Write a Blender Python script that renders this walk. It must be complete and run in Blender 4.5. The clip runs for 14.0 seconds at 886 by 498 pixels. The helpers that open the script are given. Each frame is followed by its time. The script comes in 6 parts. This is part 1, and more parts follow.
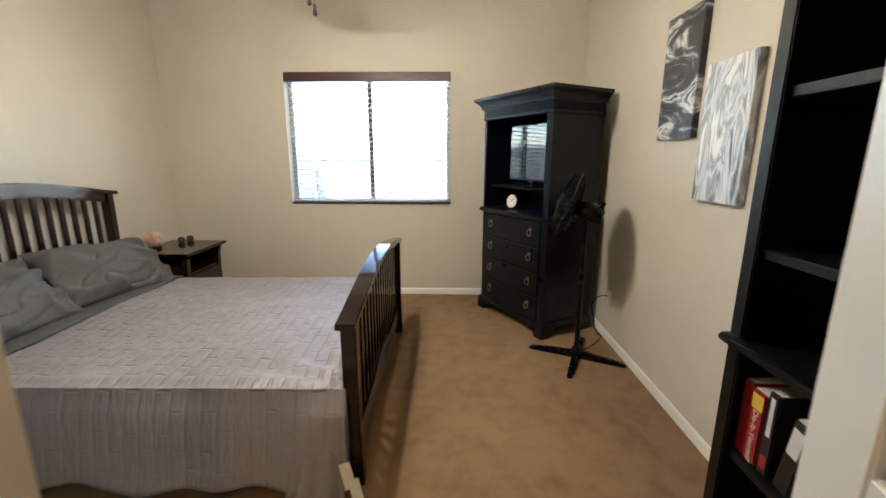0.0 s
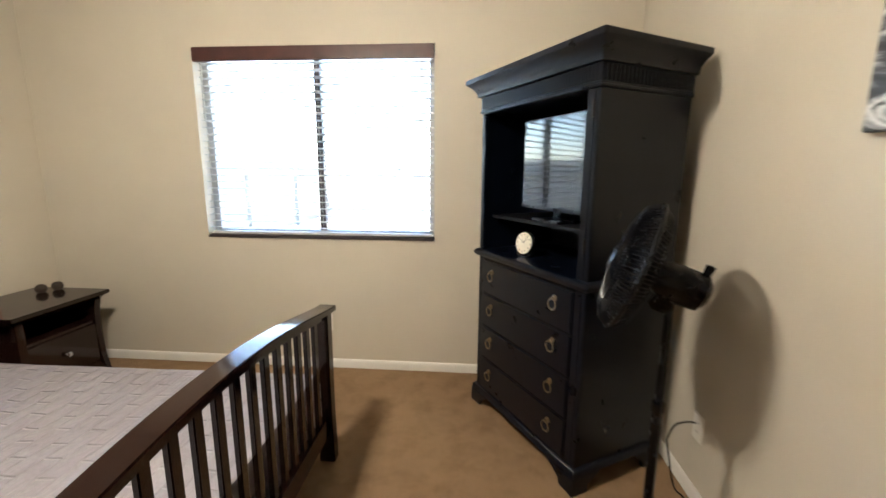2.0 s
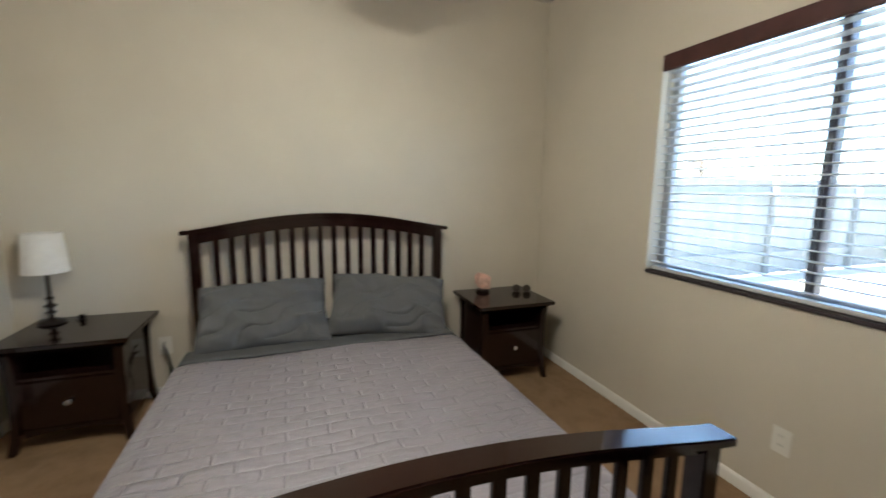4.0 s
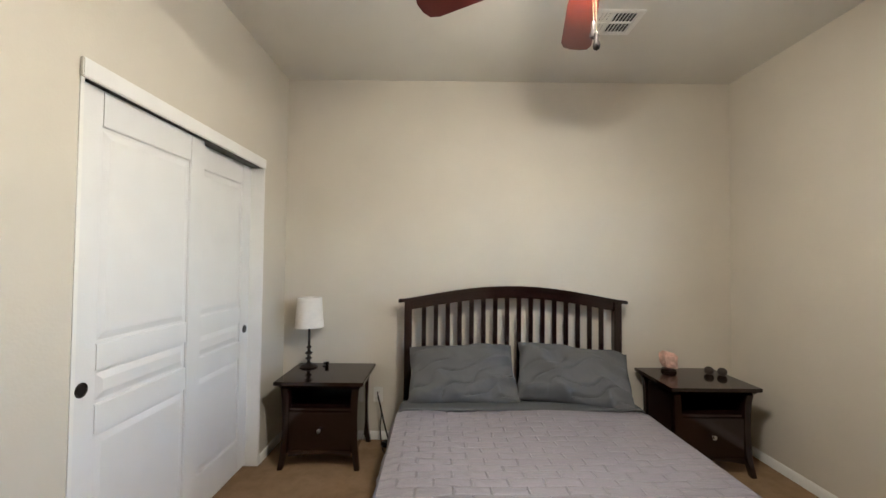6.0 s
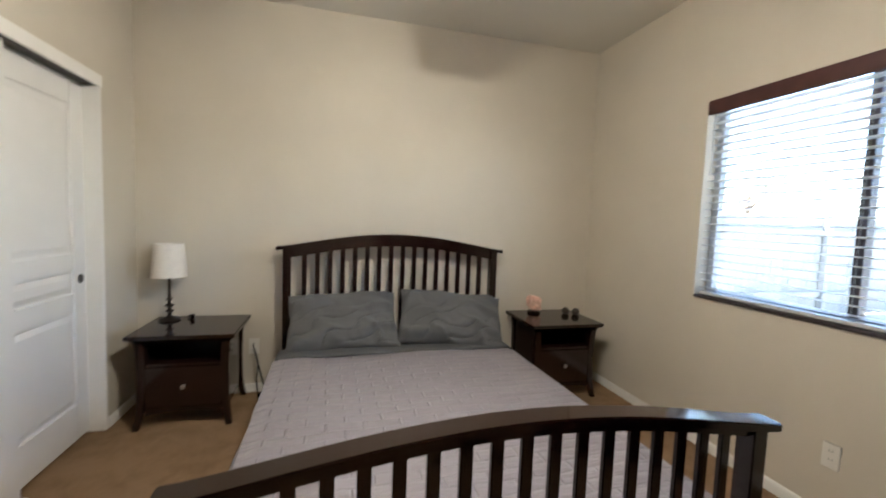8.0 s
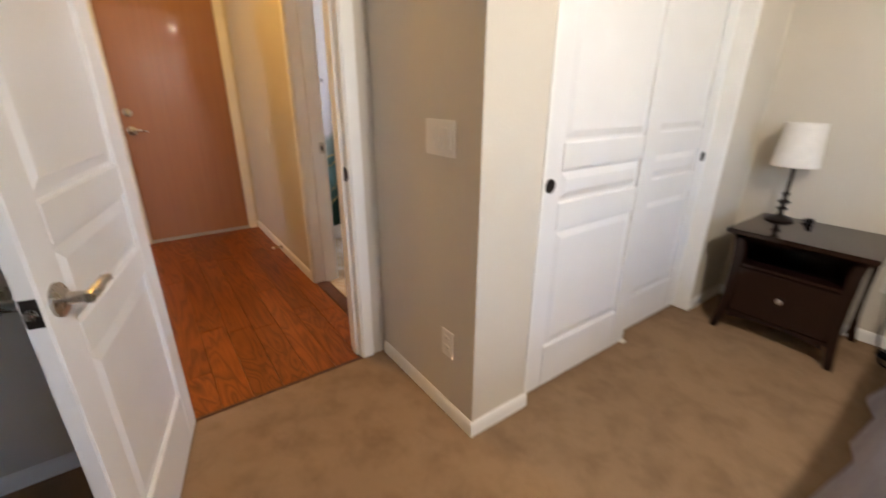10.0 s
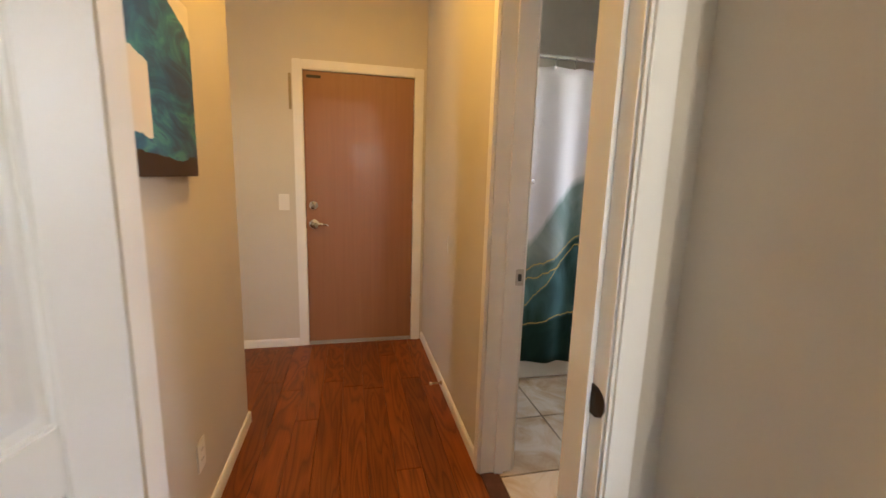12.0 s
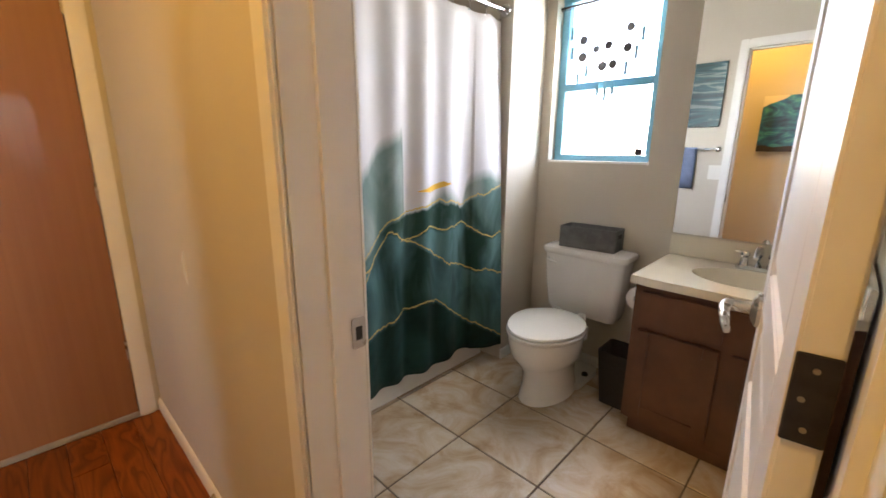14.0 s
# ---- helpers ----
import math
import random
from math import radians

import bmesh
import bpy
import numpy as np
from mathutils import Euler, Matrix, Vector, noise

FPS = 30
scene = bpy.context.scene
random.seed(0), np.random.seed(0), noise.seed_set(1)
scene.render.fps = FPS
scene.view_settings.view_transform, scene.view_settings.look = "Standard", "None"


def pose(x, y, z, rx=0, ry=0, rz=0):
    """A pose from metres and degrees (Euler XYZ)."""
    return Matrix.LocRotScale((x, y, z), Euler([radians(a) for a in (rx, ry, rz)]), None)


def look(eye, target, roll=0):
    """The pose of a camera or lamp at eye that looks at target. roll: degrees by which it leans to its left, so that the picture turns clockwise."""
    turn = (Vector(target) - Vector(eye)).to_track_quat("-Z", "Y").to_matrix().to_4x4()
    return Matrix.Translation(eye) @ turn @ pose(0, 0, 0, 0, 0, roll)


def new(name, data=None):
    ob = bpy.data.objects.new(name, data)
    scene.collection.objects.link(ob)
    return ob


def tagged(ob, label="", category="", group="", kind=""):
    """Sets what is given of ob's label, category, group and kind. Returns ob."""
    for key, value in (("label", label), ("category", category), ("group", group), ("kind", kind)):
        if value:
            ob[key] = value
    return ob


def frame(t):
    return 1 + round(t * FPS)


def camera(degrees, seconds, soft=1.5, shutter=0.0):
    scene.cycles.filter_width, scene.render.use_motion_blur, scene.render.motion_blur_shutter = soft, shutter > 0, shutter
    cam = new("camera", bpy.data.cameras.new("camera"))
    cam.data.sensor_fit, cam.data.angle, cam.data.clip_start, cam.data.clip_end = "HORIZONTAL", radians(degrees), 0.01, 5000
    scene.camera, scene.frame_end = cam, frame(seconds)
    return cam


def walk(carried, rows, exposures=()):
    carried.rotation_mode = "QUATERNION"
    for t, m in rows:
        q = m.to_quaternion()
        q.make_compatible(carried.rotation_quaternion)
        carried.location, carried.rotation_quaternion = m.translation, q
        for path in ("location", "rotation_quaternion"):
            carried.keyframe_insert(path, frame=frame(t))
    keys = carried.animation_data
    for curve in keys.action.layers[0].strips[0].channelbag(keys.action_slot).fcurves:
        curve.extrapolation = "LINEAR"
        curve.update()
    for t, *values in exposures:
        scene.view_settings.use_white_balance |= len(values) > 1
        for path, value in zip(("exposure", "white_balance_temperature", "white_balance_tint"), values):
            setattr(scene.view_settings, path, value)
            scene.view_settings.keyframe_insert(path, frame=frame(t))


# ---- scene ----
cam = camera(94.3, 14.0, shutter=0.3)
PATH = [
    (0, (0.602, 0.22, 1.314), (0.562, 2.172, 0.88), 0.1),
    (0.5, (0.657, 0.553, 1.307), (0.684, 2.507, 0.882), -0.0),
    (1, (0.69, 0.894, 1.289), (0.754, 2.842, 0.839), 0.1),
    (1.5, (0.713, 1.225, 1.296), (0.809, 3.173, 0.856), 0.5),
    (2, (0.843, 1.53, 1.31), (0.693, 3.491, 0.946), 0.4),
    (2.5, (0.837, 1.834, 1.31), (0.29, 3.726, 0.961), 0.6),
    (3, (0.852, 2.07, 1.334), (-0.186, 3.748, 1.014), 1.1),
    (3.5, (0.89, 2.245, 1.326), (-0.685, 3.441, 1.03), 0.9),
    (4, (0.887, 2.221, 1.346), (-0.977, 2.882, 1.049), 0.8),
    (4.2, (0.902, 2.177, 1.343), (-1.026, 2.63, 1.061), 0.6),
    (6.3, (1.124, 1.87, 1.36), (-0.875, 1.872, 1.417), 0.6),
    (6.5, (1.12, 1.897, 1.383), (-0.869, 2.067, 1.496), 0.6),
    (7, (1.122, 1.959, 1.4), (-0.768, 2.591, 1.562), 0.2),
    (7.2, (1.124, 1.989, 1.394), (-0.71, 2.779, 1.512), 0.2),
    (9.3, (0.979, 1.746, 1.157), (-0.683, 1.089, 0.259), 2.0),
    (9.5, (0.927, 1.706, 1.165), (-0.615, 0.794, 0.275), 1.8),
    (10, (0.84, 1.59, 1.199), (-0.256, 0.073, 0.494), 0.3),
    (10.5, (0.75, 1.332, 1.248), (-0.006, -0.445, 0.726), 0.2),
    (11, (0.596, 1.102, 1.261), (0.108, -0.797, 0.864), 1.1),
    (11.5, (0.562, 0.874, 1.269), (0.215, -1.061, 0.902), 1.4),
    (12, (0.602, 0.584, 1.277), (0.168, -1.339, 0.936), 1.7),
    (12.5, (0.528, 0.279, 1.269), (-0.086, -1.593, 0.927), 2.1),
    (13, (0.505, -0.037, 1.264), (-0.381, -1.793, 0.902), 1.2),
    (13.5, (0.439, -0.244, 1.28), (-0.776, -1.768, 0.832), 0.6),
    (14, (0.386, -0.26, 1.262), (-1.012, -1.61, 0.789), 0.4),
]
walk(cam, [(t, look(eye, target, roll)) for t, eye, target, roll in PATH], [(0.0, 3.83, 5850, 8), (0.5, 4.1, 5800, 8), (1.0, 4.0, 5800, 8), (2.0, 4.08, 6000, 10), (2.6, 4.15, 5600, 6), (3.0, 4.0, 5650, 7), (3.5, 3.5, 5650, 6), (4.1, 3.36, 5600, 7), (6.3, 3.64, 5600, 11), (7.2, 3.2, 5500, 7), (9.3, 4.35, 6150, 17), (10.0, 4.02, 5850, 16), (10.5, 3.82, 5950, 16), (11.5, 3.65, 6050, 14), (12.0, 3.95, 5950, 12), (13.0, 4.17, 5850, 11), (14.0, 4.05, 6100, 13)])
FAN_WATTS = 4.4


# ---- world, sun and lamps ----
world = bpy.data.worlds.new("sky")
scene.world = world
world.use_nodes = True
wn = world.node_tree
sky = wn.nodes.new("ShaderNodeTexSky")
sky.sky_type, sky.sun_disc = "NISHITA", False
sky.sun_elevation, sky.sun_rotation = radians(56), radians(203)
wn.links.new(sky.outputs[0], wn.nodes["Background"].inputs[0])
wn.nodes["Background"].inputs[1].default_value = 0.15
sun_data = bpy.data.lights.new("sun", "SUN")
sun_data.energy, sun_data.angle, sun_data.color = 5.0, radians(0.5), (1.0, 0.95, 0.87)
sun = new("sun", sun_data)
sun.matrix_world = look((0, 0, 0), (-math.sin(radians(203)) * math.cos(radians(56)), -math.cos(radians(203)) * math.cos(radians(56)), -math.sin(radians(56))))


def point_lamp(name, at, watts, colour, radius):
    data = bpy.data.lights.new(name, "POINT")
    data.energy, data.color, data.shadow_soft_size = watts, colour, radius
    ob = new(name, data)
    ob.location = at
    return ob


def area_lamp(name, eye, target, watts, colour, sx, sy):
    data = bpy.data.lights.new(name, "AREA")
    data.shape, data.size, data.size_y, data.energy, data.color = "RECTANGLE", sx, sy, watts, colour
    ob = new(name, data)
    ob.matrix_world = look(eye, target)
    return ob


# ---- materials ----
def mat(name, colour, rough=0.5, metal=0.0, vary=0.0, scale=8.0, bump=0.0, bump_scale=200.0, second=None, coat=0.0, rnd=0.0, spec=0.5):
    """A surface with colour variation at one scale, relief at another and, for pieces, a random shade per object."""
    m = bpy.data.materials.new(name)
    m.use_nodes = True
    nt = m.node_tree
    b = nt.nodes["Principled BSDF"]
    b.inputs["Base Color"].default_value = (*colour, 1)
    b.inputs["Roughness"].default_value = rough
    b.inputs["Metallic"].default_value = metal
    b.inputs["Coat Weight"].default_value = coat
    b.inputs["Specular IOR Level"].default_value = spec
    co = nt.nodes.new("ShaderNodeTexCoord")
    out = None
    if vary or second:
        n = nt.nodes.new("ShaderNodeTexNoise")
        n.inputs["Scale"].default_value, n.inputs["Detail"].default_value = scale, 6
        nt.links.new(co.outputs["Object"], n.inputs["Vector"])
        r = nt.nodes.new("ShaderNodeValToRGB")
        other = second or tuple(c * (1 - vary) for c in colour)
        r.color_ramp.elements[0].position, r.color_ramp.elements[1].position = 0.35, 0.68
        r.color_ramp.elements[0].color, r.color_ramp.elements[1].color = (*other, 1), (*colour, 1)
        nt.links.new(n.outputs["Fac"], r.inputs["Fac"])
        out = r.outputs["Color"]
        rr = nt.nodes.new("ShaderNodeMapRange")
        rr.inputs["To Min"].default_value, rr.inputs["To Max"].default_value = max(0.02, rough - 0.08), min(1, rough + 0.08)
        nt.links.new(n.outputs["Fac"], rr.inputs["Value"])
        nt.links.new(rr.outputs[0], b.inputs["Roughness"])
    if rnd:
        info = nt.nodes.new("ShaderNodeObjectInfo")
        hsv = nt.nodes.new("ShaderNodeHueSaturation")
        mr = nt.nodes.new("ShaderNodeMapRange")
        mr.inputs["To Min"].default_value, mr.inputs["To Max"].default_value = 1 - rnd, 1 + rnd
        nt.links.new(info.outputs["Random"], mr.inputs["Value"])
        nt.links.new(mr.outputs[0], hsv.inputs["Value"])
        hsv.inputs["Color"].default_value = (*colour, 1)
        if out:
            nt.links.new(out, hsv.inputs["Color"])
        out = hsv.outputs["Color"]
    if out:
        nt.links.new(out, b.inputs["Base Color"])
    if bump:
        n2 = nt.nodes.new("ShaderNodeTexNoise")
        n2.inputs["Scale"].default_value, n2.inputs["Detail"].default_value = bump_scale, 3
        nt.links.new(co.outputs["Object"], n2.inputs["Vector"])
        bp = nt.nodes.new("ShaderNodeBump")
        bp.inputs["Strength"].default_value, bp.inputs["Distance"].default_value = bump, 0.004
        nt.links.new(n2.outputs["Fac"], bp.inputs["Height"])
        nt.links.new(bp.outputs[0], b.inputs["Normal"])
    return m


class Nodes:
    """Short hand for a node tree of one material."""

    def __init__(self, m):
        self.nt = m.node_tree
        self.bsdf = self.nt.nodes["Principled BSDF"]
        self.co = self.nt.nodes.new("ShaderNodeTexCoord").outputs

    def put(self, socket, v):
        if isinstance(v, (int, float)):
            socket.default_value = v
        elif isinstance(v, tuple):
            socket.default_value = v if len(v) == len(socket.default_value) else (*v, 1)
        else:
            self.nt.links.new(v, socket)

    def math(self, op, a, b=0.0, clamp=False):
        n = self.nt.nodes.new("ShaderNodeMath")
        n.operation, n.use_clamp = op, clamp
        self.put(n.inputs[0], a), self.put(n.inputs[1], b)
        return n.outputs[0]

    def xyz(self, v):
        n = self.nt.nodes.new("ShaderNodeSeparateXYZ")
        self.put(n.inputs[0], v)
        return n.outputs

    def mapping(self, v, scale=(1, 1, 1), loc=(0, 0, 0), rot=(0, 0, 0)):
        n = self.nt.nodes.new("ShaderNodeMapping")
        self.put(n.inputs["Vector"], v)
        n.inputs["Scale"].default_value, n.inputs["Location"].default_value, n.inputs["Rotation"].default_value = scale, loc, rot
        return n.outputs[0]

    def noise(self, v, scale, detail=4.0, distortion=0.0, rough=0.5):
        n = self.nt.nodes.new("ShaderNodeTexNoise")
        self.put(n.inputs["Vector"], v)
        n.inputs["Scale"].default_value, n.inputs["Detail"].default_value = scale, detail
        n.inputs["Distortion"].default_value, n.inputs["Roughness"].default_value = distortion, rough
        return n.outputs["Fac"]

    def ramp(self, fac, stops):
        n = self.nt.nodes.new("ShaderNodeValToRGB")
        self.put(n.inputs[0], fac)
        e = n.color_ramp.elements
        while len(e) < len(stops):
            e.new(0.5)
        for el, (p, c) in zip(e, stops):
            el.position, el.color = p, (*c, 1)
        return n.outputs[0]

    def mix(self, fac, a, b):
        n = self.nt.nodes.new("ShaderNodeMix")
        n.data_type = "RGBA"
        self.put(n.inputs["Factor"], fac), self.put(n.inputs[6], a), self.put(n.inputs[7], b)
        return n.outputs[2]

    def bump(self, height, strength=0.3, distance=0.004):
        n = self.nt.nodes.new("ShaderNodeBump")
        n.inputs["Strength"].default_value, n.inputs["Distance"].default_value = strength, distance
        self.put(n.inputs["Height"], height)
        self.nt.links.new(n.outputs[0], self.bsdf.inputs["Normal"])

    def colour(self, v):
        self.put(self.bsdf.inputs["Base Color"], v)


WALL = mat("beige_paint", (0.60, 0.545, 0.455), 0.6, vary=0.05, scale=2.5, bump=0.14, bump_scale=90)
CEIL = mat("ceiling_paint", (0.66, 0.63, 0.56), 0.75, vary=0.04, scale=3, bump=0.3, bump_scale=80)
WHITE = mat("white_trim_paint", (0.80, 0.78, 0.74), 0.38, vary=0.05, scale=6, bump=0.05, bump_scale=60)
DOORW = mat("white_door_paint", (0.75, 0.735, 0.715), 0.36, vary=0.04, scale=5, bump=0.08, bump_scale=120)
ESP = mat("espresso_wood", (0.015, 0.0055, 0.0042), 0.1, vary=0.35, scale=3, bump=0.006, bump_scale=90, spec=0.5)
BLACKW = mat("black_lacquer_wood", (0.0018, 0.0034, 0.009), 0.3, vary=0.3, scale=10, bump=0.03, bump_scale=60, spec=0.3)
BLACKIN = mat("black_wood_inside", (0.003, 0.0033, 0.005), 0.6, vary=0.3, scale=10, spec=0.2)
BOOKW = mat("black_painted_wood", (0.0035, 0.0035, 0.0045), 0.45, vary=0.3, scale=12, bump=0.05, bump_scale=70, spec=0.3)
BPLAST = mat("black_plastic", (0.0025, 0.003, 0.005), 0.26, vary=0.2, scale=30, bump=0.04, spec=0.25)
NICKEL = mat("brushed_nickel", (0.52, 0.49, 0.44), 0.28, 1.0, vary=0.15, scale=40)
CHROME = mat("chrome", (0.75, 0.75, 0.76), 0.1, 1.0, vary=0.05, scale=40)
DARKM = mat("dark_bronze_metal", (0.06, 0.05, 0.045), 0.4, 0.9, vary=0.3, scale=40)
BRASS = mat("antique_brass", (0.42, 0.33, 0.2), 0.35, 1.0, vary=0.3, scale=50)
PILLOW = mat("slate_grey_cotton", (0.105, 0.106, 0.109), 0.9, vary=0.12, scale=6, bump=0.25, bump_scale=420)
SHEET = mat("slate_grey_sheet", (0.075, 0.077, 0.08), 0.9, vary=0.1, scale=6, bump=0.25, bump_scale=420)
LINING = mat("pale_grey_quilt_lining", (0.255, 0.235, 0.262), 0.5, vary=0.1, scale=9, bump=0.3, bump_scale=120)
BOXSP = mat("grey_box_spring_cloth", (0.12, 0.115, 0.115), 0.9, vary=0.2, scale=5, bump=0.2, bump_scale=300)
TAG = mat("white_cloth_tag", (0.8, 0.8, 0.8), 0.8, vary=0.1, scale=20)
SHADE = mat("off_white_linen_shade", (0.78, 0.74, 0.68), 0.85, vary=0.06, scale=30, bump=0.2, bump_scale=500)
PLATE = mat("white_plastic_plate", (0.78, 0.75, 0.69), 0.35, vary=0.03, scale=10)
DARKSLOT = mat("dark_slot", (0.02, 0.02, 0.02), 0.6, vary=0.2)
CERAM = mat("white_vitreous_china", (0.82, 0.80, 0.76), 0.12, vary=0.03, scale=6, coat=0.5)
COUNTER = mat("cream_cultured_marble", (0.80, 0.74, 0.60), 0.18, vary=0.06, scale=4, coat=0.4)
VANW = mat("brown_stained_maple", (0.15, 0.06, 0.028), 0.42, vary=0.3, scale=9, bump=0.08, bump_scale=60)
TUB = mat("white_acrylic_tub", (0.8, 0.79, 0.75), 0.2, vary=0.03)
BIN = mat("dark_wicker_bin", (0.025, 0.02, 0.017), 0.6, vary=0.4, scale=60, bump=0.5, bump_scale=150)
CRATE = mat("weathered_grey_wood", (0.19, 0.19, 0.19), 0.7, vary=0.4, scale=18, bump=0.25, bump_scale=60)
PAPER = mat("white_tissue_paper", (0.85, 0.84, 0.82), 0.9, vary=0.05, bump=0.2, bump_scale=100)
TOWEL = mat("blue_grey_towel", (0.16, 0.2, 0.31), 0.95, vary=0.15, scale=20, bump=0.5, bump_scale=300)
BLADE = mat("cherry_stained_blade", (0.09, 0.014, 0.010), 0.35, vary=0.35, scale=10, bump=0.04, coat=0.2)
VALANCE = mat("dark_mahogany_valance", (0.07, 0.022, 0.02), 0.45, vary=0.3, scale=14)
FRAMEM = mat("bronze_window_frame", (0.07, 0.055, 0.06), 0.4, 0.3, vary=0.2, scale=10)
# pale frame with the window's blue glow put into its colour; glass drops share it
FRAMEW = mat("blue_glow_window_frame", (0.16, 0.40, 0.55), 0.35, vary=0.04)
FRAMEG = mat("pale_grey_window_frame", (0.5, 0.5, 0.5), 0.4, vary=0.06, scale=10)
SLAT = mat("white_faux_wood_slat", (0.58, 0.58, 0.555), 0.4, vary=0.03, scale=10)
CORD = mat("grey_ladder_cord", (0.5, 0.5, 0.48), 0.8, vary=0.1)
STONE = mat("pink_rock_salt", (0.9, 0.58, 0.46), 0.6, vary=0.4, scale=18, bump=0.6, bump_scale=40)
BALL = mat("dark_woven_ball", (0.05, 0.035, 0.025), 0.55, vary=0.5, scale=60, bump=0.4, bump_scale=120)
DIAL = mat("cream_clock_dial", (0.8, 0.76, 0.66), 0.5, vary=0.05)
INK = mat("dark_ink", (0.03, 0.03, 0.03), 0.6, vary=0.1)
RED = mat("red_book_cloth", (0.33, 0.014, 0.018), 0.45, vary=0.15, scale=20)
BLKBK = mat("black_book_cover", (0.02, 0.02, 0.022), 0.4, vary=0.2, scale=20)
TEALBK = mat("blue_cloth", (0.1, 0.25, 0.36), 0.8, vary=0.2, scale=20)
YELL = mat("yellow_print", (0.75, 0.55, 0.05), 0.5, vary=0.1)
PALE = mat("pale_print", (0.75, 0.74, 0.7), 0.5, vary=0.1)
PAGES = mat("book_pages", (0.7, 0.66, 0.56), 0.9, vary=0.1)
FENCE = mat("grey_fence_board", (0.28, 0.275, 0.25), 0.85, vary=0.25, scale=3, bump=0.2, bump_scale=40, rnd=0.1)
GROUND = mat("pale_gravel_ground", (0.45, 0.43, 0.355), 0.95, vary=0.3, scale=1.5, bump=0.6, bump_scale=30)
STUCCO = mat("tan_stucco", (0.5, 0.43, 0.34), 0.9, vary=0.1, scale=2, bump=0.5, bump_scale=50)
LEAF = mat("olive_leaf", (0.12, 0.13, 0.06), 0.7, vary=0.4, scale=3)
BARK = mat("grey_bark", (0.18, 0.14, 0.1), 0.9, vary=0.4, scale=12, bump=0.6, bump_scale=30)
VENTM = mat("white_vent_enamel", (0.75, 0.73, 0.68), 0.4, vary=0.04)
THRESH = mat("dark_wood_threshold", (0.10, 0.035, 0.018), 0.35, vary=0.4, scale=20)
CAULK = mat("grey_door_sweep", (0.4, 0.37, 0.33), 0.5, vary=0.2)
SHOWER = mat("white_surround_tile", (0.72, 0.68, 0.6), 0.2, vary=0.05)

# carpet: short tufts with trodden darker patches and stains
CARPET = mat("tan_carpet", (0.3, 0.22, 0.145), 1.0, spec=0.1)
k = Nodes(CARPET)
big = k.noise(k.co["Object"], 1.6, 6, 0.2)
fine = k.noise(k.co["Object"], 380, 2)
patch = k.ramp(big, [(0.2, (0.245, 0.160, 0.092)), (0.5, (0.30, 0.196, 0.112)), (0.8, (0.335, 0.226, 0.132))])
stain = k.ramp(k.noise(k.co["Object"], 7.0, 6, 0.2, 0.65), [(0.25, (0.5, 0.46, 0.42)), (0.56, (1, 1, 1))])
mixn = k.nt.nodes.new("ShaderNodeMix")
mixn.data_type, mixn.blend_type = "RGBA", "MULTIPLY"
mixn.inputs["Factor"].default_value = 0.55
k.put(mixn.inputs[6], patch), k.put(mixn.inputs[7], stain)
speck = k.nt.nodes.new("ShaderNodeMix")
speck.data_type, speck.blend_type = "RGBA", "MULTIPLY"
speck.inputs["Factor"].default_value = 0.6
k.put(speck.inputs[6], mixn.outputs[2]), k.put(speck.inputs[7], k.ramp(fine, [(0.3, (0.62, 0.6, 0.58)), (0.65, (1.1, 1.1, 1.1))]))
k.colour(speck.outputs[2])
k.bump(k.math("ADD", fine, k.math("MULTIPLY", k.noise(k.co["Object"], 9, 3), 3.0)), 0.7, 0.006)

# hall planks: red-brown oak with cathedral grain, shade by plank
PLANK = mat("red_oak_plank", (0.2, 0.06, 0.02), 0.34, spec=0.3)
k = Nodes(PLANK)
info = k.nt.nodes.new("ShaderNodeObjectInfo")
off = k.nt.nodes.new("ShaderNodeVectorMath")
off.operation = "ADD"
comb = k.nt.nodes.new("ShaderNodeCombineXYZ")
k.put(comb.inputs[0], k.math("MULTIPLY", info.outputs["Random"], 7.0)), k.put(comb.inputs[1], k.math("MULTIPLY", info.outputs["Random"], 31.0))
k.put(off.inputs[0], k.co["Object"]), k.put(off.inputs[1], comb.outputs[0])
warp = k.noise(k.mapping(off.outputs[0], (8, 0.85, 1)), 1.0, 2, 0.5)
rings = k.math("FRACT", k.math("MULTIPLY", warp, 11.0))
grain = k.ramp(rings, [(0.0, (0.12, 0.027, 0.004)), (0.2, (0.175, 0.043, 0.0055)), (0.55, (0.24, 0.065, 0.0085)), (0.9, (0.205, 0.053, 0.007)), (1.0, (0.13, 0.03, 0.0045))])
fibre = k.ramp(k.noise(k.mapping(off.outputs[0], (160, 4, 1)), 1.0, 3), [(0.3, (0.65, 0.62, 0.6)), (0.7, (1.05, 1.05, 1.05))])
mm = k.nt.nodes.new("ShaderNodeMix")
mm.data_type, mm.blend_type = "RGBA", "MULTIPLY"
mm.inputs["Factor"].default_value = 0.7
k.put(mm.inputs[6], grain), k.put(mm.inputs[7], fibre)
hs = k.nt.nodes.new("ShaderNodeHueSaturation")
k.put(hs.inputs["Value"], k.math("ADD", k.math("MULTIPLY", info.outputs["Random"], 0.36), 0.82)), k.put(hs.inputs["Color"], mm.outputs[2])
k.colour(hs.outputs[0])
k.bump(rings, 0.05, 0.001)

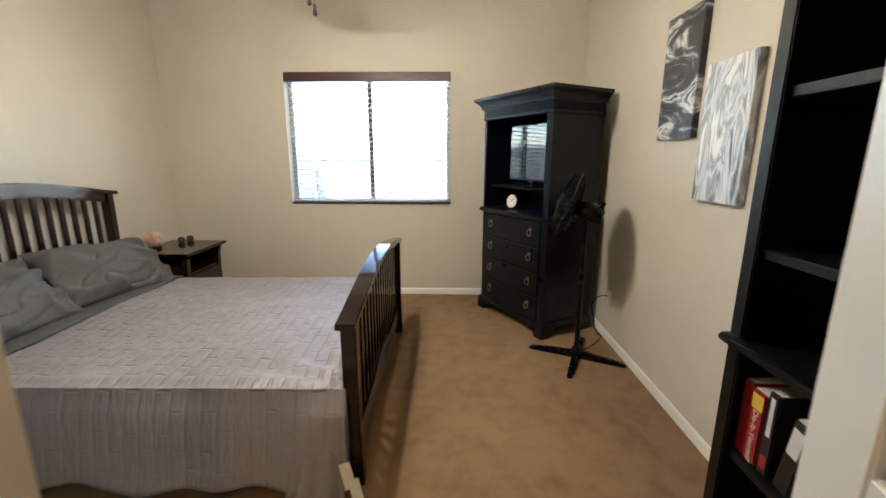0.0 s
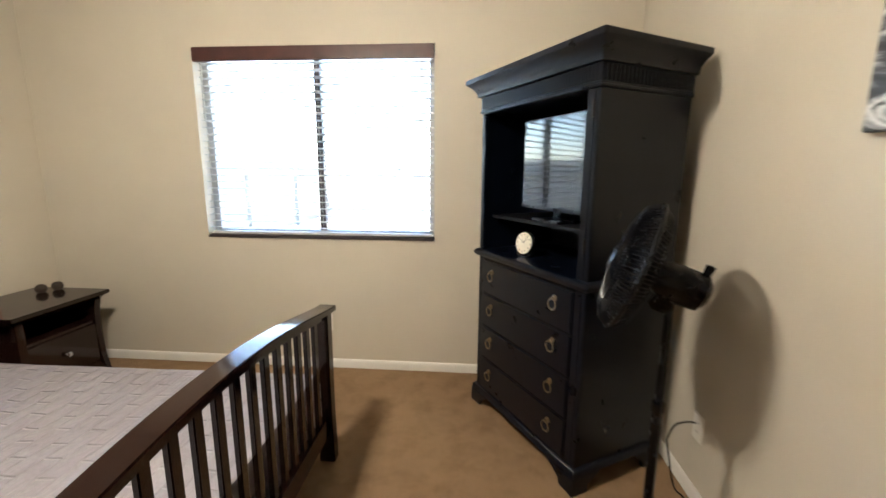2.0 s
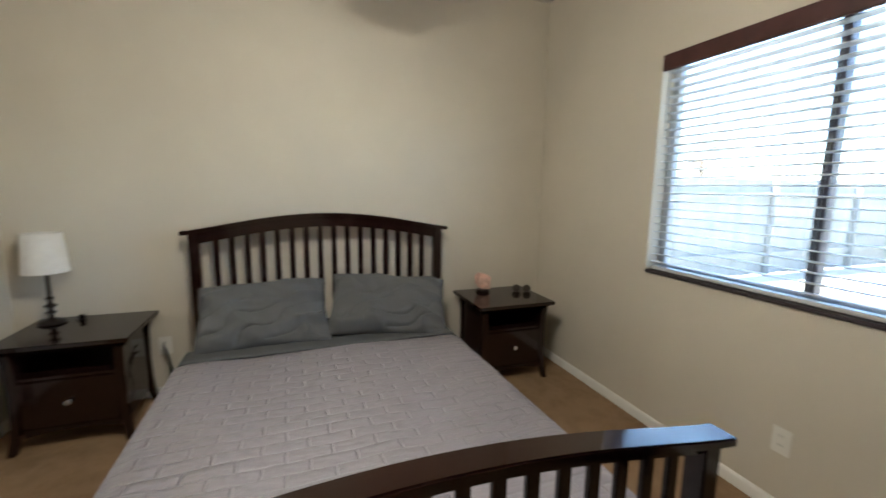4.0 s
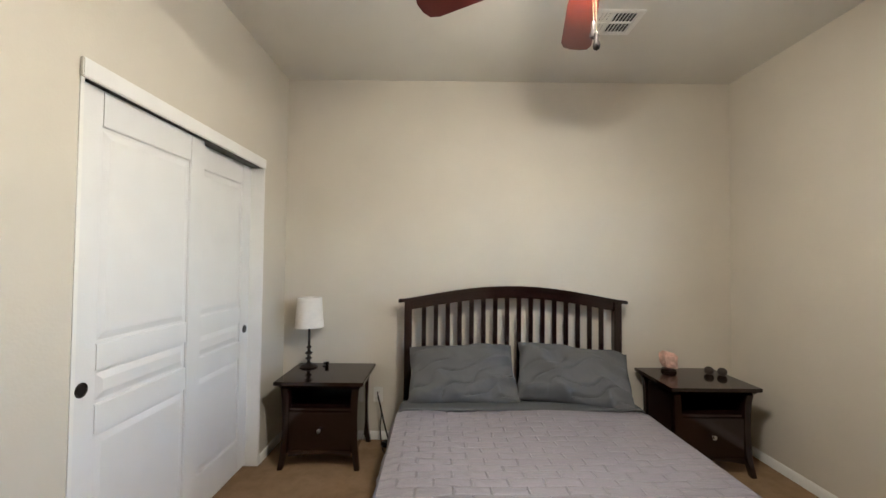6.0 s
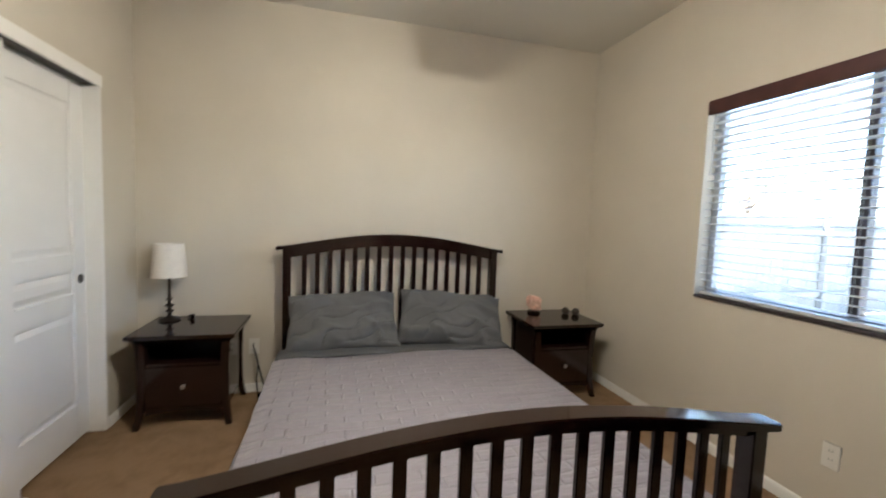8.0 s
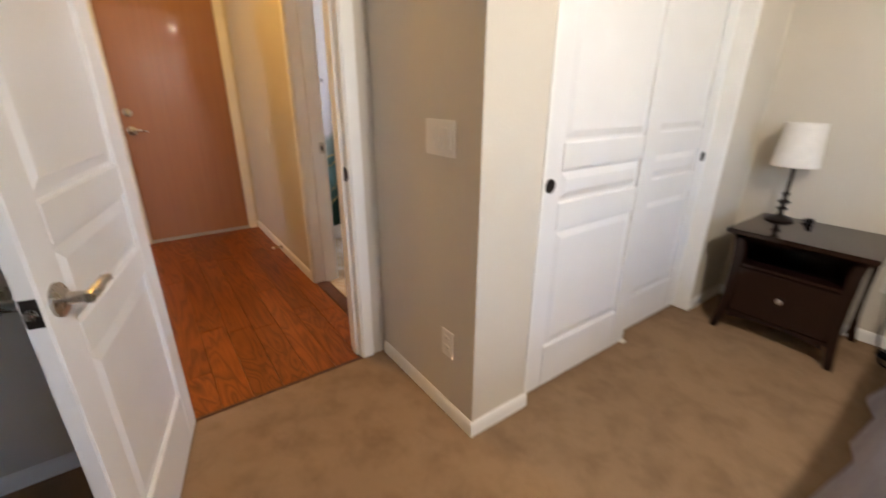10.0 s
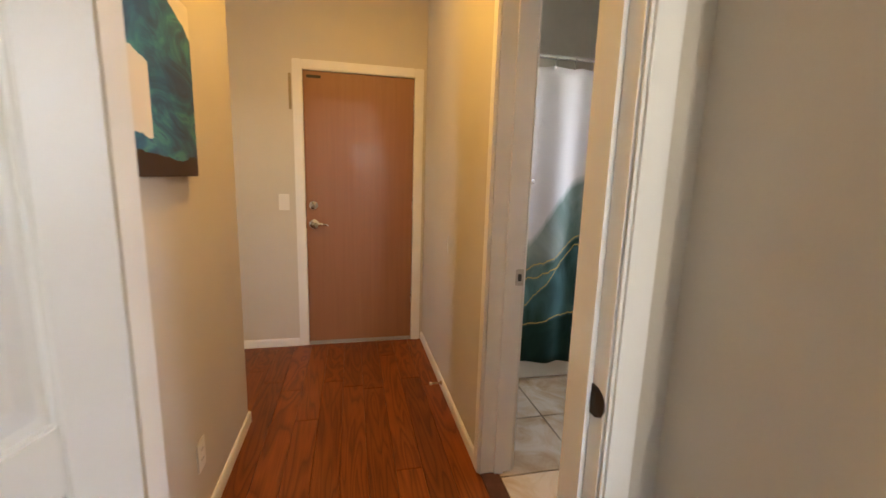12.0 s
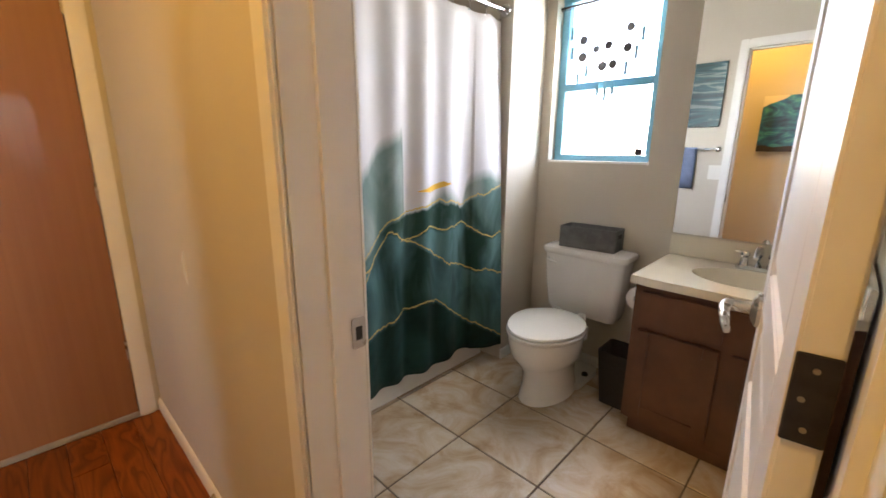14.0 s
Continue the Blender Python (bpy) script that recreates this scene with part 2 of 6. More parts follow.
# bathroom tile: cream stone look, clouded
TILE = mat("cream_stone_tile", (0.6, 0.53, 0.43), 0.26, coat=0.15)
k = Nodes(TILE)
info = k.nt.nodes.new("ShaderNodeObjectInfo")
off = k.nt.nodes.new("ShaderNodeVectorMath")
off.operation = "ADD"
comb = k.nt.nodes.new("ShaderNodeCombineXYZ")
k.put(comb.inputs[0], k.math("MULTIPLY", info.outputs["Random"], 23.0)), k.put(comb.inputs[1], k.math("MULTIPLY", info.outputs["Random"], 11.0))
k.put(off.inputs[0], k.co["Object"]), k.put(off.inputs[1], comb.outputs[0])
cl = k.noise(off.outputs[0], 4.5, 7, 1.2, 0.6)
k.colour(k.ramp(cl, [(0.28, (0.33, 0.21, 0.105)), (0.46, (0.49, 0.38, 0.255)), (0.62, (0.58, 0.5, 0.40)), (0.78, (0.62, 0.55, 0.46))]))
k.bump(cl, 0.08, 0.002)
GROUT = mat("brown_grout", (0.16, 0.115, 0.075), 0.9, vary=0.3, scale=20)

# orange-brown veneer of the entry door
EDOOR = mat("orange_brown_veneer", (0.4, 0.17, 0.075), 0.42, coat=0.1)
k = Nodes(EDOOR)
k.colour(k.ramp(k.noise(k.mapping(k.co["Object"], (26, 1, 0.8)), 1.6, 5, 0.5), [(0.25, (0.262, 0.115, 0.047)), (0.75, (0.30, 0.134, 0.056))]))

# quilted bedspread: brick-like rows of puckered stitching
QUILT = mat("lavender_grey_quilt", (0.44, 0.40, 0.43), 0.42, spec=0.7)
k = Nodes(QUILT)
uv = k.co["UV"]
wob = k.nt.nodes.new("ShaderNodeTexNoise")
wob.inputs["Scale"].default_value = 9
k.put(wob.inputs["Vector"], uv)
add = k.nt.nodes.new("ShaderNodeVectorMath")
add.operation = "MULTIPLY_ADD"
k.put(add.inputs[0], wob.outputs["Color"]), k.put(add.inputs[1], (0.016, 0.016, 0.0)), k.put(add.inputs[2], uv)
br = k.nt.nodes.new("ShaderNodeTexBrick")
br.inputs["Scale"].default_value = 1.0
br.inputs["Brick Width"].default_value, br.inputs["Row Height"].default_value, br.inputs["Mortar Size"].default_value = 0.15, 0.06, 0.007
br.inputs["Mortar Smooth"].default_value = 1.0
k.put(br.inputs["Vector"], add.outputs[0])
k.put(br.inputs["Color1"], (0.25, 0.23, 0.257)), k.put(br.inputs["Color2"], (0.24, 0.221, 0.247)), k.put(br.inputs["Mortar"], (0.238, 0.219, 0.244))
k.colour(br.outputs["Color"])
pucker = k.noise(k.mapping(uv, (11, 42, 1)), 1.0, 3)
worn = k.ramp(k.noise(k.mapping(uv, (9, 5, 1)), 1.0, 3), [(0.38, (0.15, 0.15, 0.15)), (0.62, (1, 1, 1))])
crease = k.noise(k.mapping(uv, (3.5, 2.4, 1), (4, 0, 0)), 1.0, 5, 0.6)
# soft channels run along the rows; the short stitched ends sink deepest, and pull flat where the spread hangs
sep = k.xyz(uv)
channel = k.math("POWER", k.math("ABSOLUTE", k.math("SINE", k.math("MULTIPLY", k.xyz(add.outputs[0])[1], math.pi / 0.06))), 0.45)
lying = k.math("MINIMUM", k.math("MAXIMUM", k.math("SUBTRACT", k.math("MULTIPLY", sep[0], 12.0), 3.9), 0.12), 1.0)
ends = k.math("MULTIPLY", k.math("MULTIPLY", br.outputs["Fac"], channel), k.math("MULTIPLY", worn, lying))
k.bump(k.math("ADD", k.math("ADD", k.math("MULTIPLY", ends, -2.4), k.math("MULTIPLY", channel, 0.4)), k.math("ADD", k.math("MULTIPLY", pucker, 1.1), k.math("MULTIPLY", crease, 2.4))), 0.6, 0.015)


# poured-paint canvases
def canvas_mat(name, stops, scale, stretch, distort, rot=0.0):
    m = mat(name, (0.5, 0.5, 0.5), 0.4)
    k = Nodes(m)
    v = k.mapping(k.co["Object"], stretch, rot=(rot, 0, 0))
    k.colour(k.ramp(k.noise(v, scale, 5, distort, 0.55), stops))
    return m


CANV_DARK = canvas_mat("black_white_pour", [(0.36, (0.02, 0.02, 0.022)), (0.48, (0.05, 0.05, 0.055)), (0.55, (0.3, 0.3, 0.32)), (0.62, (0.75, 0.75, 0.74)), (0.68, (0.05, 0.05, 0.055))], 3.0, (1, 1.0, 2.4), 2.2, 0.6)
CANV_PALE = canvas_mat("grey_white_pour", [(0.36, (0.07, 0.08, 0.10)), (0.43, (0.3, 0.32, 0.38)), (0.5, (0.72, 0.73, 0.76)), (0.57, (0.3, 0.32, 0.38)), (0.64, (0.8, 0.8, 0.8))], 3.2, (1, 2.8, 0.75), 1.6)
CANV_TEAL = mat("teal_sea_pour", (0.05, 0.2, 0.25), 0.35)
k = Nodes(CANV_TEAL)
v = k.mapping(k.co["Object"], (1, 1.4, 2.6), rot=(0.5, 0, 0))
sea = k.ramp(k.noise(v, 3.4, 6, 2.0), [(0.33, (0.006, 0.03, 0.11)), (0.46, (0.012, 0.085, 0.2)), (0.55, (0.02, 0.16, 0.27)), (0.62, (0.06, 0.27, 0.3)), (0.7, (0.015, 0.07, 0.22))])
z = k.xyz(k.co["Object"])
edge = k.math("ADD", z[2], k.math("MULTIPLY", k.noise(k.co["Object"], 7, 4), 0.09))
dark = k.math("LESS_THAN", edge, 0.10)
cream = k.math("GREATER_THAN", k.math("ADD", edge, k.math("MULTIPLY", z[1], -0.55)), 0.46)
cream = k.math("MAXIMUM", cream, k.math("MULTIPLY", k.math("GREATER_THAN", z[1], 0.31), k.math("LESS_THAN", k.math("ABSOLUTE", k.math("SUBTRACT", edge, 0.24)), 0.1)))
k.colour(k.mix(cream, k.mix(dark, sea, (0.02, 0.012, 0.01)), (0.72, 0.66, 0.56)))
CANV_SEA = canvas_mat("green_sea_stripes", [(0.36, (0.004, 0.03, 0.045)), (0.5, (0.008, 0.075, 0.09)), (0.58, (0.2, 0.25, 0.25)), (0.66, (0.01, 0.06, 0.075))], 3.0, (1, 0.8, 7.0), 0.9)

# shower curtain: white over layered green-blue hills with gold edges
CURT = mat("printed_curtain_cloth", (0.75, 0.72, 0.72), 0.85, spec=0.2)
k = Nodes(CURT)
p = k.co["UV"]
c = k.xyz(p)
base = (0.74, 0.71, 0.715)
col = k.mix(k.math("MULTIPLY", k.noise(p, 3, 3), 0.15), base, (0.62, 0.60, 0.62))
layers = [
    (((0.0, 0.7), (0.55, 0.95), (0.73, 1.2), (0.83, 1.29), (0.98, 1.36), (1.0, 0.97), (1.08, 0.96), (1.13, 1.02), (1.28, 1.09), (1.42, 1.03), (1.46, 0.99), (1.5, 1.13), (1.56, 1.17), (1.78, 1.14)), (0.13, 0.2, 0.17), (0.33, 0.38, 0.34), 0),
    (((0.0, 0.6), (0.73, 0.8), (0.9, 0.94), (1.08, 0.97), (1.27, 1.01), (1.45, 0.97), (1.6, 1.01), (1.78, 1.07)), (0.022, 0.062, 0.047), (0.15, 0.25, 0.24), 1),
    (((0.0, 0.5), (0.9, 0.8), (1.15, 0.9), (1.3, 0.86), (1.46, 0.88), (1.6, 0.8), (1.78, 0.79)), (0.02, 0.06, 0.05), (0.14, 0.27, 0.28), 1),
    (((0.0, 0.3), (0.5, 0.45), (0.74, 0.74), (0.89, 0.89), (1.08, 0.81), (1.32, 0.68), (1.46, 0.64), (1.78, 0.56)), (0.014, 0.045, 0.036), (0.09, 0.19, 0.2), 1),
    (((0.0, 0.2), (0.5, 0.36), (0.73, 0.43), (0.98, 0.49), (1.23, 0.5), (1.44, 0.36), (1.78, 0.17)), (0.006, 0.022, 0.018), (0.016, 0.055, 0.052), 1),
]
for seed, (line, c1, c2, gold) in enumerate(layers):
    ridge_line = k.math("MULTIPLY", k.ramp(k.math("DIVIDE", c[0], 1.8), [(u / 1.8, (h / 1.6,) * 3) for u, h in line]), 1.6)
    rag = k.math("MULTIPLY", k.math("SUBTRACT", k.noise(k.mapping(p, (5, 0.6, 0), (seed * 5, seed, 0)), 1.0, 7, 0.3, 0.65), 0.5), 0.13)
    d = k.math("SUBTRACT", k.math("ADD", ridge_line, rag), c[1])
    wash = k.ramp(k.noise(k.mapping(p, (1.5, 0.8, 1), (seed * 1.7, 0, 0)), 3.2, 6, 0.6), [(0.36, c1), (0.66, c2)])
    col = k.mix(k.math("MULTIPLY", d, 60.0 if gold else 16.0, True), col, wash)
    if gold:
        band = k.math("LESS_THAN", k.math("ABSOLUTE", k.math("ADD", d, k.math("MULTIPLY", k.noise(p, 30, 2), 0.008))), 0.0036)
        col = k.mix(band, col, (0.62, 0.44, 0.14))
spot = k.math("GREATER_THAN", k.noise(k.mapping(p, (1, 2.2, 1), (2.2, 0.4, 0)), 9.0, 5, 0.8), 0.5)
slope = k.math("ADD", k.math("MULTIPLY", k.math("SUBTRACT", c[0], 1.08), 0.2), 1.055)
inside = k.math("MULTIPLY", k.math("LESS_THAN", k.math("ABSOLUTE", k.math("SUBTRACT", c[1], slope)), 0.014), k.math("LESS_THAN", k.math("ABSOLUTE", k.math("SUBTRACT", c[0], 1.2)), 0.13))
col = k.mix(k.math("MULTIPLY", spot, inside), col, (0.75, 0.45, 0.06))
k.colour(col)
k.bump(k.noise(p, 300, 2), 0.15, 0.002)

GLASS = bpy.data.materials.new("clear_glass")
GLASS.use_nodes = True
k = Nodes(GLASS)
k.colour((0.98, 0.99, 0.99)), k.put(k.bsdf.inputs["Roughness"], 0.0), k.put(k.bsdf.inputs["Transmission Weight"], 1.0), k.put(k.bsdf.inputs["IOR"], 1.02)
FROST = bpy.data.materials.new("frosted_shade_glass")
FROST.use_nodes = True
k = Nodes(FROST)
k.colour((0.9, 0.85, 0.76)), k.put(k.bsdf.inputs["Roughness"], 0.25)
tr = k.nt.nodes.new("ShaderNodeBsdfTransparent")
tl = k.nt.nodes.new("ShaderNodeBsdfTranslucent")
tl.inputs[0].default_value = (1.0, 0.8, 0.5, 1)
mxa, mxb = k.nt.nodes.new("ShaderNodeMixShader"), k.nt.nodes.new("ShaderNodeMixShader")
mxa.inputs[0].default_value, mxb.inputs[0].default_value = 0.5, 0.62
k.nt.links.new(k.bsdf.outputs[0], mxa.inputs[1]), k.nt.links.new(tl.outputs[0], mxa.inputs[2])
k.nt.links.new(mxa.outputs[0], mxb.inputs[1]), k.nt.links.new(tr.outputs[0], mxb.inputs[2])
k.nt.links.new(mxb.outputs[0], k.nt.nodes["Material Output"].inputs[0])
MIRROR = mat("mirror_silver", (0.88, 0.89, 0.88), 0.01, 1.0)
SCREEN = mat("glossy_black_screen", (0.008, 0.008, 0.01), 0.05, vary=0.1, coat=0.35, spec=0.6)


# ---- mesh helpers ----
def box(bm, x0, x1, y0, y1, z0, z1):
    v = [bm.verts.new((x, y, z)) for z in (z0, z1) for y in (y0, y1) for x in (x0, x1)]
    for f in ((0, 2, 3, 1), (4, 5, 7, 6), (0, 1, 5, 4), (2, 6, 7, 3), (0, 4, 6, 2), (1, 3, 7, 5)):
        bm.faces.new([v[i] for i in f])
    return v


def ring(bm, pts):
    return [bm.verts.new(p) for p in pts]


def skin(bm, a, b, closed=True):
    n = len(a)
    for i in range(n if closed else n - 1):
        j = (i + 1) % n
        bm.faces.new((a[i], a[j], b[j], b[i]))


def loft(bm, rings, cap=True):
    made = [ring(bm, r) for r in rings]
    for a, b in zip(made, made[1:]):
        skin(bm, a, b)
    if cap:
        bm.faces.new(made[0][::-1]), bm.faces.new(made[-1])
    return made


def circle(c, r, n=20, axis="z", ry=None):
    ry = r if ry is None else ry
    out = []
    for i in range(n):
        a = 2 * math.pi * i / n
        u, w = r * math.cos(a), ry * math.sin(a)
        out.append({"z": (c[0] + u, c[1] + w, c[2]), "y": (c[0] + u, c[1], c[2] + w), "x": (c[0], c[1] + u, c[2] + w)}[axis])
    return out


def cyl(bm, c, r, h, n=20, axis="z", r2=None):
    d = {"z": (0, 0, h), "y": (0, h, 0), "x": (h, 0, 0)}[axis]
    loft(bm, [circle(c, r, n, axis), circle(tuple(a + b for a, b in zip(c, d)), r if r2 is None else r2, n, axis)])


def lathe(bm, prof, c=(0, 0, 0), n=24, axis="z"):
    k = {"z": 2, "y": 1, "x": 0}[axis]
    rings = []
    for r, h in prof:
        p = list(c)
        p[k] += h
        rings.append(circle(tuple(p), max(r, 0.0005), n, axis))
    loft(bm, rings)


def tube(bm, pts, r, n=8):
    pts = [Vector(p) for p in pts]
    rings = []
    up = Vector((0, 0, 1))
    for i, p in enumerate(pts):
        d = (pts[min(i + 1, len(pts) - 1)] - pts[max(i - 1, 0)]).normalized()
        side = d.cross(up if abs(d.z) < 0.95 else Vector((1, 0, 0))).normalized()
        top = side.cross(d)
        rr = r[i] if isinstance(r, (list, tuple)) else r
        rings.append([tuple(p + rr * (math.cos(a) * side + math.sin(a) * top)) for a in [2 * math.pi * j / n for j in range(n)]])
    loft(bm, rings)


def prism(bm, outline, axis, lo, hi):
    """An outline in the two other axes, drawn out along axis."""
    def at(p, h):
        return {"x": (h, p[0], p[1]), "y": (p[0], h, p[1]), "z": (p[0], p[1], h)}[axis]
    loft(bm, [[at(p, lo) for p in outline], [at(p, hi) for p in outline]])


def rounded(x0, x1, y0, y1, r, n=5):
    out = []
    for cx, cy, a0 in ((x1 - r, y1 - r, 0), (x0 + r, y1 - r, 90), (x0 + r, y0 + r, 180), (x1 - r, y0 + r, 270)):
        for i in range(n + 1):
            a = radians(a0 + 90 * i / n)
            out.append((cx + r * math.cos(a), cy + r * math.sin(a)))
    return out


def bevel(bm, w, seg=2):
    bmesh.ops.recalc_face_normals(bm, faces=bm.faces)
    e = [e for e in bm.edges if len(e.link_faces) == 2 and e.calc_face_angle(0) > 0.5]
    bmesh.ops.bevel(bm, geom=e, offset=w, segments=seg, affect="EDGES", clamp_overlap=True)


def mesh_of(name, bm, material, smooth=False):
    bmesh.ops.recalc_face_normals(bm, faces=bm.faces)
    me = bpy.data.meshes.new(name)
    bm.to_mesh(me)
    bm.free()
    me.materials.append(material)
    if smooth:
        me.shade_smooth()
        me.set_sharp_from_angle(angle=radians(40))
    return me


def part(name, bm, material, parent, label="", smooth=False):
    ob = new(name, mesh_of(name, bm, material, smooth))
    ob.parent = parent
    if label:
        tagged(ob, label)
    return ob


def thing(name, m, label, category, group=""):
    ob = new(name)
    ob.empty_display_size = 0.1
    ob.matrix_basis = m
    return tagged(ob, label, category, group)


def solid(name, bm, material, label, category, smooth=False, m=None, kind=""):
    ob = new(name, mesh_of(name, bm, material, smooth))
    if m is not None:
        ob.matrix_basis = m
    return tagged(ob, label, category, kind=kind)


def structure(name, bm, material, label, category, smooth=False, m=None):
    return solid(name, bm, material, label, category, smooth, m, "structure")


def bx(name, dims, material, parent, bev=0.004, label=""):
    bm = bmesh.new()
    box(bm, *dims)
    if bev:
        bevel(bm, bev)
    return part(name, bm, material, parent, label, smooth=True)


def letters(text, size, material, parent, m, name="lettering"):
    cu = bpy.data.curves.new(name, "FONT")
    cu.body, cu.size, cu.extrude, cu.align_x, cu.align_y = text, size, 0.0004, "CENTER", "CENTER"
    tmp = bpy.data.objects.new(name, cu)
    me = bpy.data.meshes.new_from_object(tmp)
    bpy.data.objects.remove(tmp)
    me.materials.append(material)
    ob = new(name, me)
    ob.parent, ob.matrix_basis = parent, m
    return ob


# ---- large structure ----
WX0, WX1, WY1, CZ = -2.03, 1.76, 4.09, 2.74
WINX0, WINX1, WINZ0, WINZ1 = -0.905, 0.592, 0.885, 2.055
bm = bmesh.new()
box(bm, WX0, WX1, 0.0, WY1, -0.12, 0.0)
structure("floor_bedroom", bm, CARPET, "worn tan carpet with darker stains", "carpet")
bm = bmesh.new()
box(bm, -2.4, 4.2, -2.75, 4.3, CZ, CZ + 0.12)
structure("ceiling", bm, CEIL, "plain pale painted ceiling over all rooms", "ceiling")
bm = bmesh.new()
for d in ((WX0 - 0.15, WINX0, WY1, WY1 + 0.15, 0, CZ), (WINX1, WX1 + 0.15, WY1, WY1 + 0.15, 0, CZ), (WINX0, WINX1, WY1, WY1 + 0.15, 0, WINZ0), (WINX0, WINX1, WY1, WY1 + 0.15, WINZ1, CZ)):
    box(bm, *d)
structure("wall_north", bm, WALL, "beige painted wall with a wide window opening", "wall")
bm = bmesh.new()
box(bm, WX0 - 0.15, WX0, 0.0, WY1, 0, CZ)
structure("wall_west", bm, WALL, "beige painted wall behind the bed", "wall")
bm = bmesh.new()
box(bm, WX1, WX1 + 0.12, 0.0, WY1, 0, CZ)
structure("wall_east", bm, WALL, "beige painted wall with two canvases", "wall")
# closet front, and the short return wall with the switch
CLX0, CLX1, CLZ, CLY = -1.605, -0.235, 1.965, 0.68
bm = bmesh.new()
for d in ((WX0, CLX0, CLY - 0.12, CLY, 0, CZ), (CLX1, 0.047, CLY - 0.12, CLY, 0, CZ), (CLX0, CLX1, CLY - 0.12, CLY, CLZ, CZ)):
    box(bm, *d)
structure("wall_closet", bm, WALL, "beige wall around the sliding closet doors", "wall")
bm = bmesh.new()
box(bm, -0.06, 0.047, 0.0, CLY - 0.12, 0, CZ)
structure("wall_return", bm, WALL, "short beige return wall with the light switch", "wall")
# wall between bedroom and hall, with the bedroom doorway
DX0, DX1, DZ = 0.17, 0.915, 2.02
bm = bmesh.new()
for d in ((WX0 - 0.15, DX0, -0.12, 0.0, 0, CZ), (DX1, WX1 + 0.12, -0.12, 0.0, 0, CZ), (DX0, DX1, -0.12, 0.0, DZ, CZ)):
    box(bm, *d)
structure("wall_south", bm, WALL, "beige wall with the bedroom doorway", "wall")
# hall
HX0, HX1, HY0 = 0.06, 1.13, -2.51
BDY0, BDY1, BDZ = -0.945, -0.21, 2.02
bm = bmesh.new()
for d in ((HX0 - 0.14, HX0, HY0, BDY0, 0, CZ), (HX0 - 0.14, HX0, BDY1, -0.12, 0, CZ), (HX0 - 0.14, HX0, BDY0, BDY1, BDZ, CZ)):
    box(bm, *d)
structure("wall_hall_west", bm, WALL, "beige hall wall with the bathroom doorway", "wall")
bm = bmesh.new()
box(bm, HX1, HX1 + 0.12, -1.52, -0.12, 0, CZ)
structure("wall_hall_east", bm, WALL, "beige hall wall with a canvas", "wall")
EDX0, EDX1, EDZ = 0.148, 0.921, 1.975
bm = bmesh.new()
for d in ((HX0 - 0.14, EDX0, HY0 - 0.15, HY0, 0, CZ), (EDX1, 4.2, HY0 - 0.15, HY0, 0, CZ), (EDX0, EDX1, HY0 - 0.15, HY0, EDZ, CZ)):
    box(bm, *d)
structure("wall_hall_south", bm, WALL, "beige wall around the entry door", "wall")
# side room out of view; its east opening is added to hold a fill lamp
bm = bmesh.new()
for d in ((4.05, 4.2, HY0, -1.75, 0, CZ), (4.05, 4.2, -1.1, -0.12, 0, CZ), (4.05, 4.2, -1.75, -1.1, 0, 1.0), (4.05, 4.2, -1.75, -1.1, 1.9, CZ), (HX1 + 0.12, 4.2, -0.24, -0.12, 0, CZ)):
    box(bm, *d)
structure("wall_side_room", bm, WALL, "plain beige walls that close the unseen side room, with an added lamp opening", "wall")
# bathroom
BX0, BX1, BY0, BY1 = -1.86, -0.08, -2.5, -0.13
BWY0, BWY1, BWZ0, BWZ1 = -1.56, -0.99, 1.19, 2.09
bm = bmesh.new()
for d in ((BX0 - 0.15, BX0, BY0 - 0.15, BWY0, 0, CZ), (BX0 - 0.15, BX0, BWY1, -0.12, 0, CZ), (BX0 - 0.15, BX0, BWY0, BWY1, 0, BWZ0), (BX0 - 0.15, BX0, BWY0, BWY1, BWZ1, CZ)):
    box(bm, *d)
structure("wall_bath_west", bm, WALL, "beige bathroom wall with a tall window", "wall")
bm = bmesh.new()
box(bm, BX0, BX1, BY0 - 0.15, BY0, 0, CZ)
structure("wall_bath_south", bm, SHOWER, "pale surround wall behind the tub", "wall")
bm = bmesh.new()
box(bm, BX0, -1.53, BY0, -1.62, 0, CZ)
structure("wall_bath_stub", bm, WALL, "beige boxed-out wall at the end of the tub", "wall")
bm = bmesh.new()
box(bm, HX0, 4.05, HY0, -0.12, -0.12, -0.012)
box(bm, DX0, DX1, -0.12, 0.0, -0.12, -0.012)
structure("floor_hall", bm, THRESH, "red-brown oak plank floor of the hall", "wood floor")
bm = bmesh.new()
box(bm, BX0, HX0, BY0, BY1, -0.12, -0.006)
structure("floor_bathroom", bm, GROUT, "cream stone-look tiles with dark grout", "tile floor")


# baseboards, with a rounded top edge
def baseboard(label, p0, p1, inward, h=0.06, t=0.012):
    p0, p1 = Vector(p0), Vector(p1)
    n = Vector(inward)
    prof = [(0, 0), (t, 0), (t, h * 0.72), (t * 0.75, h * 0.9), (t * 0.35, h), (0, h)]
    bm = bmesh.new()
    loft(bm, [[(*(p + n * a), b) for a, b in prof] for p in (p0, p1)])
    return structure("baseboard", bm, WHITE, label, "baseboard", smooth=True)


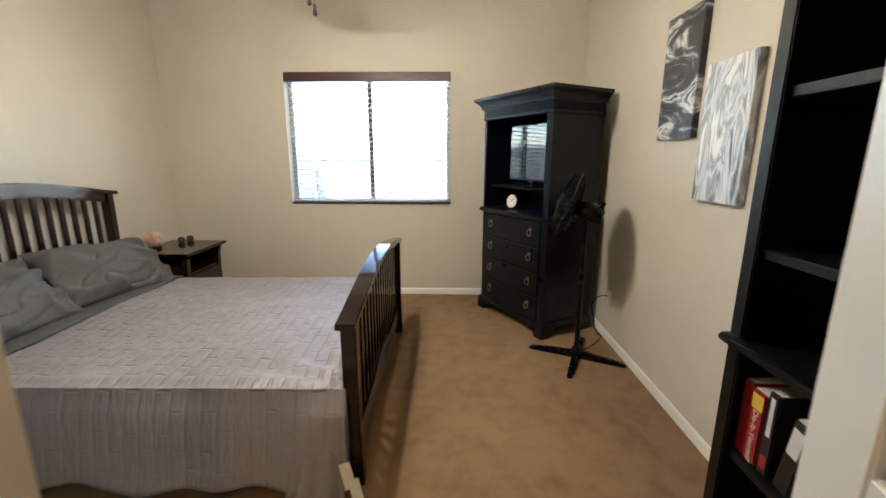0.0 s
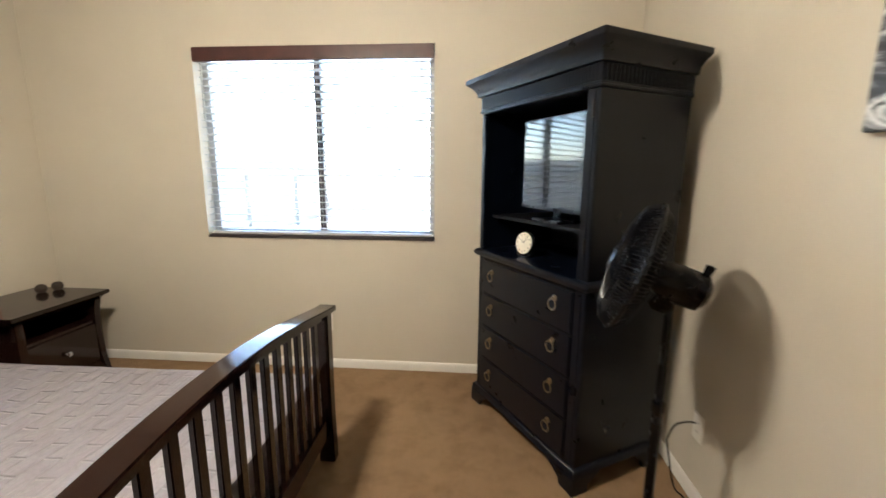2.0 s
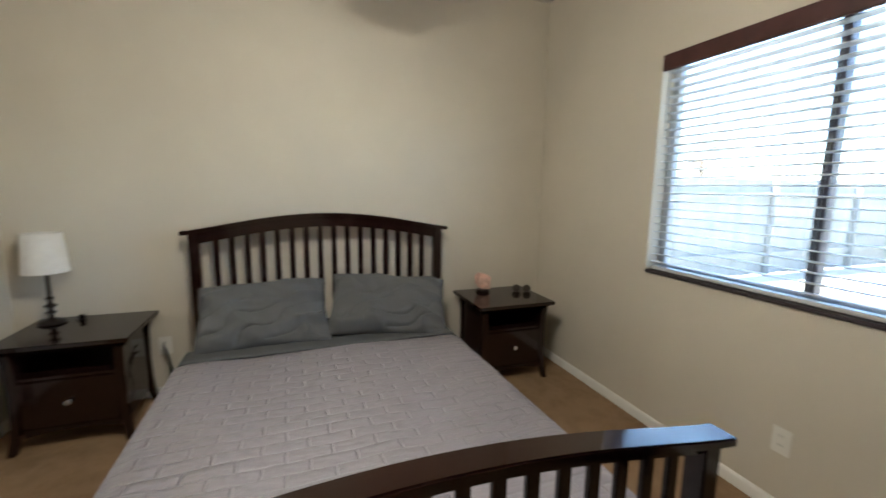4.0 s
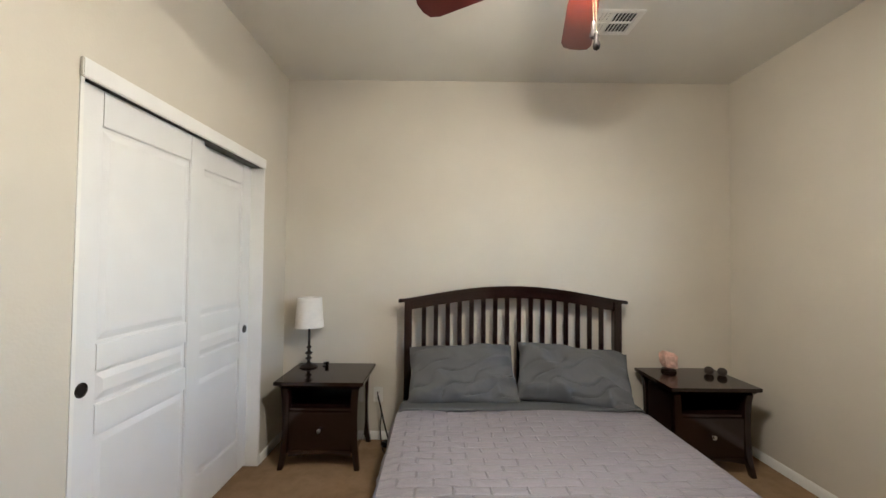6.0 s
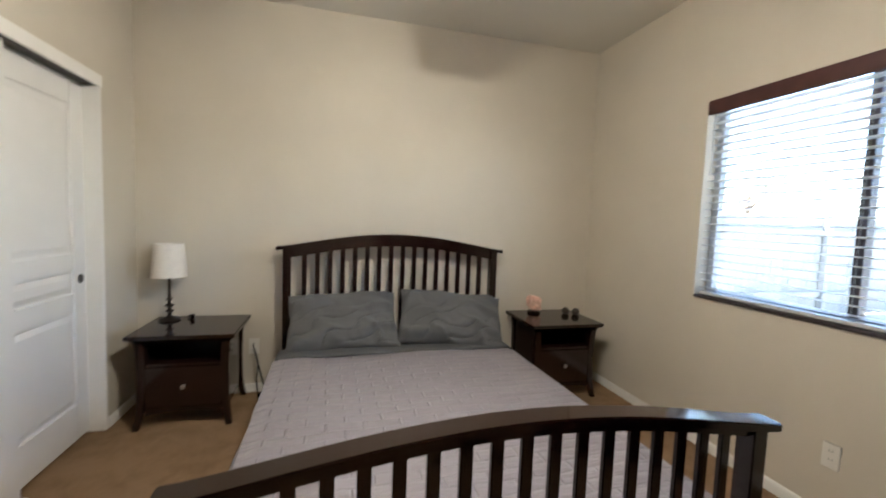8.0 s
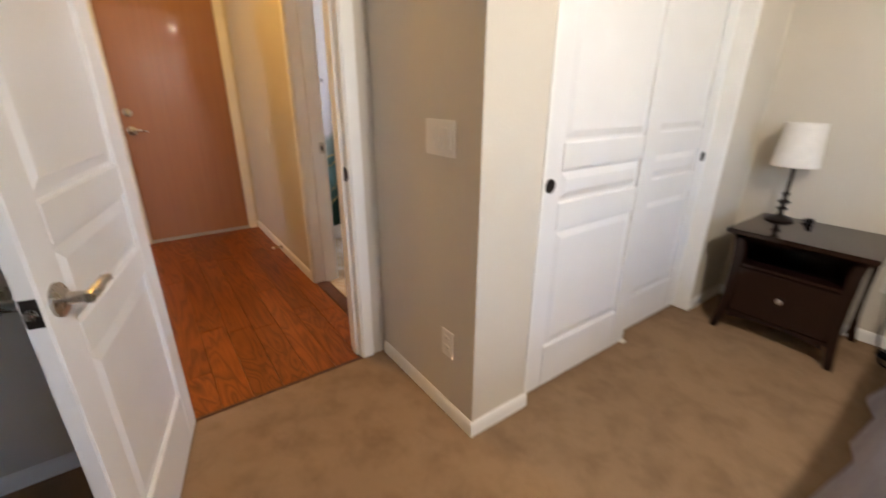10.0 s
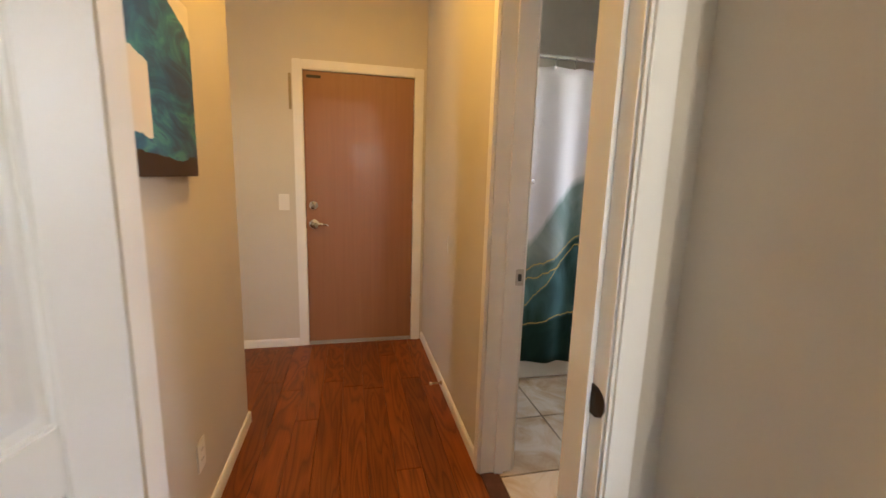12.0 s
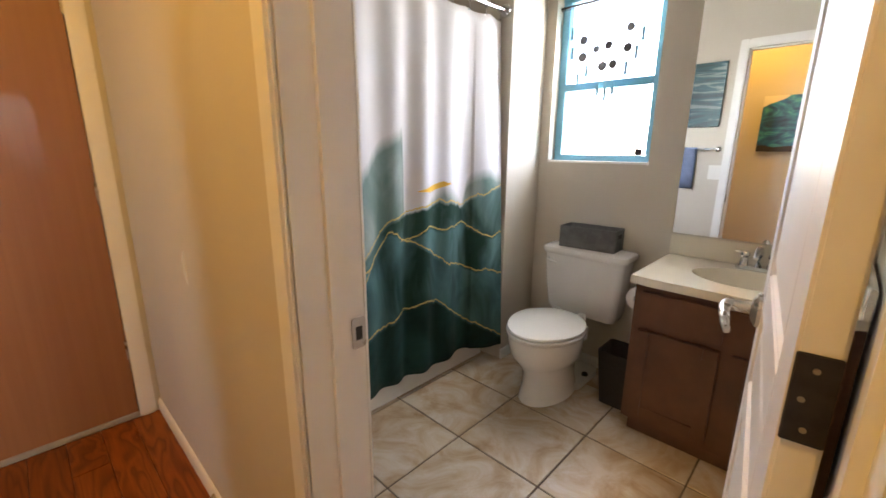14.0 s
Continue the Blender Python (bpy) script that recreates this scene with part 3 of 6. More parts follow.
for p0, p1, n in (
    ((WX0, WY1), (WX1, WY1), (0, -1)), ((WX0, CLY + 0.012), (WX0, WY1 - 0.014), (1, 0)), ((WX1, 0.0), (WX1, WY1 - 0.014), (-1, 0)),
    ((CLX1, CLY), (0.059, CLY), (0, 1)), ((WX0, CLY), (CLX0 - 0.03, CLY), (0, 1)), ((0.047, 0.018), (0.047, CLY), (1, 0)), ((DX1 + 0.065, 0.0), (WX1 - 0.014, 0.0), (0, 1)),
    ((HX0, HY0), (HX0, BDY0 - 0.065), (1, 0)), ((HX1, -1.533), (HX1, -0.12), (-1, 0)), ((HX1 - 0.013, -1.52), (HX1 + 0.12, -1.52), (0, -1)),
    ((EDX1 + 0.068, HY0), (4.05, HY0), (0, 1)), ((BX0, -1.62), (BX0, -0.84), (1, 0)), ((BX0 + 0.014, -1.62), (-1.53, -1.62), (0, 1)), ((BX1, -1.7), (BX1, BDY0 - 0.065), (-1, 0)),
):
    baseboard("white painted baseboard along the wall", p0, p1, n)


# casings and jambs of the two inner doorways and the entry
def casing(label, axis, lo, hi, top, face, out, wall_t, w=0.058, legs=(True, True)):
    """Casing on the face at `face`, pointing along out (+1 or -1), round an opening lo..hi along the other axis."""
    t = 0.016 * out

    def put(a0, a1, z0, z1):
        bm = bmesh.new()
        f0, f1 = sorted((face, face + t))
        box(bm, *((a0, a1, f0, f1, z0, z1) if axis == "x" else (f0, f1, a0, a1, z0, z1)))
        bevel(bm, 0.006)
        structure("trim", bm, WHITE, label, "door casing", smooth=True)

    if legs[0]:
        put(lo - w, lo, 0, top + w)
    if legs[1]:
        put(hi, hi + w, 0, top + w)
    put(lo, hi, top, top + w)


def jambs(label, axis, lo, hi, top, f0, f1, stop, t=0.018):
    bm = bmesh.new()
    for a0, a1, z0, z1 in ((lo, lo + t, 0, top), (hi - t, hi, 0, top), (lo + t, hi - t, top - t, top)):
        box(bm, *((a0, a1, f0, f1, z0, z1) if axis == "x" else (f0, f1, a0, a1, z0, z1)))
    for a0, a1, z0, z1 in ((lo + t, lo + t + 0.011, 0, top - t), (hi - t - 0.011, hi - t, 0, top - t), (lo + t + 0.011, hi - t - 0.011, top - t - 0.011, top - t)):
        box(bm, *((a0, a1, stop[0], stop[1], z0, z1) if axis == "x" else (stop[0], stop[1], a0, a1, z0, z1)))
    structure("jamb", bm, WHITE, label, "door jamb")


casing("white casing of the bedroom doorway", "x", DX0, DX1, DZ, 0.0, 1, 0.12, w=0.06)
casing("white casing of the bedroom doorway", "x", DX0, DX1, DZ, -0.12, -1, 0.12, w=0.06)
jambs("white jamb of the bedroom doorway", "x", DX0 - 0.015, DX1 + 0.015, DZ + 0.015, -0.122, 0.002, (-0.085, -0.037))
casing("white casing of the bathroom doorway", "y", BDY0, BDY1, BDZ, HX0, 1, 0.14)
casing("white casing of the bathroom doorway", "y", BDY0, BDY1, BDZ, BX1, -1, 0.14)
jambs("white jamb of the bathroom doorway", "y", BDY0 - 0.015, BDY1 + 0.015, BDZ + 0.015, BX1 - 0.002, HX0 + 0.002, (-0.04, 0.0))
casing("white casing of the entry door", "x", EDX0, EDX1, EDZ, HY0, 1, 0.15, w=0.065)

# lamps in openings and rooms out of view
area_lamp("hall_downlight", (0.6, -1.0, CZ - 0.03), (0.6, -1.0, 0.0), 1.55, (1.0, 0.54, 0.1), 0.12, 0.12)
# warm fill added in the unseen side room to brighten the hall
area_lamp("side_room_fill", (4.06, -1.425, 1.45), (2.0, -1.4, 1.4), 1.0, (1.0, 0.68, 0.3), 0.62, 0.88)
area_lamp("bath_window_daylight", (BX0 - 0.16, -1.275, 1.64), (0.0, -1.1, 0.8), 1.25, (1.0, 0.93, 0.83), 0.55, 0.88)

# ---- bedroom window, blind and the yard ----
win = thing("window_1", pose(0, WY1, 0), "wide sliding window with bronze frame and white blind", "window")
win["kind"] = "structure"
for d in ((WINX0, WINX1, 0.085, 0.13, WINZ0, WINZ0 + 0.045), (WINX0, WINX1, 0.085, 0.13, WINZ1 - 0.04, WINZ1), (WINX0, WINX0 + 0.04, 0.085, 0.13, WINZ0 + 0.045, WINZ1 - 0.04), (WINX1 - 0.04, WINX1, 0.085, 0.13, WINZ0 + 0.045, WINZ1 - 0.04), (-0.174, -0.136, 0.08, 0.135, WINZ0 + 0.045, WINZ1 - 0.04)):
    bx("window_frame", d, FRAMEM if d[0] == -0.174 else FRAMEG, win, 0.003)
for x0, x1 in ((WINX0 + 0.04, -0.174), (-0.136, WINX1 - 0.04)):
    pane = bx("pane", (x0, x1, 0.105, 0.109, WINZ0 + 0.045, WINZ1 - 0.04), GLASS, win, 0)
    pane.visible_shadow = False
bx("window_sill", (WINX0 + 0.002, WINX1 - 0.002, -0.012, 0.084, WINZ0, WINZ0 + 0.016), FRAMEM, win, 0.004, "dark glossy sill board")
blind = thing("window_blind", pose(0, WY1, 0), "open white slatted blind under a dark mahogany valance", "blind")
bx("valance", (WINX0 + 0.004, WINX1 - 0.004, -0.012, 0.012, WINZ1 - 0.085, WINZ1 - 0.003), VALANCE, blind, 0.005, "dark mahogany valance board")
bx("headrail", (WINX0 + 0.01, WINX1 - 0.01, 0.016, 0.07, WINZ1 - 0.05, WINZ1 - 0.004), SLAT, blind, 0.003)
bm = bmesh.new()
prof = [(0.05 * (i / 6 - 0.5), 0.0035 * (1 - (2 * i / 6 - 1) ** 2)) for i in range(7)]
prof = prof + [(a, b - 0.0028) for a, b in reversed(prof)]
loft(bm, [[(x, a, b) for a, b in prof] for x in (WINX0 + 0.012, WINX1 - 0.012)])
slat_mesh = mesh_of("slat", bm, SLAT, True)
for i in range(25):
    s = new("slat", slat_mesh)
    s.parent, s.matrix_basis = blind, pose(0, 0.042, WINZ0 + 0.062 + i * 0.0425, -4, 0, 0)
bx("bottom_rail", (WINX0 + 0.012, WINX1 - 0.012, 0.02, 0.066, WINZ0 + 0.02, WINZ0 + 0.038), SLAT, blind, 0.004)
for x in (WINX0 + 0.085, -0.15, WINX1 - 0.085):
    for y in (0.018, 0.066):
        bm = bmesh.new()
        cyl(bm, (x, y, WINZ0 + 0.03), 0.0013, WINZ1 - WINZ0 - 0.08, 6)
        part("cord", bm, CORD, blind)
bm = bmesh.new()
tube(bm, [(WINX0 + 0.05, 0.0, WINZ1 - 0.09), (WINX0 + 0.052, -0.004, WINZ1 - 0.42)], 0.004)
part("tilt_wand", bm, CORD, blind)
bm = bmesh.new()
lathe(bm, [(0.002, 0), (0.008, 0.006), (0.006, 0.03), (0.002, 0.036)], (WINX1 - 0.03, -0.005, 1.55), 10)
part("cord_tassel", bm, CORD, blind)

bm = bmesh.new()
box(bm, -150, 150, -150, 150, -0.40, -0.15)
structure("ground", bm, GROUND, "pale sunlit gravel yard", "ground")
# unseen slab added as a sun blocker: its overhang shades the windows
bm = bmesh.new()
box(bm, WX0 - 0.75, 4.8, -3.3, WY1 + 0.75, CZ + 0.121, CZ + 0.27)
structure("roof", bm, STUCCO, "unseen roof slab added so that its eaves keep sun off the windows", "roof")
bm = bmesh.new()
box(bm, -0.068, 0.068, 0, 0.02, 0.03, 1.70)
board_mesh = mesh_of("board", bm, FENCE)


def yard_fence(m, length, label):
    """Boards along +x with rails and posts on the yard side, which is -y."""
    f = thing("yard_fence", m, label, "fence", "fences round the yard")
    for i in range(int(length / 0.142)):
        b = new("board", board_mesh)
        b.parent, b.matrix_basis = f, pose(0.071 + i * 0.142, 0.0, (i * 7 % 5) * 0.004)
    for i in range(int(length / 2.4) + 1):
        bx("post", (i * 2.4, i * 2.4 + 0.1, -0.1, -0.004, 0, 1.74), FENCE, f, 0.006)
    for z in (0.35, 1.4):
        bx("rail", (0, length, -0.05, -0.002, z, z + 0.09), FENCE, f, 0)
    return f


yard_fence(pose(-4.05, 5.25, -0.15, 0, 0, 90), 9.0, "tall weathered grey board fence in shade along the side yard")
yard_fence(pose(-4.0, 14.3, -0.15), 14.0, "tall sunlit grey board fence across the end of the yard")


def leafy_tree(m, label):
    """Tapered trunk with limbs, and a loose crown of small leaves."""
    t = thing("tree", m, label, "tree")
    rng = random.Random(3)
    bm = bmesh.new()
    tube(bm, [(0, 0, 0), (0.05, 0.02, 1.0), (0.0, 0.05, 2.0), (0.08, 0.0, 2.9)], [0.14, 0.11, 0.09, 0.05], 10)
    tips = []
    for i in range(9):
        a, e = i * 2.4, 0.5 + 0.4 * rng.random()
        l = 0.8 + 0.5 * rng.random()
        tip = (l * math.cos(a) * math.cos(e), l * math.sin(a) * math.cos(e), 2.3 + l * math.sin(e) + 0.3 * rng.random())
        tube(bm, [(0.03, 0.03, 2.0 + 0.08 * i), (tip[0] * 0.5, tip[1] * 0.5, (tip[2] + 2.1) / 2), tip], [0.045, 0.03, 0.012], 6)
        tips.append(tip)
    part("trunk", bm, BARK, t, smooth=True)
    bm = bmesh.new()
    for tip in tips:
        for _ in range(130):
            c = Vector(tip) + Vector((rng.gauss(0, 0.3), rng.gauss(0, 0.3), rng.gauss(0, 0.2)))
            d = Vector((rng.uniform(-1, 1), rng.uniform(-1, 1), rng.uniform(-0.6, 0.6))).normalized() * 0.075
            n_ = d.cross(Vector((rng.uniform(-1, 1), rng.uniform(-1, 1), 1))).normalized() * 0.025
            bm.faces.new([bm.verts.new(c + q) for q in (-d, n_, d, -n_)])
    part("crown", bm, LEAF, t)
    return t


leafy_tree(pose(-10.7, 16.5, -0.15), "small sunlit olive-green tree beyond the yard fence")


# ---- doors ----
def panel_door(name, w, h, t, label, cat, m, panels, lever_side=None, kind="structure", lever_z=0.9, grip=1.0):
    """A moulded door: origin at the hinge bottom, the leaf along +x, its thickness along +y."""
    d = thing(name, m, label, cat)
    d["kind"] = kind
    bx("core", (0.002, w - 0.002, 0.011, t - 0.011, 0.002, h - 0.002), DOORW, d, 0)
    st = 0.115 * w / 0.76
    bx("stile", (0, st, 0, t, 0, h), DOORW, d, 0.0035)
    bx("stile", (w - st, w, 0, t, 0, h), DOORW, d, 0.0035)
    edges = [0.0] + [z for p in panels for z in p] + [h]
    for z0, z1 in zip(edges[::2], edges[1::2]):
        bx("rail", (st, w - st, 0.0003, t - 0.0003, z0, z1), DOORW, d, 0.0035)
    for z0, z1 in panels:
        bm = bmesh.new()
        for y0, y1 in ((0.0108, 0.003), (t - 0.0108, t - 0.003)):
            a = [(st + 0.012, y0, z0 + 0.012), (w - st - 0.012, y0, z0 + 0.012), (w - st - 0.012, y0, z1 - 0.012), (st + 0.012, y0, z1 - 0.012)]
            b = [(st + 0.038, y1, z0 + 0.038), (w - st - 0.038, y1, z0 + 0.038), (w - st - 0.038, y1, z1 - 0.038), (st + 0.038, y1, z1 - 0.038)]
            loft(bm, [a, b])
        part("panel", bm, DOORW, d)
    if lever_side is not None:
        for y, s in ((0.0, -1), (t, 1)):
            hd = thing("door_handle", pose(w - 0.052, y, lever_z), "brushed nickel lever handle", "")
            hd.parent, hd.scale = d, (grip, grip, grip)
            bm = bmesh.new()
            lathe(bm, [(0.0005, 0), (0.033, 0), (0.033, s * 0.006), (0.024, s * 0.012), (0.012, s * 0.016), (0.011, s * 0.045), (0.013, s * 0.055)], (0, 0, 0), 20, "y")
            part("rosette", bm, NICKEL, hd, smooth=True)
            bm = bmesh.new()
            tube(bm, [(0.012, s * 0.05, 0), (-0.02, s * 0.055, 0.004), (-0.06, s * 0.056, 0.008), (-0.10, s * 0.05, -0.004), (-0.118, s * 0.046, -0.012)], [0.012, 0.011, 0.009, 0.008, 0.005], 10)
            part("lever", bm, NICKEL, hd, smooth=True)
        bx("latch_plate", (w - 0.001, w + 0.0015, t / 2 - 0.0125, t / 2 + 0.0125, lever_z - 0.028, lever_z + 0.028), DARKM, d, 0.001, "dark latch plate")
        bm = bmesh.new()
        cyl(bm, (w + 0.001, t / 2, lever_z), 0.009, 0.009, 12, "x")
        part("latch_bolt", bm, NICKEL, d)
    return d


P3 = [(0.205, 0.672), (0.752, 0.916), (1.0, 1.87)]
bed_door = panel_door("door_1", 0.673, 2.0, 0.035, "white three-panel bedroom door standing open", "door", pose(0.912, 0.008, 0.012, 0, 0, 76.6), P3, True, lever_z=0.826)
for z in (0.2, 1.0, 1.8):
    bm = bmesh.new()
    cyl(bm, (-0.006, 0.0, z - 0.045), 0.006, 0.09, 10)
    part("hinge", bm, NICKEL, bed_door)
bath_door = panel_door("door_2", 0.715, 2.0, 0.035, "white three-panel bathroom door standing open", "door", pose(-0.088, -0.232, 0.012, 0, 0, 187.0), P3, True, grip=1.2)
for z in (0.2, 1.03, 1.8):
    bx("hinge", (-0.0035, -0.0005, 0.001, 0.034, z - 0.045, z + 0.045), DARKM, bath_door, 0.001, "dark bronze hinge plate")
    for dz in (-0.03, 0, 0.03):
        bm = bmesh.new()
        cyl(bm, (-0.0038, 0.018 + 0.006 * (dz == 0), z + dz), 0.003, -0.001, 8, "x")
        part("screw", bm, BRASS, bath_door)
# strike plates on the jamb faces, each with its latch slot
bm = bmesh.new()
prism(bm, [(-0.055, 0.858), (-0.02, 0.858), (-0.004, 0.866), (0.004, 0.88), (0.004, 0.895), (-0.004, 0.908), (-0.02, 0.916), (-0.055, 0.916)], "x", 0.1732, 0.1752)
sp = structure("strike_plate", bm, DARKM, "dark bronze strike plate with a curved lip on the bedroom jamb", "strike plate")
bx("slot", (0.1753, 0.1757, -0.042, -0.024, 0.873, 0.901), DARKSLOT, sp, 0)
bm = bmesh.new()
prism(bm, rounded(-0.083, -0.049, 0.851, 0.92, 0.006), "y", BDY0 + 0.0032, BDY0 + 0.0052)
sp = structure("strike_plate", bm, NICKEL, "nickel strike plate set in the bathroom jamb", "strike plate")
bx("slot", (-0.074, -0.058, BDY0 + 0.0053, BDY0 + 0.0057, 0.87, 0.90), DARKSLOT, sp, 0)

# closet: two bypass doors, header board, side jambs and the dark inside
bm = bmesh.new()
box(bm, CLX0 - 0.02, CLX1 + 0.015, CLY, CLY + 0.016, CLZ - 0.015, CLZ + 0.05)
bevel(bm, 0.003)
structure("trim", bm, WHITE, "white header board over the closet doors", "closet trim", smooth=True)
bm = bmesh.new()
box(bm, CLX0 - 0.014, CLX0 + 0.006, CLY - 0.118, CLY + 0.012, 0, CLZ - 0.016)
bevel(bm, 0.003)
structure("trim", bm, WHITE, "white side jamb of the closet", "closet trim", smooth=True)
bm = bmesh.new()
box(bm, CLX1 - 0.003, CLX1 + 0.012, CLY - 0.118, CLY + 0.004, 0, CLZ - 0.016)
structure("trim", bm, WHITE, "white side jamb of the closet", "closet trim")
bm = bmesh.new()
box(bm, CLX0, CLX1, CLY - 0.10, CLY - 0.02, CLZ - 0.009, CLZ - 0.002)
structure("closet_track", bm, DARKM, "dark metal track above the sliding closet doors", "door track")
bm = bmesh.new()
box(bm, WX0, -0.06, 0.0, 0.02, 0, CZ)
structure("wall_closet_back", bm, WALL, "plain wall at the back of the closet", "wall")
PC = [(0.2, 0.71), (0.815, 0.935), (1.03, 1.81)]
for x1, y, pull, lab in ((CLX1 - 0.006, CLY - 0.058, 0.057, "white three-panel sliding closet door, the front one"), (CLX0 + 0.745, CLY - 0.105, 0.69, "white three-panel sliding closet door, the rear one")):
    cd = panel_door("closet_door", 0.745, 1.94, 0.032, lab, "closet door", pose(x1 - 0.745, y, 0.014), PC)
    px = 0.745 - pull if pull < 0.3 else 0.745 - pull
    bm = bmesh.new()
    lathe(bm, [(0.0005, 0.001), (0.017, 0.001), (0.021, 0.0005), (0.024, 0.003), (0.026, 0.0015), (0.026, -0.001)], (px, 0.032, 0.885), 20, "y")
    part("finger_pull", bm, DARKM, cd, "dark bronze round finger pull", smooth=True)
bm = bmesh.new()
box(bm, -1.0, -0.972, CLY - 0.05, CLY - 0.014, 0.0, 0.012)
bevel(bm, 0.003)
solid("floor_guide", bm, PLATE, "small white plastic guide under the closet doors", "door guide")

# entry door
ed = thing("door_3", pose(0, HY0 - 0.05, 0), "flush orange-brown wooden entry door, closed", "door")
ed["kind"] = "structure"
bx("slab", (EDX0 + 0.003, EDX1 - 0.003, 0.0, 0.045, 0.0262, EDZ - 0.003), EDOOR, ed, 0.002)
bx("door_sweep", (EDX0, EDX1, -0.01, 0.05, 0.0, 0.026), CAULK, ed, 0.003, "grey metal threshold strip")
bm = bmesh.new()
lathe(bm, [(0.0005, 0.045), (0.03, 0.045), (0.03, 0.051), (0.02, 0.06), (0.0005, 0.062)], (0.867, 0, 1.055), 20, "y")
part("deadbolt", bm, NICKEL, ed, "nickel deadbolt", smooth=True)
bx("thumb_turn", (0.863, 0.871, 0.062, 0.078, 1.04, 1.07), NICKEL, ed, 0.002)
hd = bx("door_handle", (0.860, 0.874, 0.045, 0.09, 0.913, 0.927), NICKEL, ed, 0.004, "nickel lever handle")
bm = bmesh.new()
lathe(bm, [(0.0005, 0.045), (0.034, 0.045), (0.034, 0.051), (0.022, 0.06), (0.0005, 0.061)], (0.867, 0, 0.92), 20, "y")
part("rosette", bm, NICKEL, ed, smooth=True)
bm = bmesh.new()
tube(bm, [(0.875, 0.088, 0.92), (0.83, 0.092, 0.926), (0.79, 0.088, 0.922), (0.765, 0.08, 0.912)], [0.01, 0.009, 0.007, 0.004], 10)
part("lever", bm, NICKEL, ed, smooth=True)
bx("notice_plate", (0.80, 0.895, 0.0448, 0.047, 1.925, 1.945), DARKM, ed, 0.001, "small dark notice plate")
for z in (0.35, 1.07, 1.8):
    bx("hinge", (EDX0 - 0.006, EDX0 + 0.008, 0.043, 0.055, z - 0.05, z + 0.05), NICKEL, ed, 0.003)
for z in (1.0, 0.92, 1.055):
    bx("edge_plate", (EDX1 - 0.004, EDX1 + 0.004, 0.03, 0.0475, z - 0.03, z + 0.03), DARKM, ed, 0.001)
# out of sight behind the slab; the low wide box is added against sun leaks
bm = bmesh.new()
for d in ((EDX0 - 0.02, EDX0 + 0.02, 0, EDZ + 0.02), (EDX1 - 0.02, EDX1 + 0.02, 0, EDZ + 0.02), (EDX0 + 0.02, EDX1 - 0.02, EDZ - 0.02, EDZ + 0.02), (EDX0 - 0.1, EDX1 + 0.1, -0.2, 0.05)):
    box(bm, d[0], d[1], HY0 - 0.175, HY0 - 0.051, d[2], d[3])
structure("jamb", bm, WHITE, "white outer stop of the entry door, with an added sill that blocks sun", "door jamb")
dc = thing("door_chime", pose(1.0, HY0, 1.71), "thin brass rod hook beside the entry door casing", "wall hook")
bx("backplate", (-0.006, 0.012, 0.0, 0.006, 0.0, 0.235), BRASS, dc, 0.002)
bm = bmesh.new()
tube(bm, [(0.003, 0.006, 0.2), (0.003, 0.03, 0.205), (0.003, 0.034, 0.17)], 0.004)
part("hook", bm, BRASS, dc)
bm = bmesh.new()
tube(bm, [(0.003, 0.006, 0.03), (0.003, 0.025, 0.025), (0.003, 0.028, 0.05)], 0.004)
part("hook", bm, BRASS, dc)


# ---- wall plates ----
def wall_plate(name, m, w, label, cat, toggles=0, sockets=0, h=0.115):
    """A plate in the x-z plane, facing -y, centred on its place."""
    t = thing(name, m, label, cat)
    bx("cover_plate", (-w / 2, w / 2, -0.006, 0, -h / 2, h / 2), PLATE, t, 0.003)
    for i in range(toggles):
        x = (i - (toggles - 1) / 2) * 0.046
        ro = bx("rocker", (x - 0.0165, x + 0.0165, -0.0085, -0.004, -0.034, 0.034), PLATE, t, 0.002)
        bx("paddle", (x - 0.013, x + 0.013, -0.012, -0.008, (-0.03 if i == 1 else 0.0), (0.0 if i == 1 else 0.03)), PLATE, t, 0.002)
    for s in range(sockets):
        z = (0.5 - s) * 0.039
        bx("socket", (-0.017, 0.017, -0.0075, -0.004, z - 0.0145, z + 0.0145), PLATE, t, 0.003)
        for x in (-0.007, 0.005):
            bx("slot", (x, x + 0.002, -0.008, -0.007, z - 0.001, z + 0.007), DARKSLOT, t, 0)
    for z in ((-0.045, 0.045) if toggles else (0.0,)):
        bm = bmesh.new()
        cyl(bm, (0, -0.0058, z), 0.003, -0.0012, 8, "y")
        part("screw", bm, PLATE, t)
    return t


wall_plate("light_switch", pose(0.047, 0.478, 1.068, 0, 0, 90), 0.165, "ivory triple rocker switch on the wall by the door", "light switch", 3)
wall_plate("wall_outlet", pose(0.047, 0.53, 0.322, 0, 0, 90), 0.072, "ivory double wall outlet below the switch", "outlet", 0, 2)
wall_plate("wall_outlet", pose(-0.125, WY1, 0.32), 0.072, "ivory blank-looking outlet plate under the window", "outlet", 0, 2)
wall_plate("wall_outlet", pose(WX0, 1.405, 0.335, 0, 0, 90), 0.072, "ivory outlet with black plugs beside the nightstand", "outlet", 0, 2)
wall_plate("wall_outlet", pose(WX1, 3.10, 0.31, 0, 0, -90), 0.072, "ivory outlet with a black plug by the armoire", "outlet", 0, 2)
wall_plate("wall_outlet", pose(HX1, -0.87, 0.29, 0, 0, -90), 0.072, "ivory outlet low on the hall wall", "outlet", 0, 2)
wall_plate("light_switch", pose(1.065, HY0, 1.076, 0, 0, 180), 0.072, "ivory rocker switch beside the entry door", "light switch", 1)
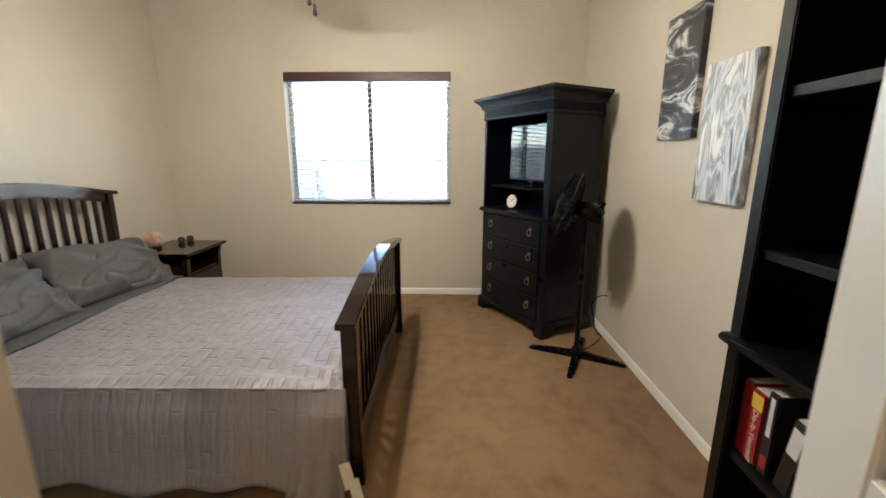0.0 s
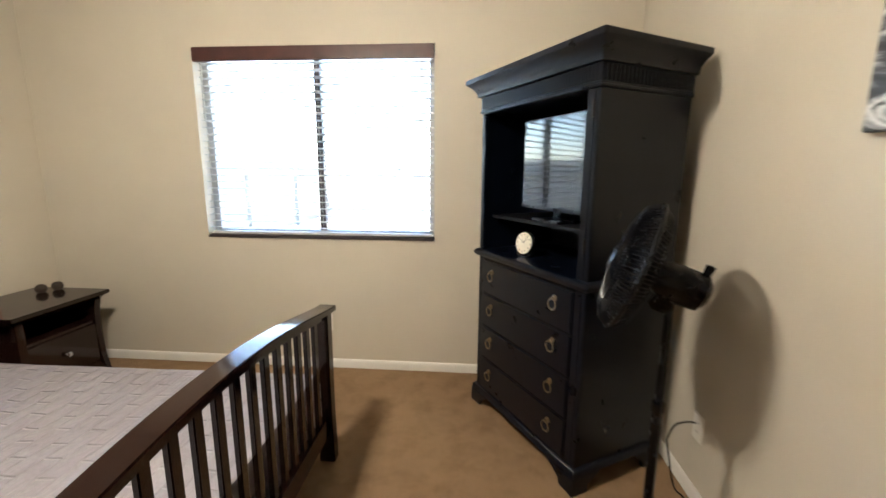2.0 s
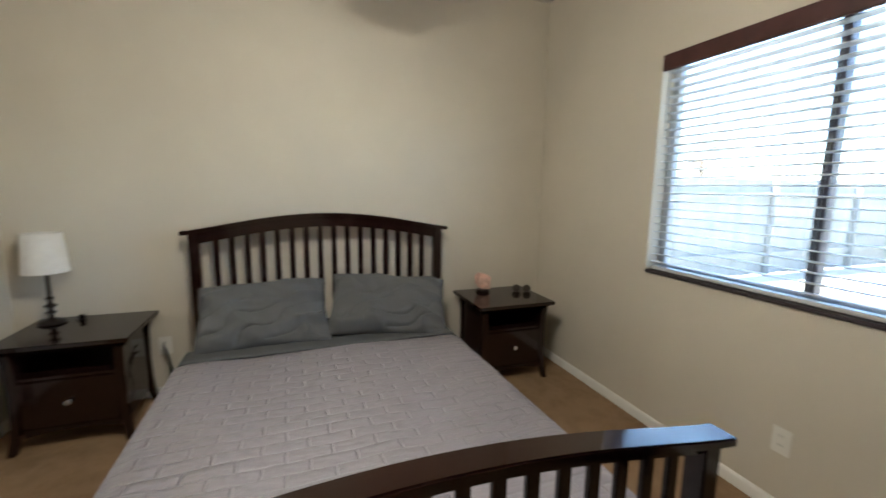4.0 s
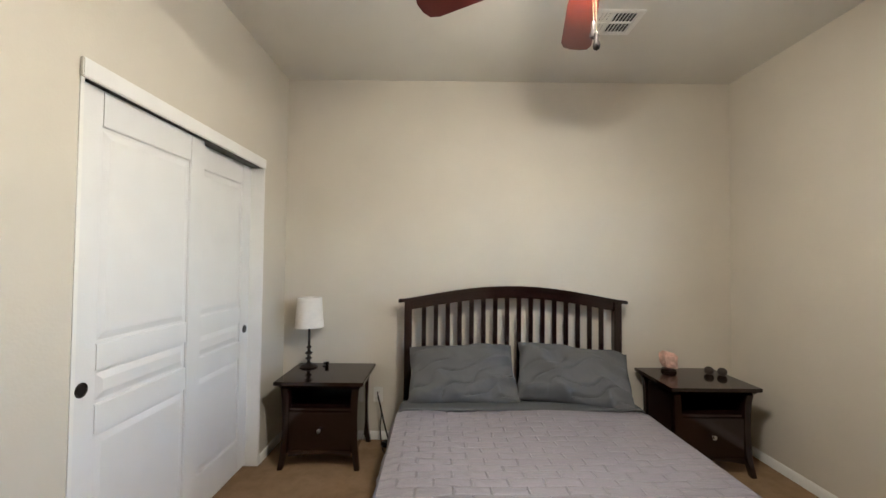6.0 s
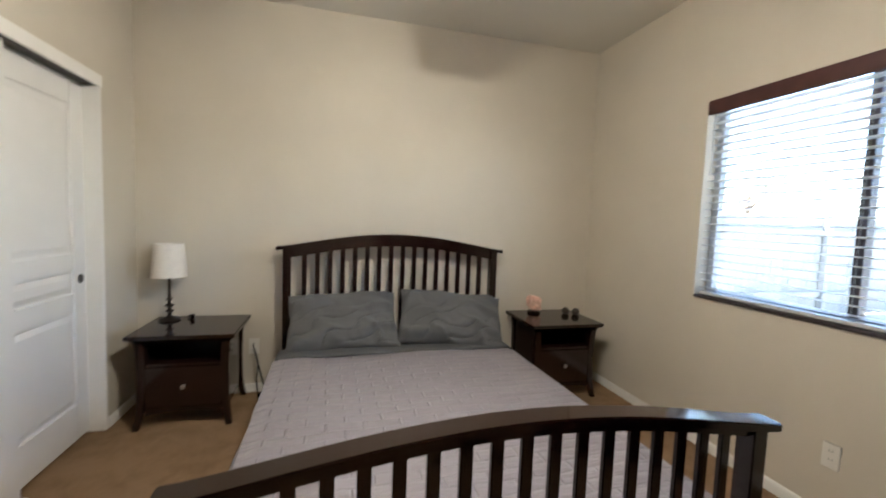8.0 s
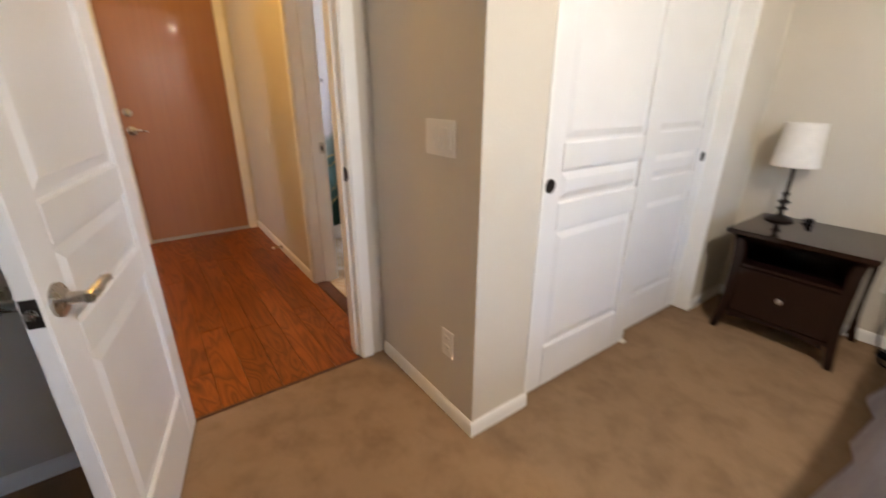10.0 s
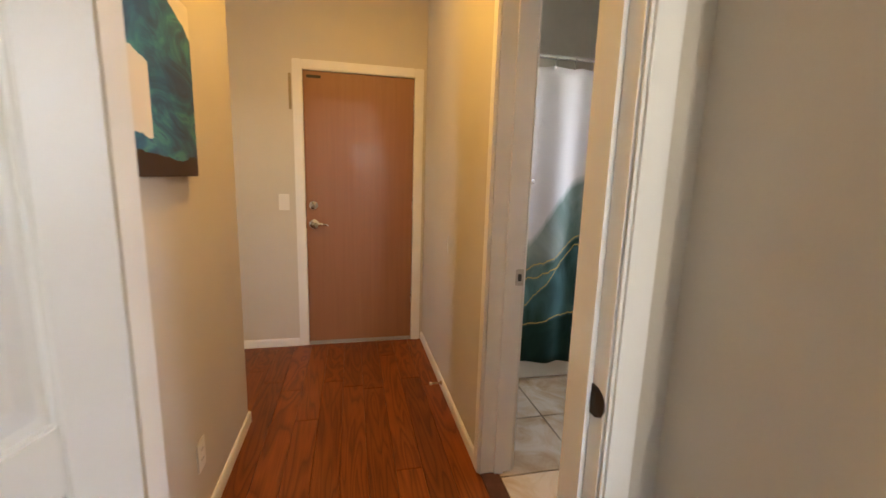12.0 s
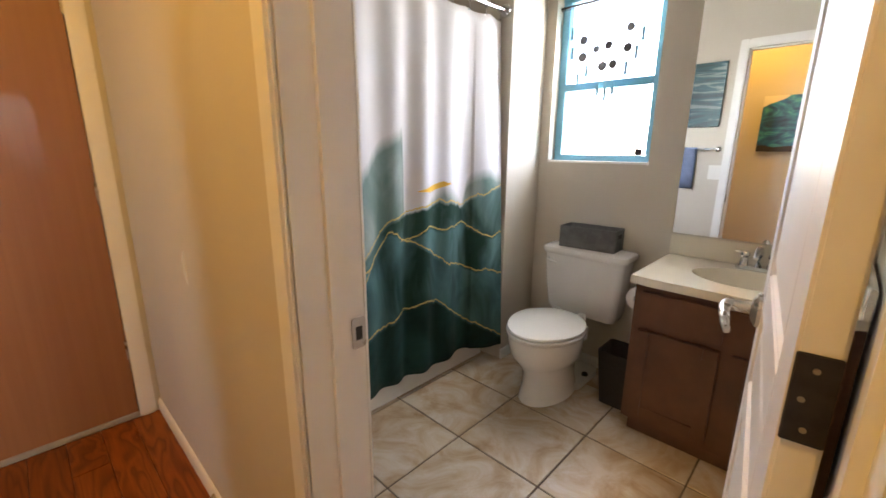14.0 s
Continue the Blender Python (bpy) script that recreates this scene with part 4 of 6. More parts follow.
wall_plate("light_switch", pose(BX1, -1.03, 1.09, 0, 0, -90), 0.118, "ivory double switch beside the bathroom door", "light switch", 2)

# door stop and the scuff on the hall wall
ds = thing("door_stop", pose(HX0 + 0.013, -1.69, 0.045), "brass spring door stop on the hall baseboard", "door stop")
bm = bmesh.new()
lathe(bm, [(0.0005, 0), (0.014, 0), (0.014, 0.004), (0.006, 0.012), (0.006, 0.06), (0.0005, 0.061)], (0, 0, 0), 12, "x")
part("spring", bm, BRASS, ds, smooth=True)
bm = bmesh.new()
cyl(bm, (0.06, 0, 0), 0.009, 0.014, 12, "x")
part("rubber_tip", bm, PLATE, ds)
bm = bmesh.new()
tube(bm, [(HX0 + 0.0015, -1.672 - 0.018 * math.cos(a), 0.90 + 0.055 * math.sin(a)) for a in [radians(-80 + 16 * i) for i in range(11)]], [0.001, 0.002, 0.003, 0.004, 0.004, 0.004, 0.005, 0.005, 0.004, 0.003, 0.001], 6)
structure("wall_scuff", bm, PALE, "pale curved dent in the hall wall paint", "wall damage")

# ---- bed ----
bed = thing("bed", pose(0, 2.427, 0, 0, 0, 0.9), "queen bed frame in dark espresso wood with slatted ends", "bed")


def arch(y, half, lo, hi):
    return lo + (hi - lo) * max(0.0, 1 - (y / half) ** 2) ** 1.4


def arched_rail(name, x0, x1, half, lo, hi, h, parent, mat_, n=32):
    bm = bmesh.new()
    rings = []
    for i in range(n + 1):
        y = -half + 2 * half * i / n
        z = arch(y, 0.83, lo, hi)
        rings.append([(x0, y, z - h), (x1, y, z - h), (x1, y, z), (x0, y, z)])
    loft(bm, rings)
    bevel(bm, 0.004)
    return part(name, bm, mat_, parent, smooth=True)


def tapered_post(name, x0, x1, y0, y1, z1, flare, parent):
    bm = bmesh.new()
    loft(bm, [[(x0 - flare, y0, 0), (x1 + flare, y0, 0), (x1 + flare, y1, 0), (x0 - flare, y1, 0)], [(x0, y0, 0.25), (x1, y0, 0.25), (x1, y1, 0.25), (x0, y1, 0.25)], [(x0, y0, z1), (x1, y0, z1), (x1, y1, z1), (x0, y1, z1)]])
    bevel(bm, 0.004)
    return part(name, bm, ESP, parent, smooth=True)


HBX, FBX = -1.885, 0.205
for name, x, lo, hi, low_rail, capw, rail_h, slats in (("headboard", HBX, 1.072, 1.172, (0.36, 0.46), 0.07, 0.062, 16), ("footboard", FBX, 0.724, 0.814, (0.14, 0.235), 0.076, 0.026, 17)):
    hb = thing(name, pose(x, 0, 0), "", "")
    hb.parent = bed
    arched_rail("top_cap", -capw / 2, capw / 2, 0.83, lo, hi, 0.026, hb, ESP)
    arched_rail("top_rail", -0.016, 0.016, 0.745, lo - 0.0255, hi - 0.0255, rail_h, hb, ESP)
    for s in (-1, 1):
        tapered_post("post", -0.03, 0.03, *sorted((s * 0.732, s * 0.786)), lo - 0.014, 0.006, hb)
    bx("lower_rail", (-0.016, 0.016, -0.732, 0.732, *low_rail), ESP, hb)
    for i in range(slats):
        y = -0.732 + 1.464 * (i + 1) / (slats + 1)
        bx("slat", (-0.009, 0.009, y - 0.0165, y + 0.0165, low_rail[1] - 0.002, arch(y, 0.83, lo, hi) - 0.0255 - rail_h + 0.008), ESP, hb, 0.003)
for s in (-1, 1):
    bx("side_rail", (HBX + 0.03, FBX - 0.03, *sorted((s * 0.765, s * 0.79)), 0.17, 0.30), ESP, bed)

# box spring and mattress, then the cloths, all turned with the frame
BEDM = pose(0, 2.427, 0, 0, 0, 0.9) @ pose(0, -2.41, 0)
bm = bmesh.new()
box(bm, HBX + 0.05, FBX - 0.05, 1.665, 3.095, 0.14, 0.30)
bevel(bm, 0.03, 3)
solid("box_spring", bm, BOXSP, "grey cloth-covered box spring in the bed frame", "box spring", True, BEDM)
bm = bmesh.new()
box(bm, HBX + 0.05, FBX - 0.036, 1.66, 3.10, 0.302, 0.436)
bevel(bm, 0.05, 4)
solid("mattress", bm, SHEET, "mattress under a slate grey fitted sheet", "mattress", True, BEDM)

# the bedspread hangs far down on the near side, short at the foot
def bedspread():
    x_head, x_foot, y0, y1, top = -1.38, 0.176, 1.64, 3.115, 0.447
    nx, ny = 110, 130
    drop_s, drop_n, drop_f = 0.385, 0.26, 0.31
    bm = bmesh.new()
    uvl = bm.loops.layers.uv.new("UVMap")
    grid, coords = [], {}
    lx, ly = (x_foot - x_head) + drop_f, drop_s + (y1 - y0) + drop_n
    for i in range(nx + 1):
        row = []
        for j in range(ny + 1):
            u, v = lx * i / nx, ly * j / ny
            x, dz_f = (x_head + u, 0.0) if u <= x_foot - x_head else (x_foot, u - (x_foot - x_head))
            if v < drop_s:
                y, dz_s, side = y0, drop_s - v, -1
            elif v > drop_s + y1 - y0:
                y, dz_s, side = y1, v - drop_s - (y1 - y0), 1
            else:
                y, dz_s, side = y0 + v - drop_s, 0.0, 0
            drop = max(dz_f, dz_s)
            z = top - drop
            soft = min(1.0, drop / 0.1)
            if dz_s > 0:
                fold = 0.5 + 0.5 * math.sin(x * 17 + 2.2 * noise.noise((x * 2.3, 1.7, 0)))
                out = 0.012 + soft * (0.02 + 0.09 * dz_s + 0.035 * dz_s / 0.4 * fold + 0.03 * noise.noise((x * 3, z * 3, side)))
                y += side * out
                z += 0.02 * noise.noise((x * 4, 3.1, 0)) * (dz_s / 0.4)
                if side < 0 and dz_s > 0.3:
                    y -= 0.05 * (dz_s - 0.3) / 0.13 * (0.4 + noise.noise((x * 5, 0.3, 0.8)))
            if dz_f > 0:
                x += 0.003 + soft * (0.003 + 0.002 * math.sin(y * 14))
            if dz_f > 0 and dz_s > 0:
                x += 0.002
            if drop == 0:
                z += 0.010 * noise.noise((x * 2.6, y * 2.6, 0)) + 0.006 * noise.noise((x * 9, y * 7, 2))
                ca, cb = x_foot - x, y - y0
                near = max(0.0, 1 - math.hypot(ca, cb * 0.8) / 0.55)
                z += 0.017 * near * (math.sin(11 * math.atan2(cb + 0.05, ca + 0.05) + 3 * noise.noise((x * 4, y * 4, 5))) + 0.3 * noise.noise((x * 9, y * 8, 1)))
                e = min(y - y0, y1 - y, x_foot - x)
                z -= 0.012 * max(0, 1 - e / 0.04) ** 2
            vert = bm.verts.new((x, y, max(z, 0.012)))
            coords[vert] = (v, u)
            row.append(vert)
        grid.append(row)
    for i in range(nx):
        for j in range(ny):
            f = bm.faces.new((grid[i][j], grid[i + 1][j], grid[i + 1][j + 1], grid[i][j + 1]))
            for lp in f.loops:
                lp[uvl].uv = coords[lp.vert]
    ob = solid("bedspread", bm, QUILT, "pale lavender grey quilted bedspread hanging over the bed", "bedspread", True, BEDM)
    sm = ob.modifiers.new("thickness", "SOLIDIFY")
    sm.thickness, sm.offset = 0.006, 1.0
    return ob


bedspread()
# turned-down sheet band at the head of the spread
bm = bmesh.new()
rows = []
for i in range(5):
    x = -1.535 + 0.165 * i / 4
    pts = [(x, 1.600 - 0.01 * math.sin(x * 30), 0.29), (x, 1.618, 0.37), (x, 1.63, 0.43), (x, 1.652, 0.456)]
    pts += [(x, 1.652 + 1.455 * j / 30, 0.459 + 0.006 * noise.noise((x * 8, j * 0.5, 0)) + (0.004 if i in (1, 2) else 0)) for j in range(1, 30)]
    pts += [(x, 3.107, 0.456), (x, 3.128, 0.43), (x, 3.138, 0.37), (x, 3.145, 0.29)]
    rows.append(ring(bm, pts))
for a, b in zip(rows, rows[1:]):
    skin(bm, a, b, False)
sb = solid("folded_sheet", bm, SHEET, "slate grey sheet folded over the top of the bedspread", "sheet", True, BEDM)
md = sb.modifiers.new("thickness", "SOLIDIFY")
md.thickness, md.offset = 0.008, 0.0
# loose corner of the spread, gathered down to the carpet, with a white tag at the foot
bm = bmesh.new()
rows = []
for i in range(25):
    a = i / 24
    rows.append(ring(bm, [(0.02 + 0.13 * a + b * (0.11 * a - 0.05), 1.632 - b * (0.085 + 0.05 * math.sin(2.6 * a)) - 0.016 * b * math.sin(17 * a + 2 * b), 0.33 * (1 - b) + 0.016 + 0.01 * b * math.sin(11 * a)) for b in [k_ / 8 for k_ in range(9)]]))
for a, b in zip(rows, rows[1:]):
    skin(bm, a, b, False)
lc = solid("spread_corner", bm, LINING, "loose grey corner of the bedspread lining on the carpet", "bedspread", True)
lm = lc.modifiers.new("thickness", "SOLIDIFY")
lm.thickness = 0.008
tagt = thing("cloth_tag", pose(0.235, 1.545, 0.0, 0, 0, 25), "white care tags hanging from the bedspread corner", "care tag")
for dx, z0, z1, tilt in ((-0.03, 0.10, 0.2, 0.02), (0.0, 0.012, 0.12, 0.05)):
    bm = bmesh.new()
    a = [(dx - 0.02, 0, z1), (dx + 0.02, 0.003, z1), (dx + 0.03, -tilt * 0.6, (z0 + z1) / 2), (dx - 0.012, -tilt * 0.5, (z0 + z1) / 2)]
    q = ring(bm, a) + ring(bm, [(dx + 0.035, -tilt, z0), (dx - 0.005, -tilt, z0)])
    bm.faces.new((q[0], q[1], q[2], q[3])), bm.faces.new((q[3], q[2], q[4], q[5]))
    tg = part("tag", bm, TAG, tagt)
    tg.modifiers.new("thickness", "SOLIDIFY").thickness = 0.002


def pillow(m, w, h, seed, label):
    bm = bmesh.new()
    n, mm_ = 96, 72
    for s in (1, -1):
        g = []
        for i in range(n + 1):
            row = []
            for j in range(mm_ + 1):
                a, b = 2 * i / n - 1, 2 * j / mm_ - 1
                ea, eb = max(0, 1 - abs(a) ** 2.6), max(0, 1 - abs(b) ** 2.6)
                th = 0.085 * (ea * eb) ** 0.5
                wr = noise.noise((a * 2.1 + seed, b * 1.2 + a * 1.5, seed)) * 0.028 + noise.noise((a * 6 + b * 3, b * 2.2 - a * 5, seed + s)) * 0.003
                run = 7.5 * b + 3.0 * a * b + 3.2 * noise.noise((a * 1.3, b * 1.1, seed))
                ridge = 0.056 * (0.5 + 0.5 * math.sin(run)) ** 3 * (0.15 + abs(a) ** 1.3) + 0.044 * (0.5 + 0.5 * math.sin(9 * a + 4 * b + 3 * noise.noise((a, b * 1.5, seed + 4)))) ** 4 * max(0, -b)
                slant = 6.5 * b - 4.2 * a + 2.6 * noise.noise((a * 1.7 + seed, b * 1.9, 2.0))
                crease = -0.03 * (1 - abs(math.sin(slant))) ** 5 * max(0.0, 0.75 - b) * (0.35 + max(0.0, noise.noise((a * 2.2, b * 2.6, seed + 7))) * 1.6)
                ridge += crease
                px = a * w / 2 * (1 - 0.05 * (1 - b * b) * abs(a)) + 0.01 * noise.noise((b * 3, seed, a))
                py = b * h / 2 * (1 - 0.06 * (1 - a * a) * abs(b)) - 0.012 * a * a
                row.append(bm.verts.new((px, py, s * max(0.0, th + (wr + ridge) * min(1, ea * eb * 4)))))
            g.append(row)
        for i in range(n):
            for j in range(mm_):
                bm.faces.new((g[i][j], g[i + 1][j], g[i + 1][j + 1], g[i][j + 1]))
    bmesh.ops.remove_doubles(bm, verts=bm.verts, dist=0.0008)
    return solid("pillow", bm, PILLOW, label, "pillow", True, m)


def pillow_pose(x, y, z, lean, yaw, roll):
    return pose(x, y, z, 0, 0, 90 + yaw) @ pose(0, 0, 0, lean, 0, 0) @ pose(0, 0, 0, 0, 0, roll)


pillow(pillow_pose(-1.645, 2.02, 0.605, 41, 0, 2), 0.72, 0.46, 3.3, "slate grey wrinkled pillow leaning on the headboard")
pillow(pillow_pose(-1.63, 2.755, 0.605, 40, -4, -7), 0.74, 0.46, 9.1, "slate grey creased pillow, slightly askew, on the headboard")


# ---- nightstands ----
def nightstand(m, label):
    """Front faces +x; origin on the floor at the middle."""
    t = thing("nightstand", m, label, "nightstand", "nightstands beside the bed")
    D, W, H = 0.50, 0.575, 0.567
    bm = bmesh.new()
    loft(bm, [[(x0 * s, y0 * r, z) for x0, y0 in ((-1, -1), (1, -1), (1, 1), (-1, 1))] for s, r, z in ((D / 2 - 0.035, W / 2 - 0.035, H - 0.05), (D / 2 - 0.02, W / 2 - 0.02, H - 0.032), (D / 2, W / 2, H - 0.022), (D / 2, W / 2, H))])
    bevel(bm, 0.003)
    part("top", bm, ESP, t, smooth=True)
    a, b = D / 2 - 0.045, W / 2 - 0.045
    for sx in (-1, 1):
        for sy in (-1, 1):
            bm = bmesh.new()
            rings = []
            for z, flare, wd in ((0, 0.022, 0.034), (0.06, 0.012, 0.036), (0.15, 0.003, 0.04), (0.3, 0, 0.045), (0.46, 0.004, 0.046), (H - 0.05, 0.012, 0.046)):
                x1, y1 = sx * (a + flare), sy * (b + flare)
                x0, y0 = x1 - sx * wd, y1 - sy * wd
                rings.append([(x0, y0, z), (x1, y0, z), (x1, y1, z), (x0, y1, z)])
            loft(bm, rings)
            bevel(bm, 0.003)
            part("leg", bm, ESP, t, smooth=True)
    for s in (-1, 1):
        bx("side_panel", (-a + 0.01, a - 0.01, *sorted((s * (b - 0.008), s * (b - 0.022))), 0.10, H - 0.05), ESP, t, 0.002)
    bx("back_panel", (-a + 0.004, -a + 0.016, -b + 0.01, b - 0.01, 0.10, H - 0.05), ESP, t, 0)
    bx("shelf", (-a + 0.016, a - 0.01, -b + 0.022, b - 0.022, 0.37, 0.386), ESP, t, 0.002)
    bx("bottom_panel", (-a + 0.016, a - 0.012, -b + 0.022, b - 0.022, 0.095, 0.11), ESP, t, 0.002)
    bm = bmesh.new()
    n = 12
    top = [(-b + 0.04 + (2 * b - 0.08) * i / n, 0.118) for i in range(n + 1)]
    low = [(y, 0.075 + 0.022 * (1 - (y / (b - 0.04)) ** 2)) for y, _ in reversed(top)]
    prism(bm, top + low, "x", a - 0.022, a - 0.006)
    part("apron", bm, ESP, t)
    dr = bx("drawer", (a - 0.03, a - 0.002, -b + 0.04, b - 0.04, 0.122, 0.366), ESP, t, 0.004)
    bm = bmesh.new()
    lathe(bm, [(0.0005, 0), (0.006, 0), (0.006, 0.01), (0.013, 0.016), (0.014, 0.022), (0.008, 0.027), (0.0005, 0.028)], (a - 0.002, 0, 0.25), 14, "x")
    part("knob", bm, NICKEL, dr, "round nickel knob", smooth=True)
    return t


nightstand(pose(-1.775, 1.097, 0), "dark espresso nightstand with one drawer and a lamp on top")
nightstand(pose(-1.725, 3.61, 0), "dark espresso nightstand with one drawer by the window wall")
NZ = 0.567

# table lamp
tl_ = thing("table_lamp", pose(-1.915, 0.91, NZ), "table lamp with an off-white drum shade and dark turned stem", "table lamp")
bm = bmesh.new()
lathe(bm, [(0.0005, 0), (0.062, 0), (0.064, 0.008), (0.05, 0.018), (0.022, 0.024), (0.012, 0.034), (0.012, 0.05), (0.026, 0.062), (0.012, 0.074), (0.011, 0.085), (0.03, 0.1), (0.011, 0.115), (0.01, 0.13), (0.02, 0.142), (0.009, 0.154), (0.008, 0.29), (0.006, 0.34), (0.0005, 0.341)], n=20)
part("stem", bm, DARKM, tl_, "dark bronze turned stem", smooth=True)
bm = bmesh.new()
outer = [circle((0, 0, 0.29), 0.103, 36), circle((0, 0, 0.505), 0.086, 36)]
inner = [circle((0, 0, 0.505), 0.0835, 36), circle((0, 0, 0.29), 0.1005, 36)]
r_ = [ring(bm, q) for q in outer + inner]
for i in range(4):
    skin(bm, r_[i], r_[(i + 1) % 4])
part("shade", bm, SHADE, tl_, "off-white linen shade", smooth=True)
bm = bmesh.new()
for a in (0, 2.09, 4.19):
    tube(bm, [(0, 0, 0.335), (0.05 * math.cos(a), 0.05 * math.sin(a), 0.40), (0.084 * math.cos(a), 0.084 * math.sin(a), 0.497)], 0.0018, 6)
part("harp", bm, DARKM, tl_)
gd = thing("car_key_fob", pose(-1.955, 1.025, NZ, 0, 0, 30), "small black gadget lying beside the lamp", "gadget")
bx("body", (-0.035, 0.035, -0.018, 0.018, 0.0, 0.02), BPLAST, gd, 0.008)
bm = bmesh.new()
cyl(bm, (0.03, 0.0, 0.02), 0.014, 0.012, 14)
part("button", bm, BPLAST, gd)

sl = thing("salt_lamp", pose(-1.875, 3.525, NZ), "pink rock salt lamp on a dark wooden foot", "salt lamp")
bm = bmesh.new()
lathe(bm, [(0.0005, 0), (0.05, 0), (0.052, 0.012), (0.045, 0.022), (0.0005, 0.022)], n=20)
part("foot", bm, ESP, sl, "dark wooden foot", smooth=True)
bm = bmesh.new()
bmesh.ops.create_icosphere(bm, subdivisions=4, radius=1.0)
for v in bm.verts:
    n_ = v.co.copy()
    f = 1 + 0.16 * noise.noise(n_ * 1.8) + 0.1 * noise.noise(n_ * 4.5)
    n_ = Vector([math.copysign(abs(q) ** 0.55, q) for q in n_])
    v.co = Vector((n_.x * 0.052 * f, n_.y * 0.05 * f, 0.084 + n_.z * 0.056 * f - 0.012 * n_.y))
    v.co.z = max(v.co.z, 0.0225)
part("salt_crystal", bm, STONE, sl, "rough pink salt crystal", smooth=False)
for dx, dy in ((0.0, 0.0), (0.035, 0.07)):
    bw = thing("candle_ball", pose(-1.81 + dx, 3.775 + dy, NZ), "small dark round tealight holder on the nightstand", "candle holder", "tealight holders")
    bm = bmesh.new()
    lathe(bm, [(0.0005, 0.0), (0.018, 0.0), (0.028, 0.012), (0.031, 0.026), (0.026, 0.042), (0.017, 0.05), (0.015, 0.049), (0.02, 0.035), (0.0005, 0.03)], n=18)
    part("cup", bm, BALL, bw, smooth=True)


def cable(name, pts, r, label):
    bm = bmesh.new()
    fine_ = []
    P = [Vector(p) for p in pts]
    for i in range(len(P) - 1):
        p0, p1, p2, p3 = P[max(i - 1, 0)], P[i], P[i + 1], P[min(i + 2, len(P) - 1)]
        for s in range(6):
            t = s / 6
            fine_.append(0.5 * (2 * p1 + (p2 - p0) * t + (2 * p0 - 5 * p1 + 4 * p2 - p3) * t * t + (3 * p1 - p0 - 3 * p2 + p3) * t ** 3))
    fine_.append(P[-1])
    tube(bm, fine_, r, 7)
    return solid(name, bm, BPLAST, label, "cable", True)


cable("lamp_cable", [(-2.015, 1.405, 0.355), (-1.97, 1.41, 0.35), (-1.96, 1.44, 0.24), (-1.975, 1.43, 0.1), (-1.92, 1.45, 0.02), (-1.81, 1.48, 0.008), (-1.78, 1.53, 0.008)], 0.004, "black cable from the outlet to the carpet beside the bed")
pb = thing("power_strip", pose(-1.89, 1.52, 0.0, 0, 0, 60), "black power adapter lying on the carpet", "power adapter")
bx("body", (-0.07, 0.07, -0.03, 0.03, 0.0, 0.035), BPLAST, pb, 0.006)
cable("charger_cable", [(-2.015, 1.405, 0.315), (-1.98, 1.42, 0.30), (-1.94, 1.46, 0.17), (-1.90, 1.5, 0.06), (-1.89, 1.52, 0.03)], 0.006, "thick black charger cable hanging from the outlet")


# ---- armoire, its front turned to the room's middle ----
arm = thing("armoire", pose(0.875, 3.764, 0, 0, 0, -60.3), "tall black wooden armoire with open television bay over four drawers", "armoire")
AW, AD, AH = 0.80, 0.485, 1.778


def slab_loft(levels, name, parent, material=BLACKW, bev=0.004, label=""):
    """Stacked outlines (overhang front and sides, height): a moulding on the carcass."""
    bm = bmesh.new()
    loft(bm, [[(-o, -o, z), (AW + o, -o, z), (AW + o, AD, z), (-o, AD, z)] for o, z in levels])
    bevel(bm, bev)
    return part(name, bm, material, parent, label, smooth=True)


bx("side_panel", (0.0, 0.022, 0.0, AD, 0.09, 1.708), BLACKW, arm, 0.003)
bx("side_panel", (AW - 0.022, AW, 0.0, AD, 0.09, 1.708), BLACKW, arm, 0.003)
bx("back_panel", (0.022, AW - 0.022, AD - 0.012, AD - 0.002, 0.09, 1.708), BLACKIN, arm, 0)
for x0, x1, top_x0, top_x1 in ((0.022, 0.062, 0.022, 0.032), (AW - 0.062, AW - 0.022, AW - 0.062, AW - 0.022)):
    bx("stile", (top_x0, top_x1, 0.0, 0.022, 0.905, 1.61), BLACKW, arm, 0.003)
    bx("stile", (x0, x1, 0.0, 0.022, 0.11, 0.868), BLACKW, arm, 0.003)
bx("bay_shelf", (0.024, AW - 0.024, 0.06, AD - 0.014, 1.075, 1.093), BLACKIN, arm, 0.003)
bx("bay_top", (0.024, AW - 0.024, 0.0, AD - 0.014, 1.615, 1.635), BLACKIN, arm, 0)
slab_loft([(0.0, 0.864), (0.018, 0.871), (0.024, 0.884), (0.024, 0.894), (0.012, 0.904), (0.0, 0.907)], "waist_moulding", arm)
slab_loft([(0.0, 1.607), (0.010, 1.612), (0.010, 1.622), (0.006, 1.626), (0.006, 1.700), (0.012, 1.703)], "frieze", arm)
slab_loft([(0.014, 1.690), (0.022, 1.692), (0.022, 1.702), (0.026, 1.716), (0.04, 1.734), (0.058, 1.750), (0.068, 1.756), (0.068, AH)], "cornice", arm)
for i in range(46):
    bm = bmesh.new()
    cyl(bm, (0.02 + (AW - 0.04) * i / 45, -0.0065, 1.630), 0.0055, 0.055, 6)
    part("flute", bm, BLACKW, arm)
for i in range(24):
    bm = bmesh.new()
    cyl(bm, (AW + 0.0065, 0.012 + (AD - 0.03) * i / 23, 1.630), 0.0055, 0.055, 6)
    part("flute", bm, BLACKW, arm)
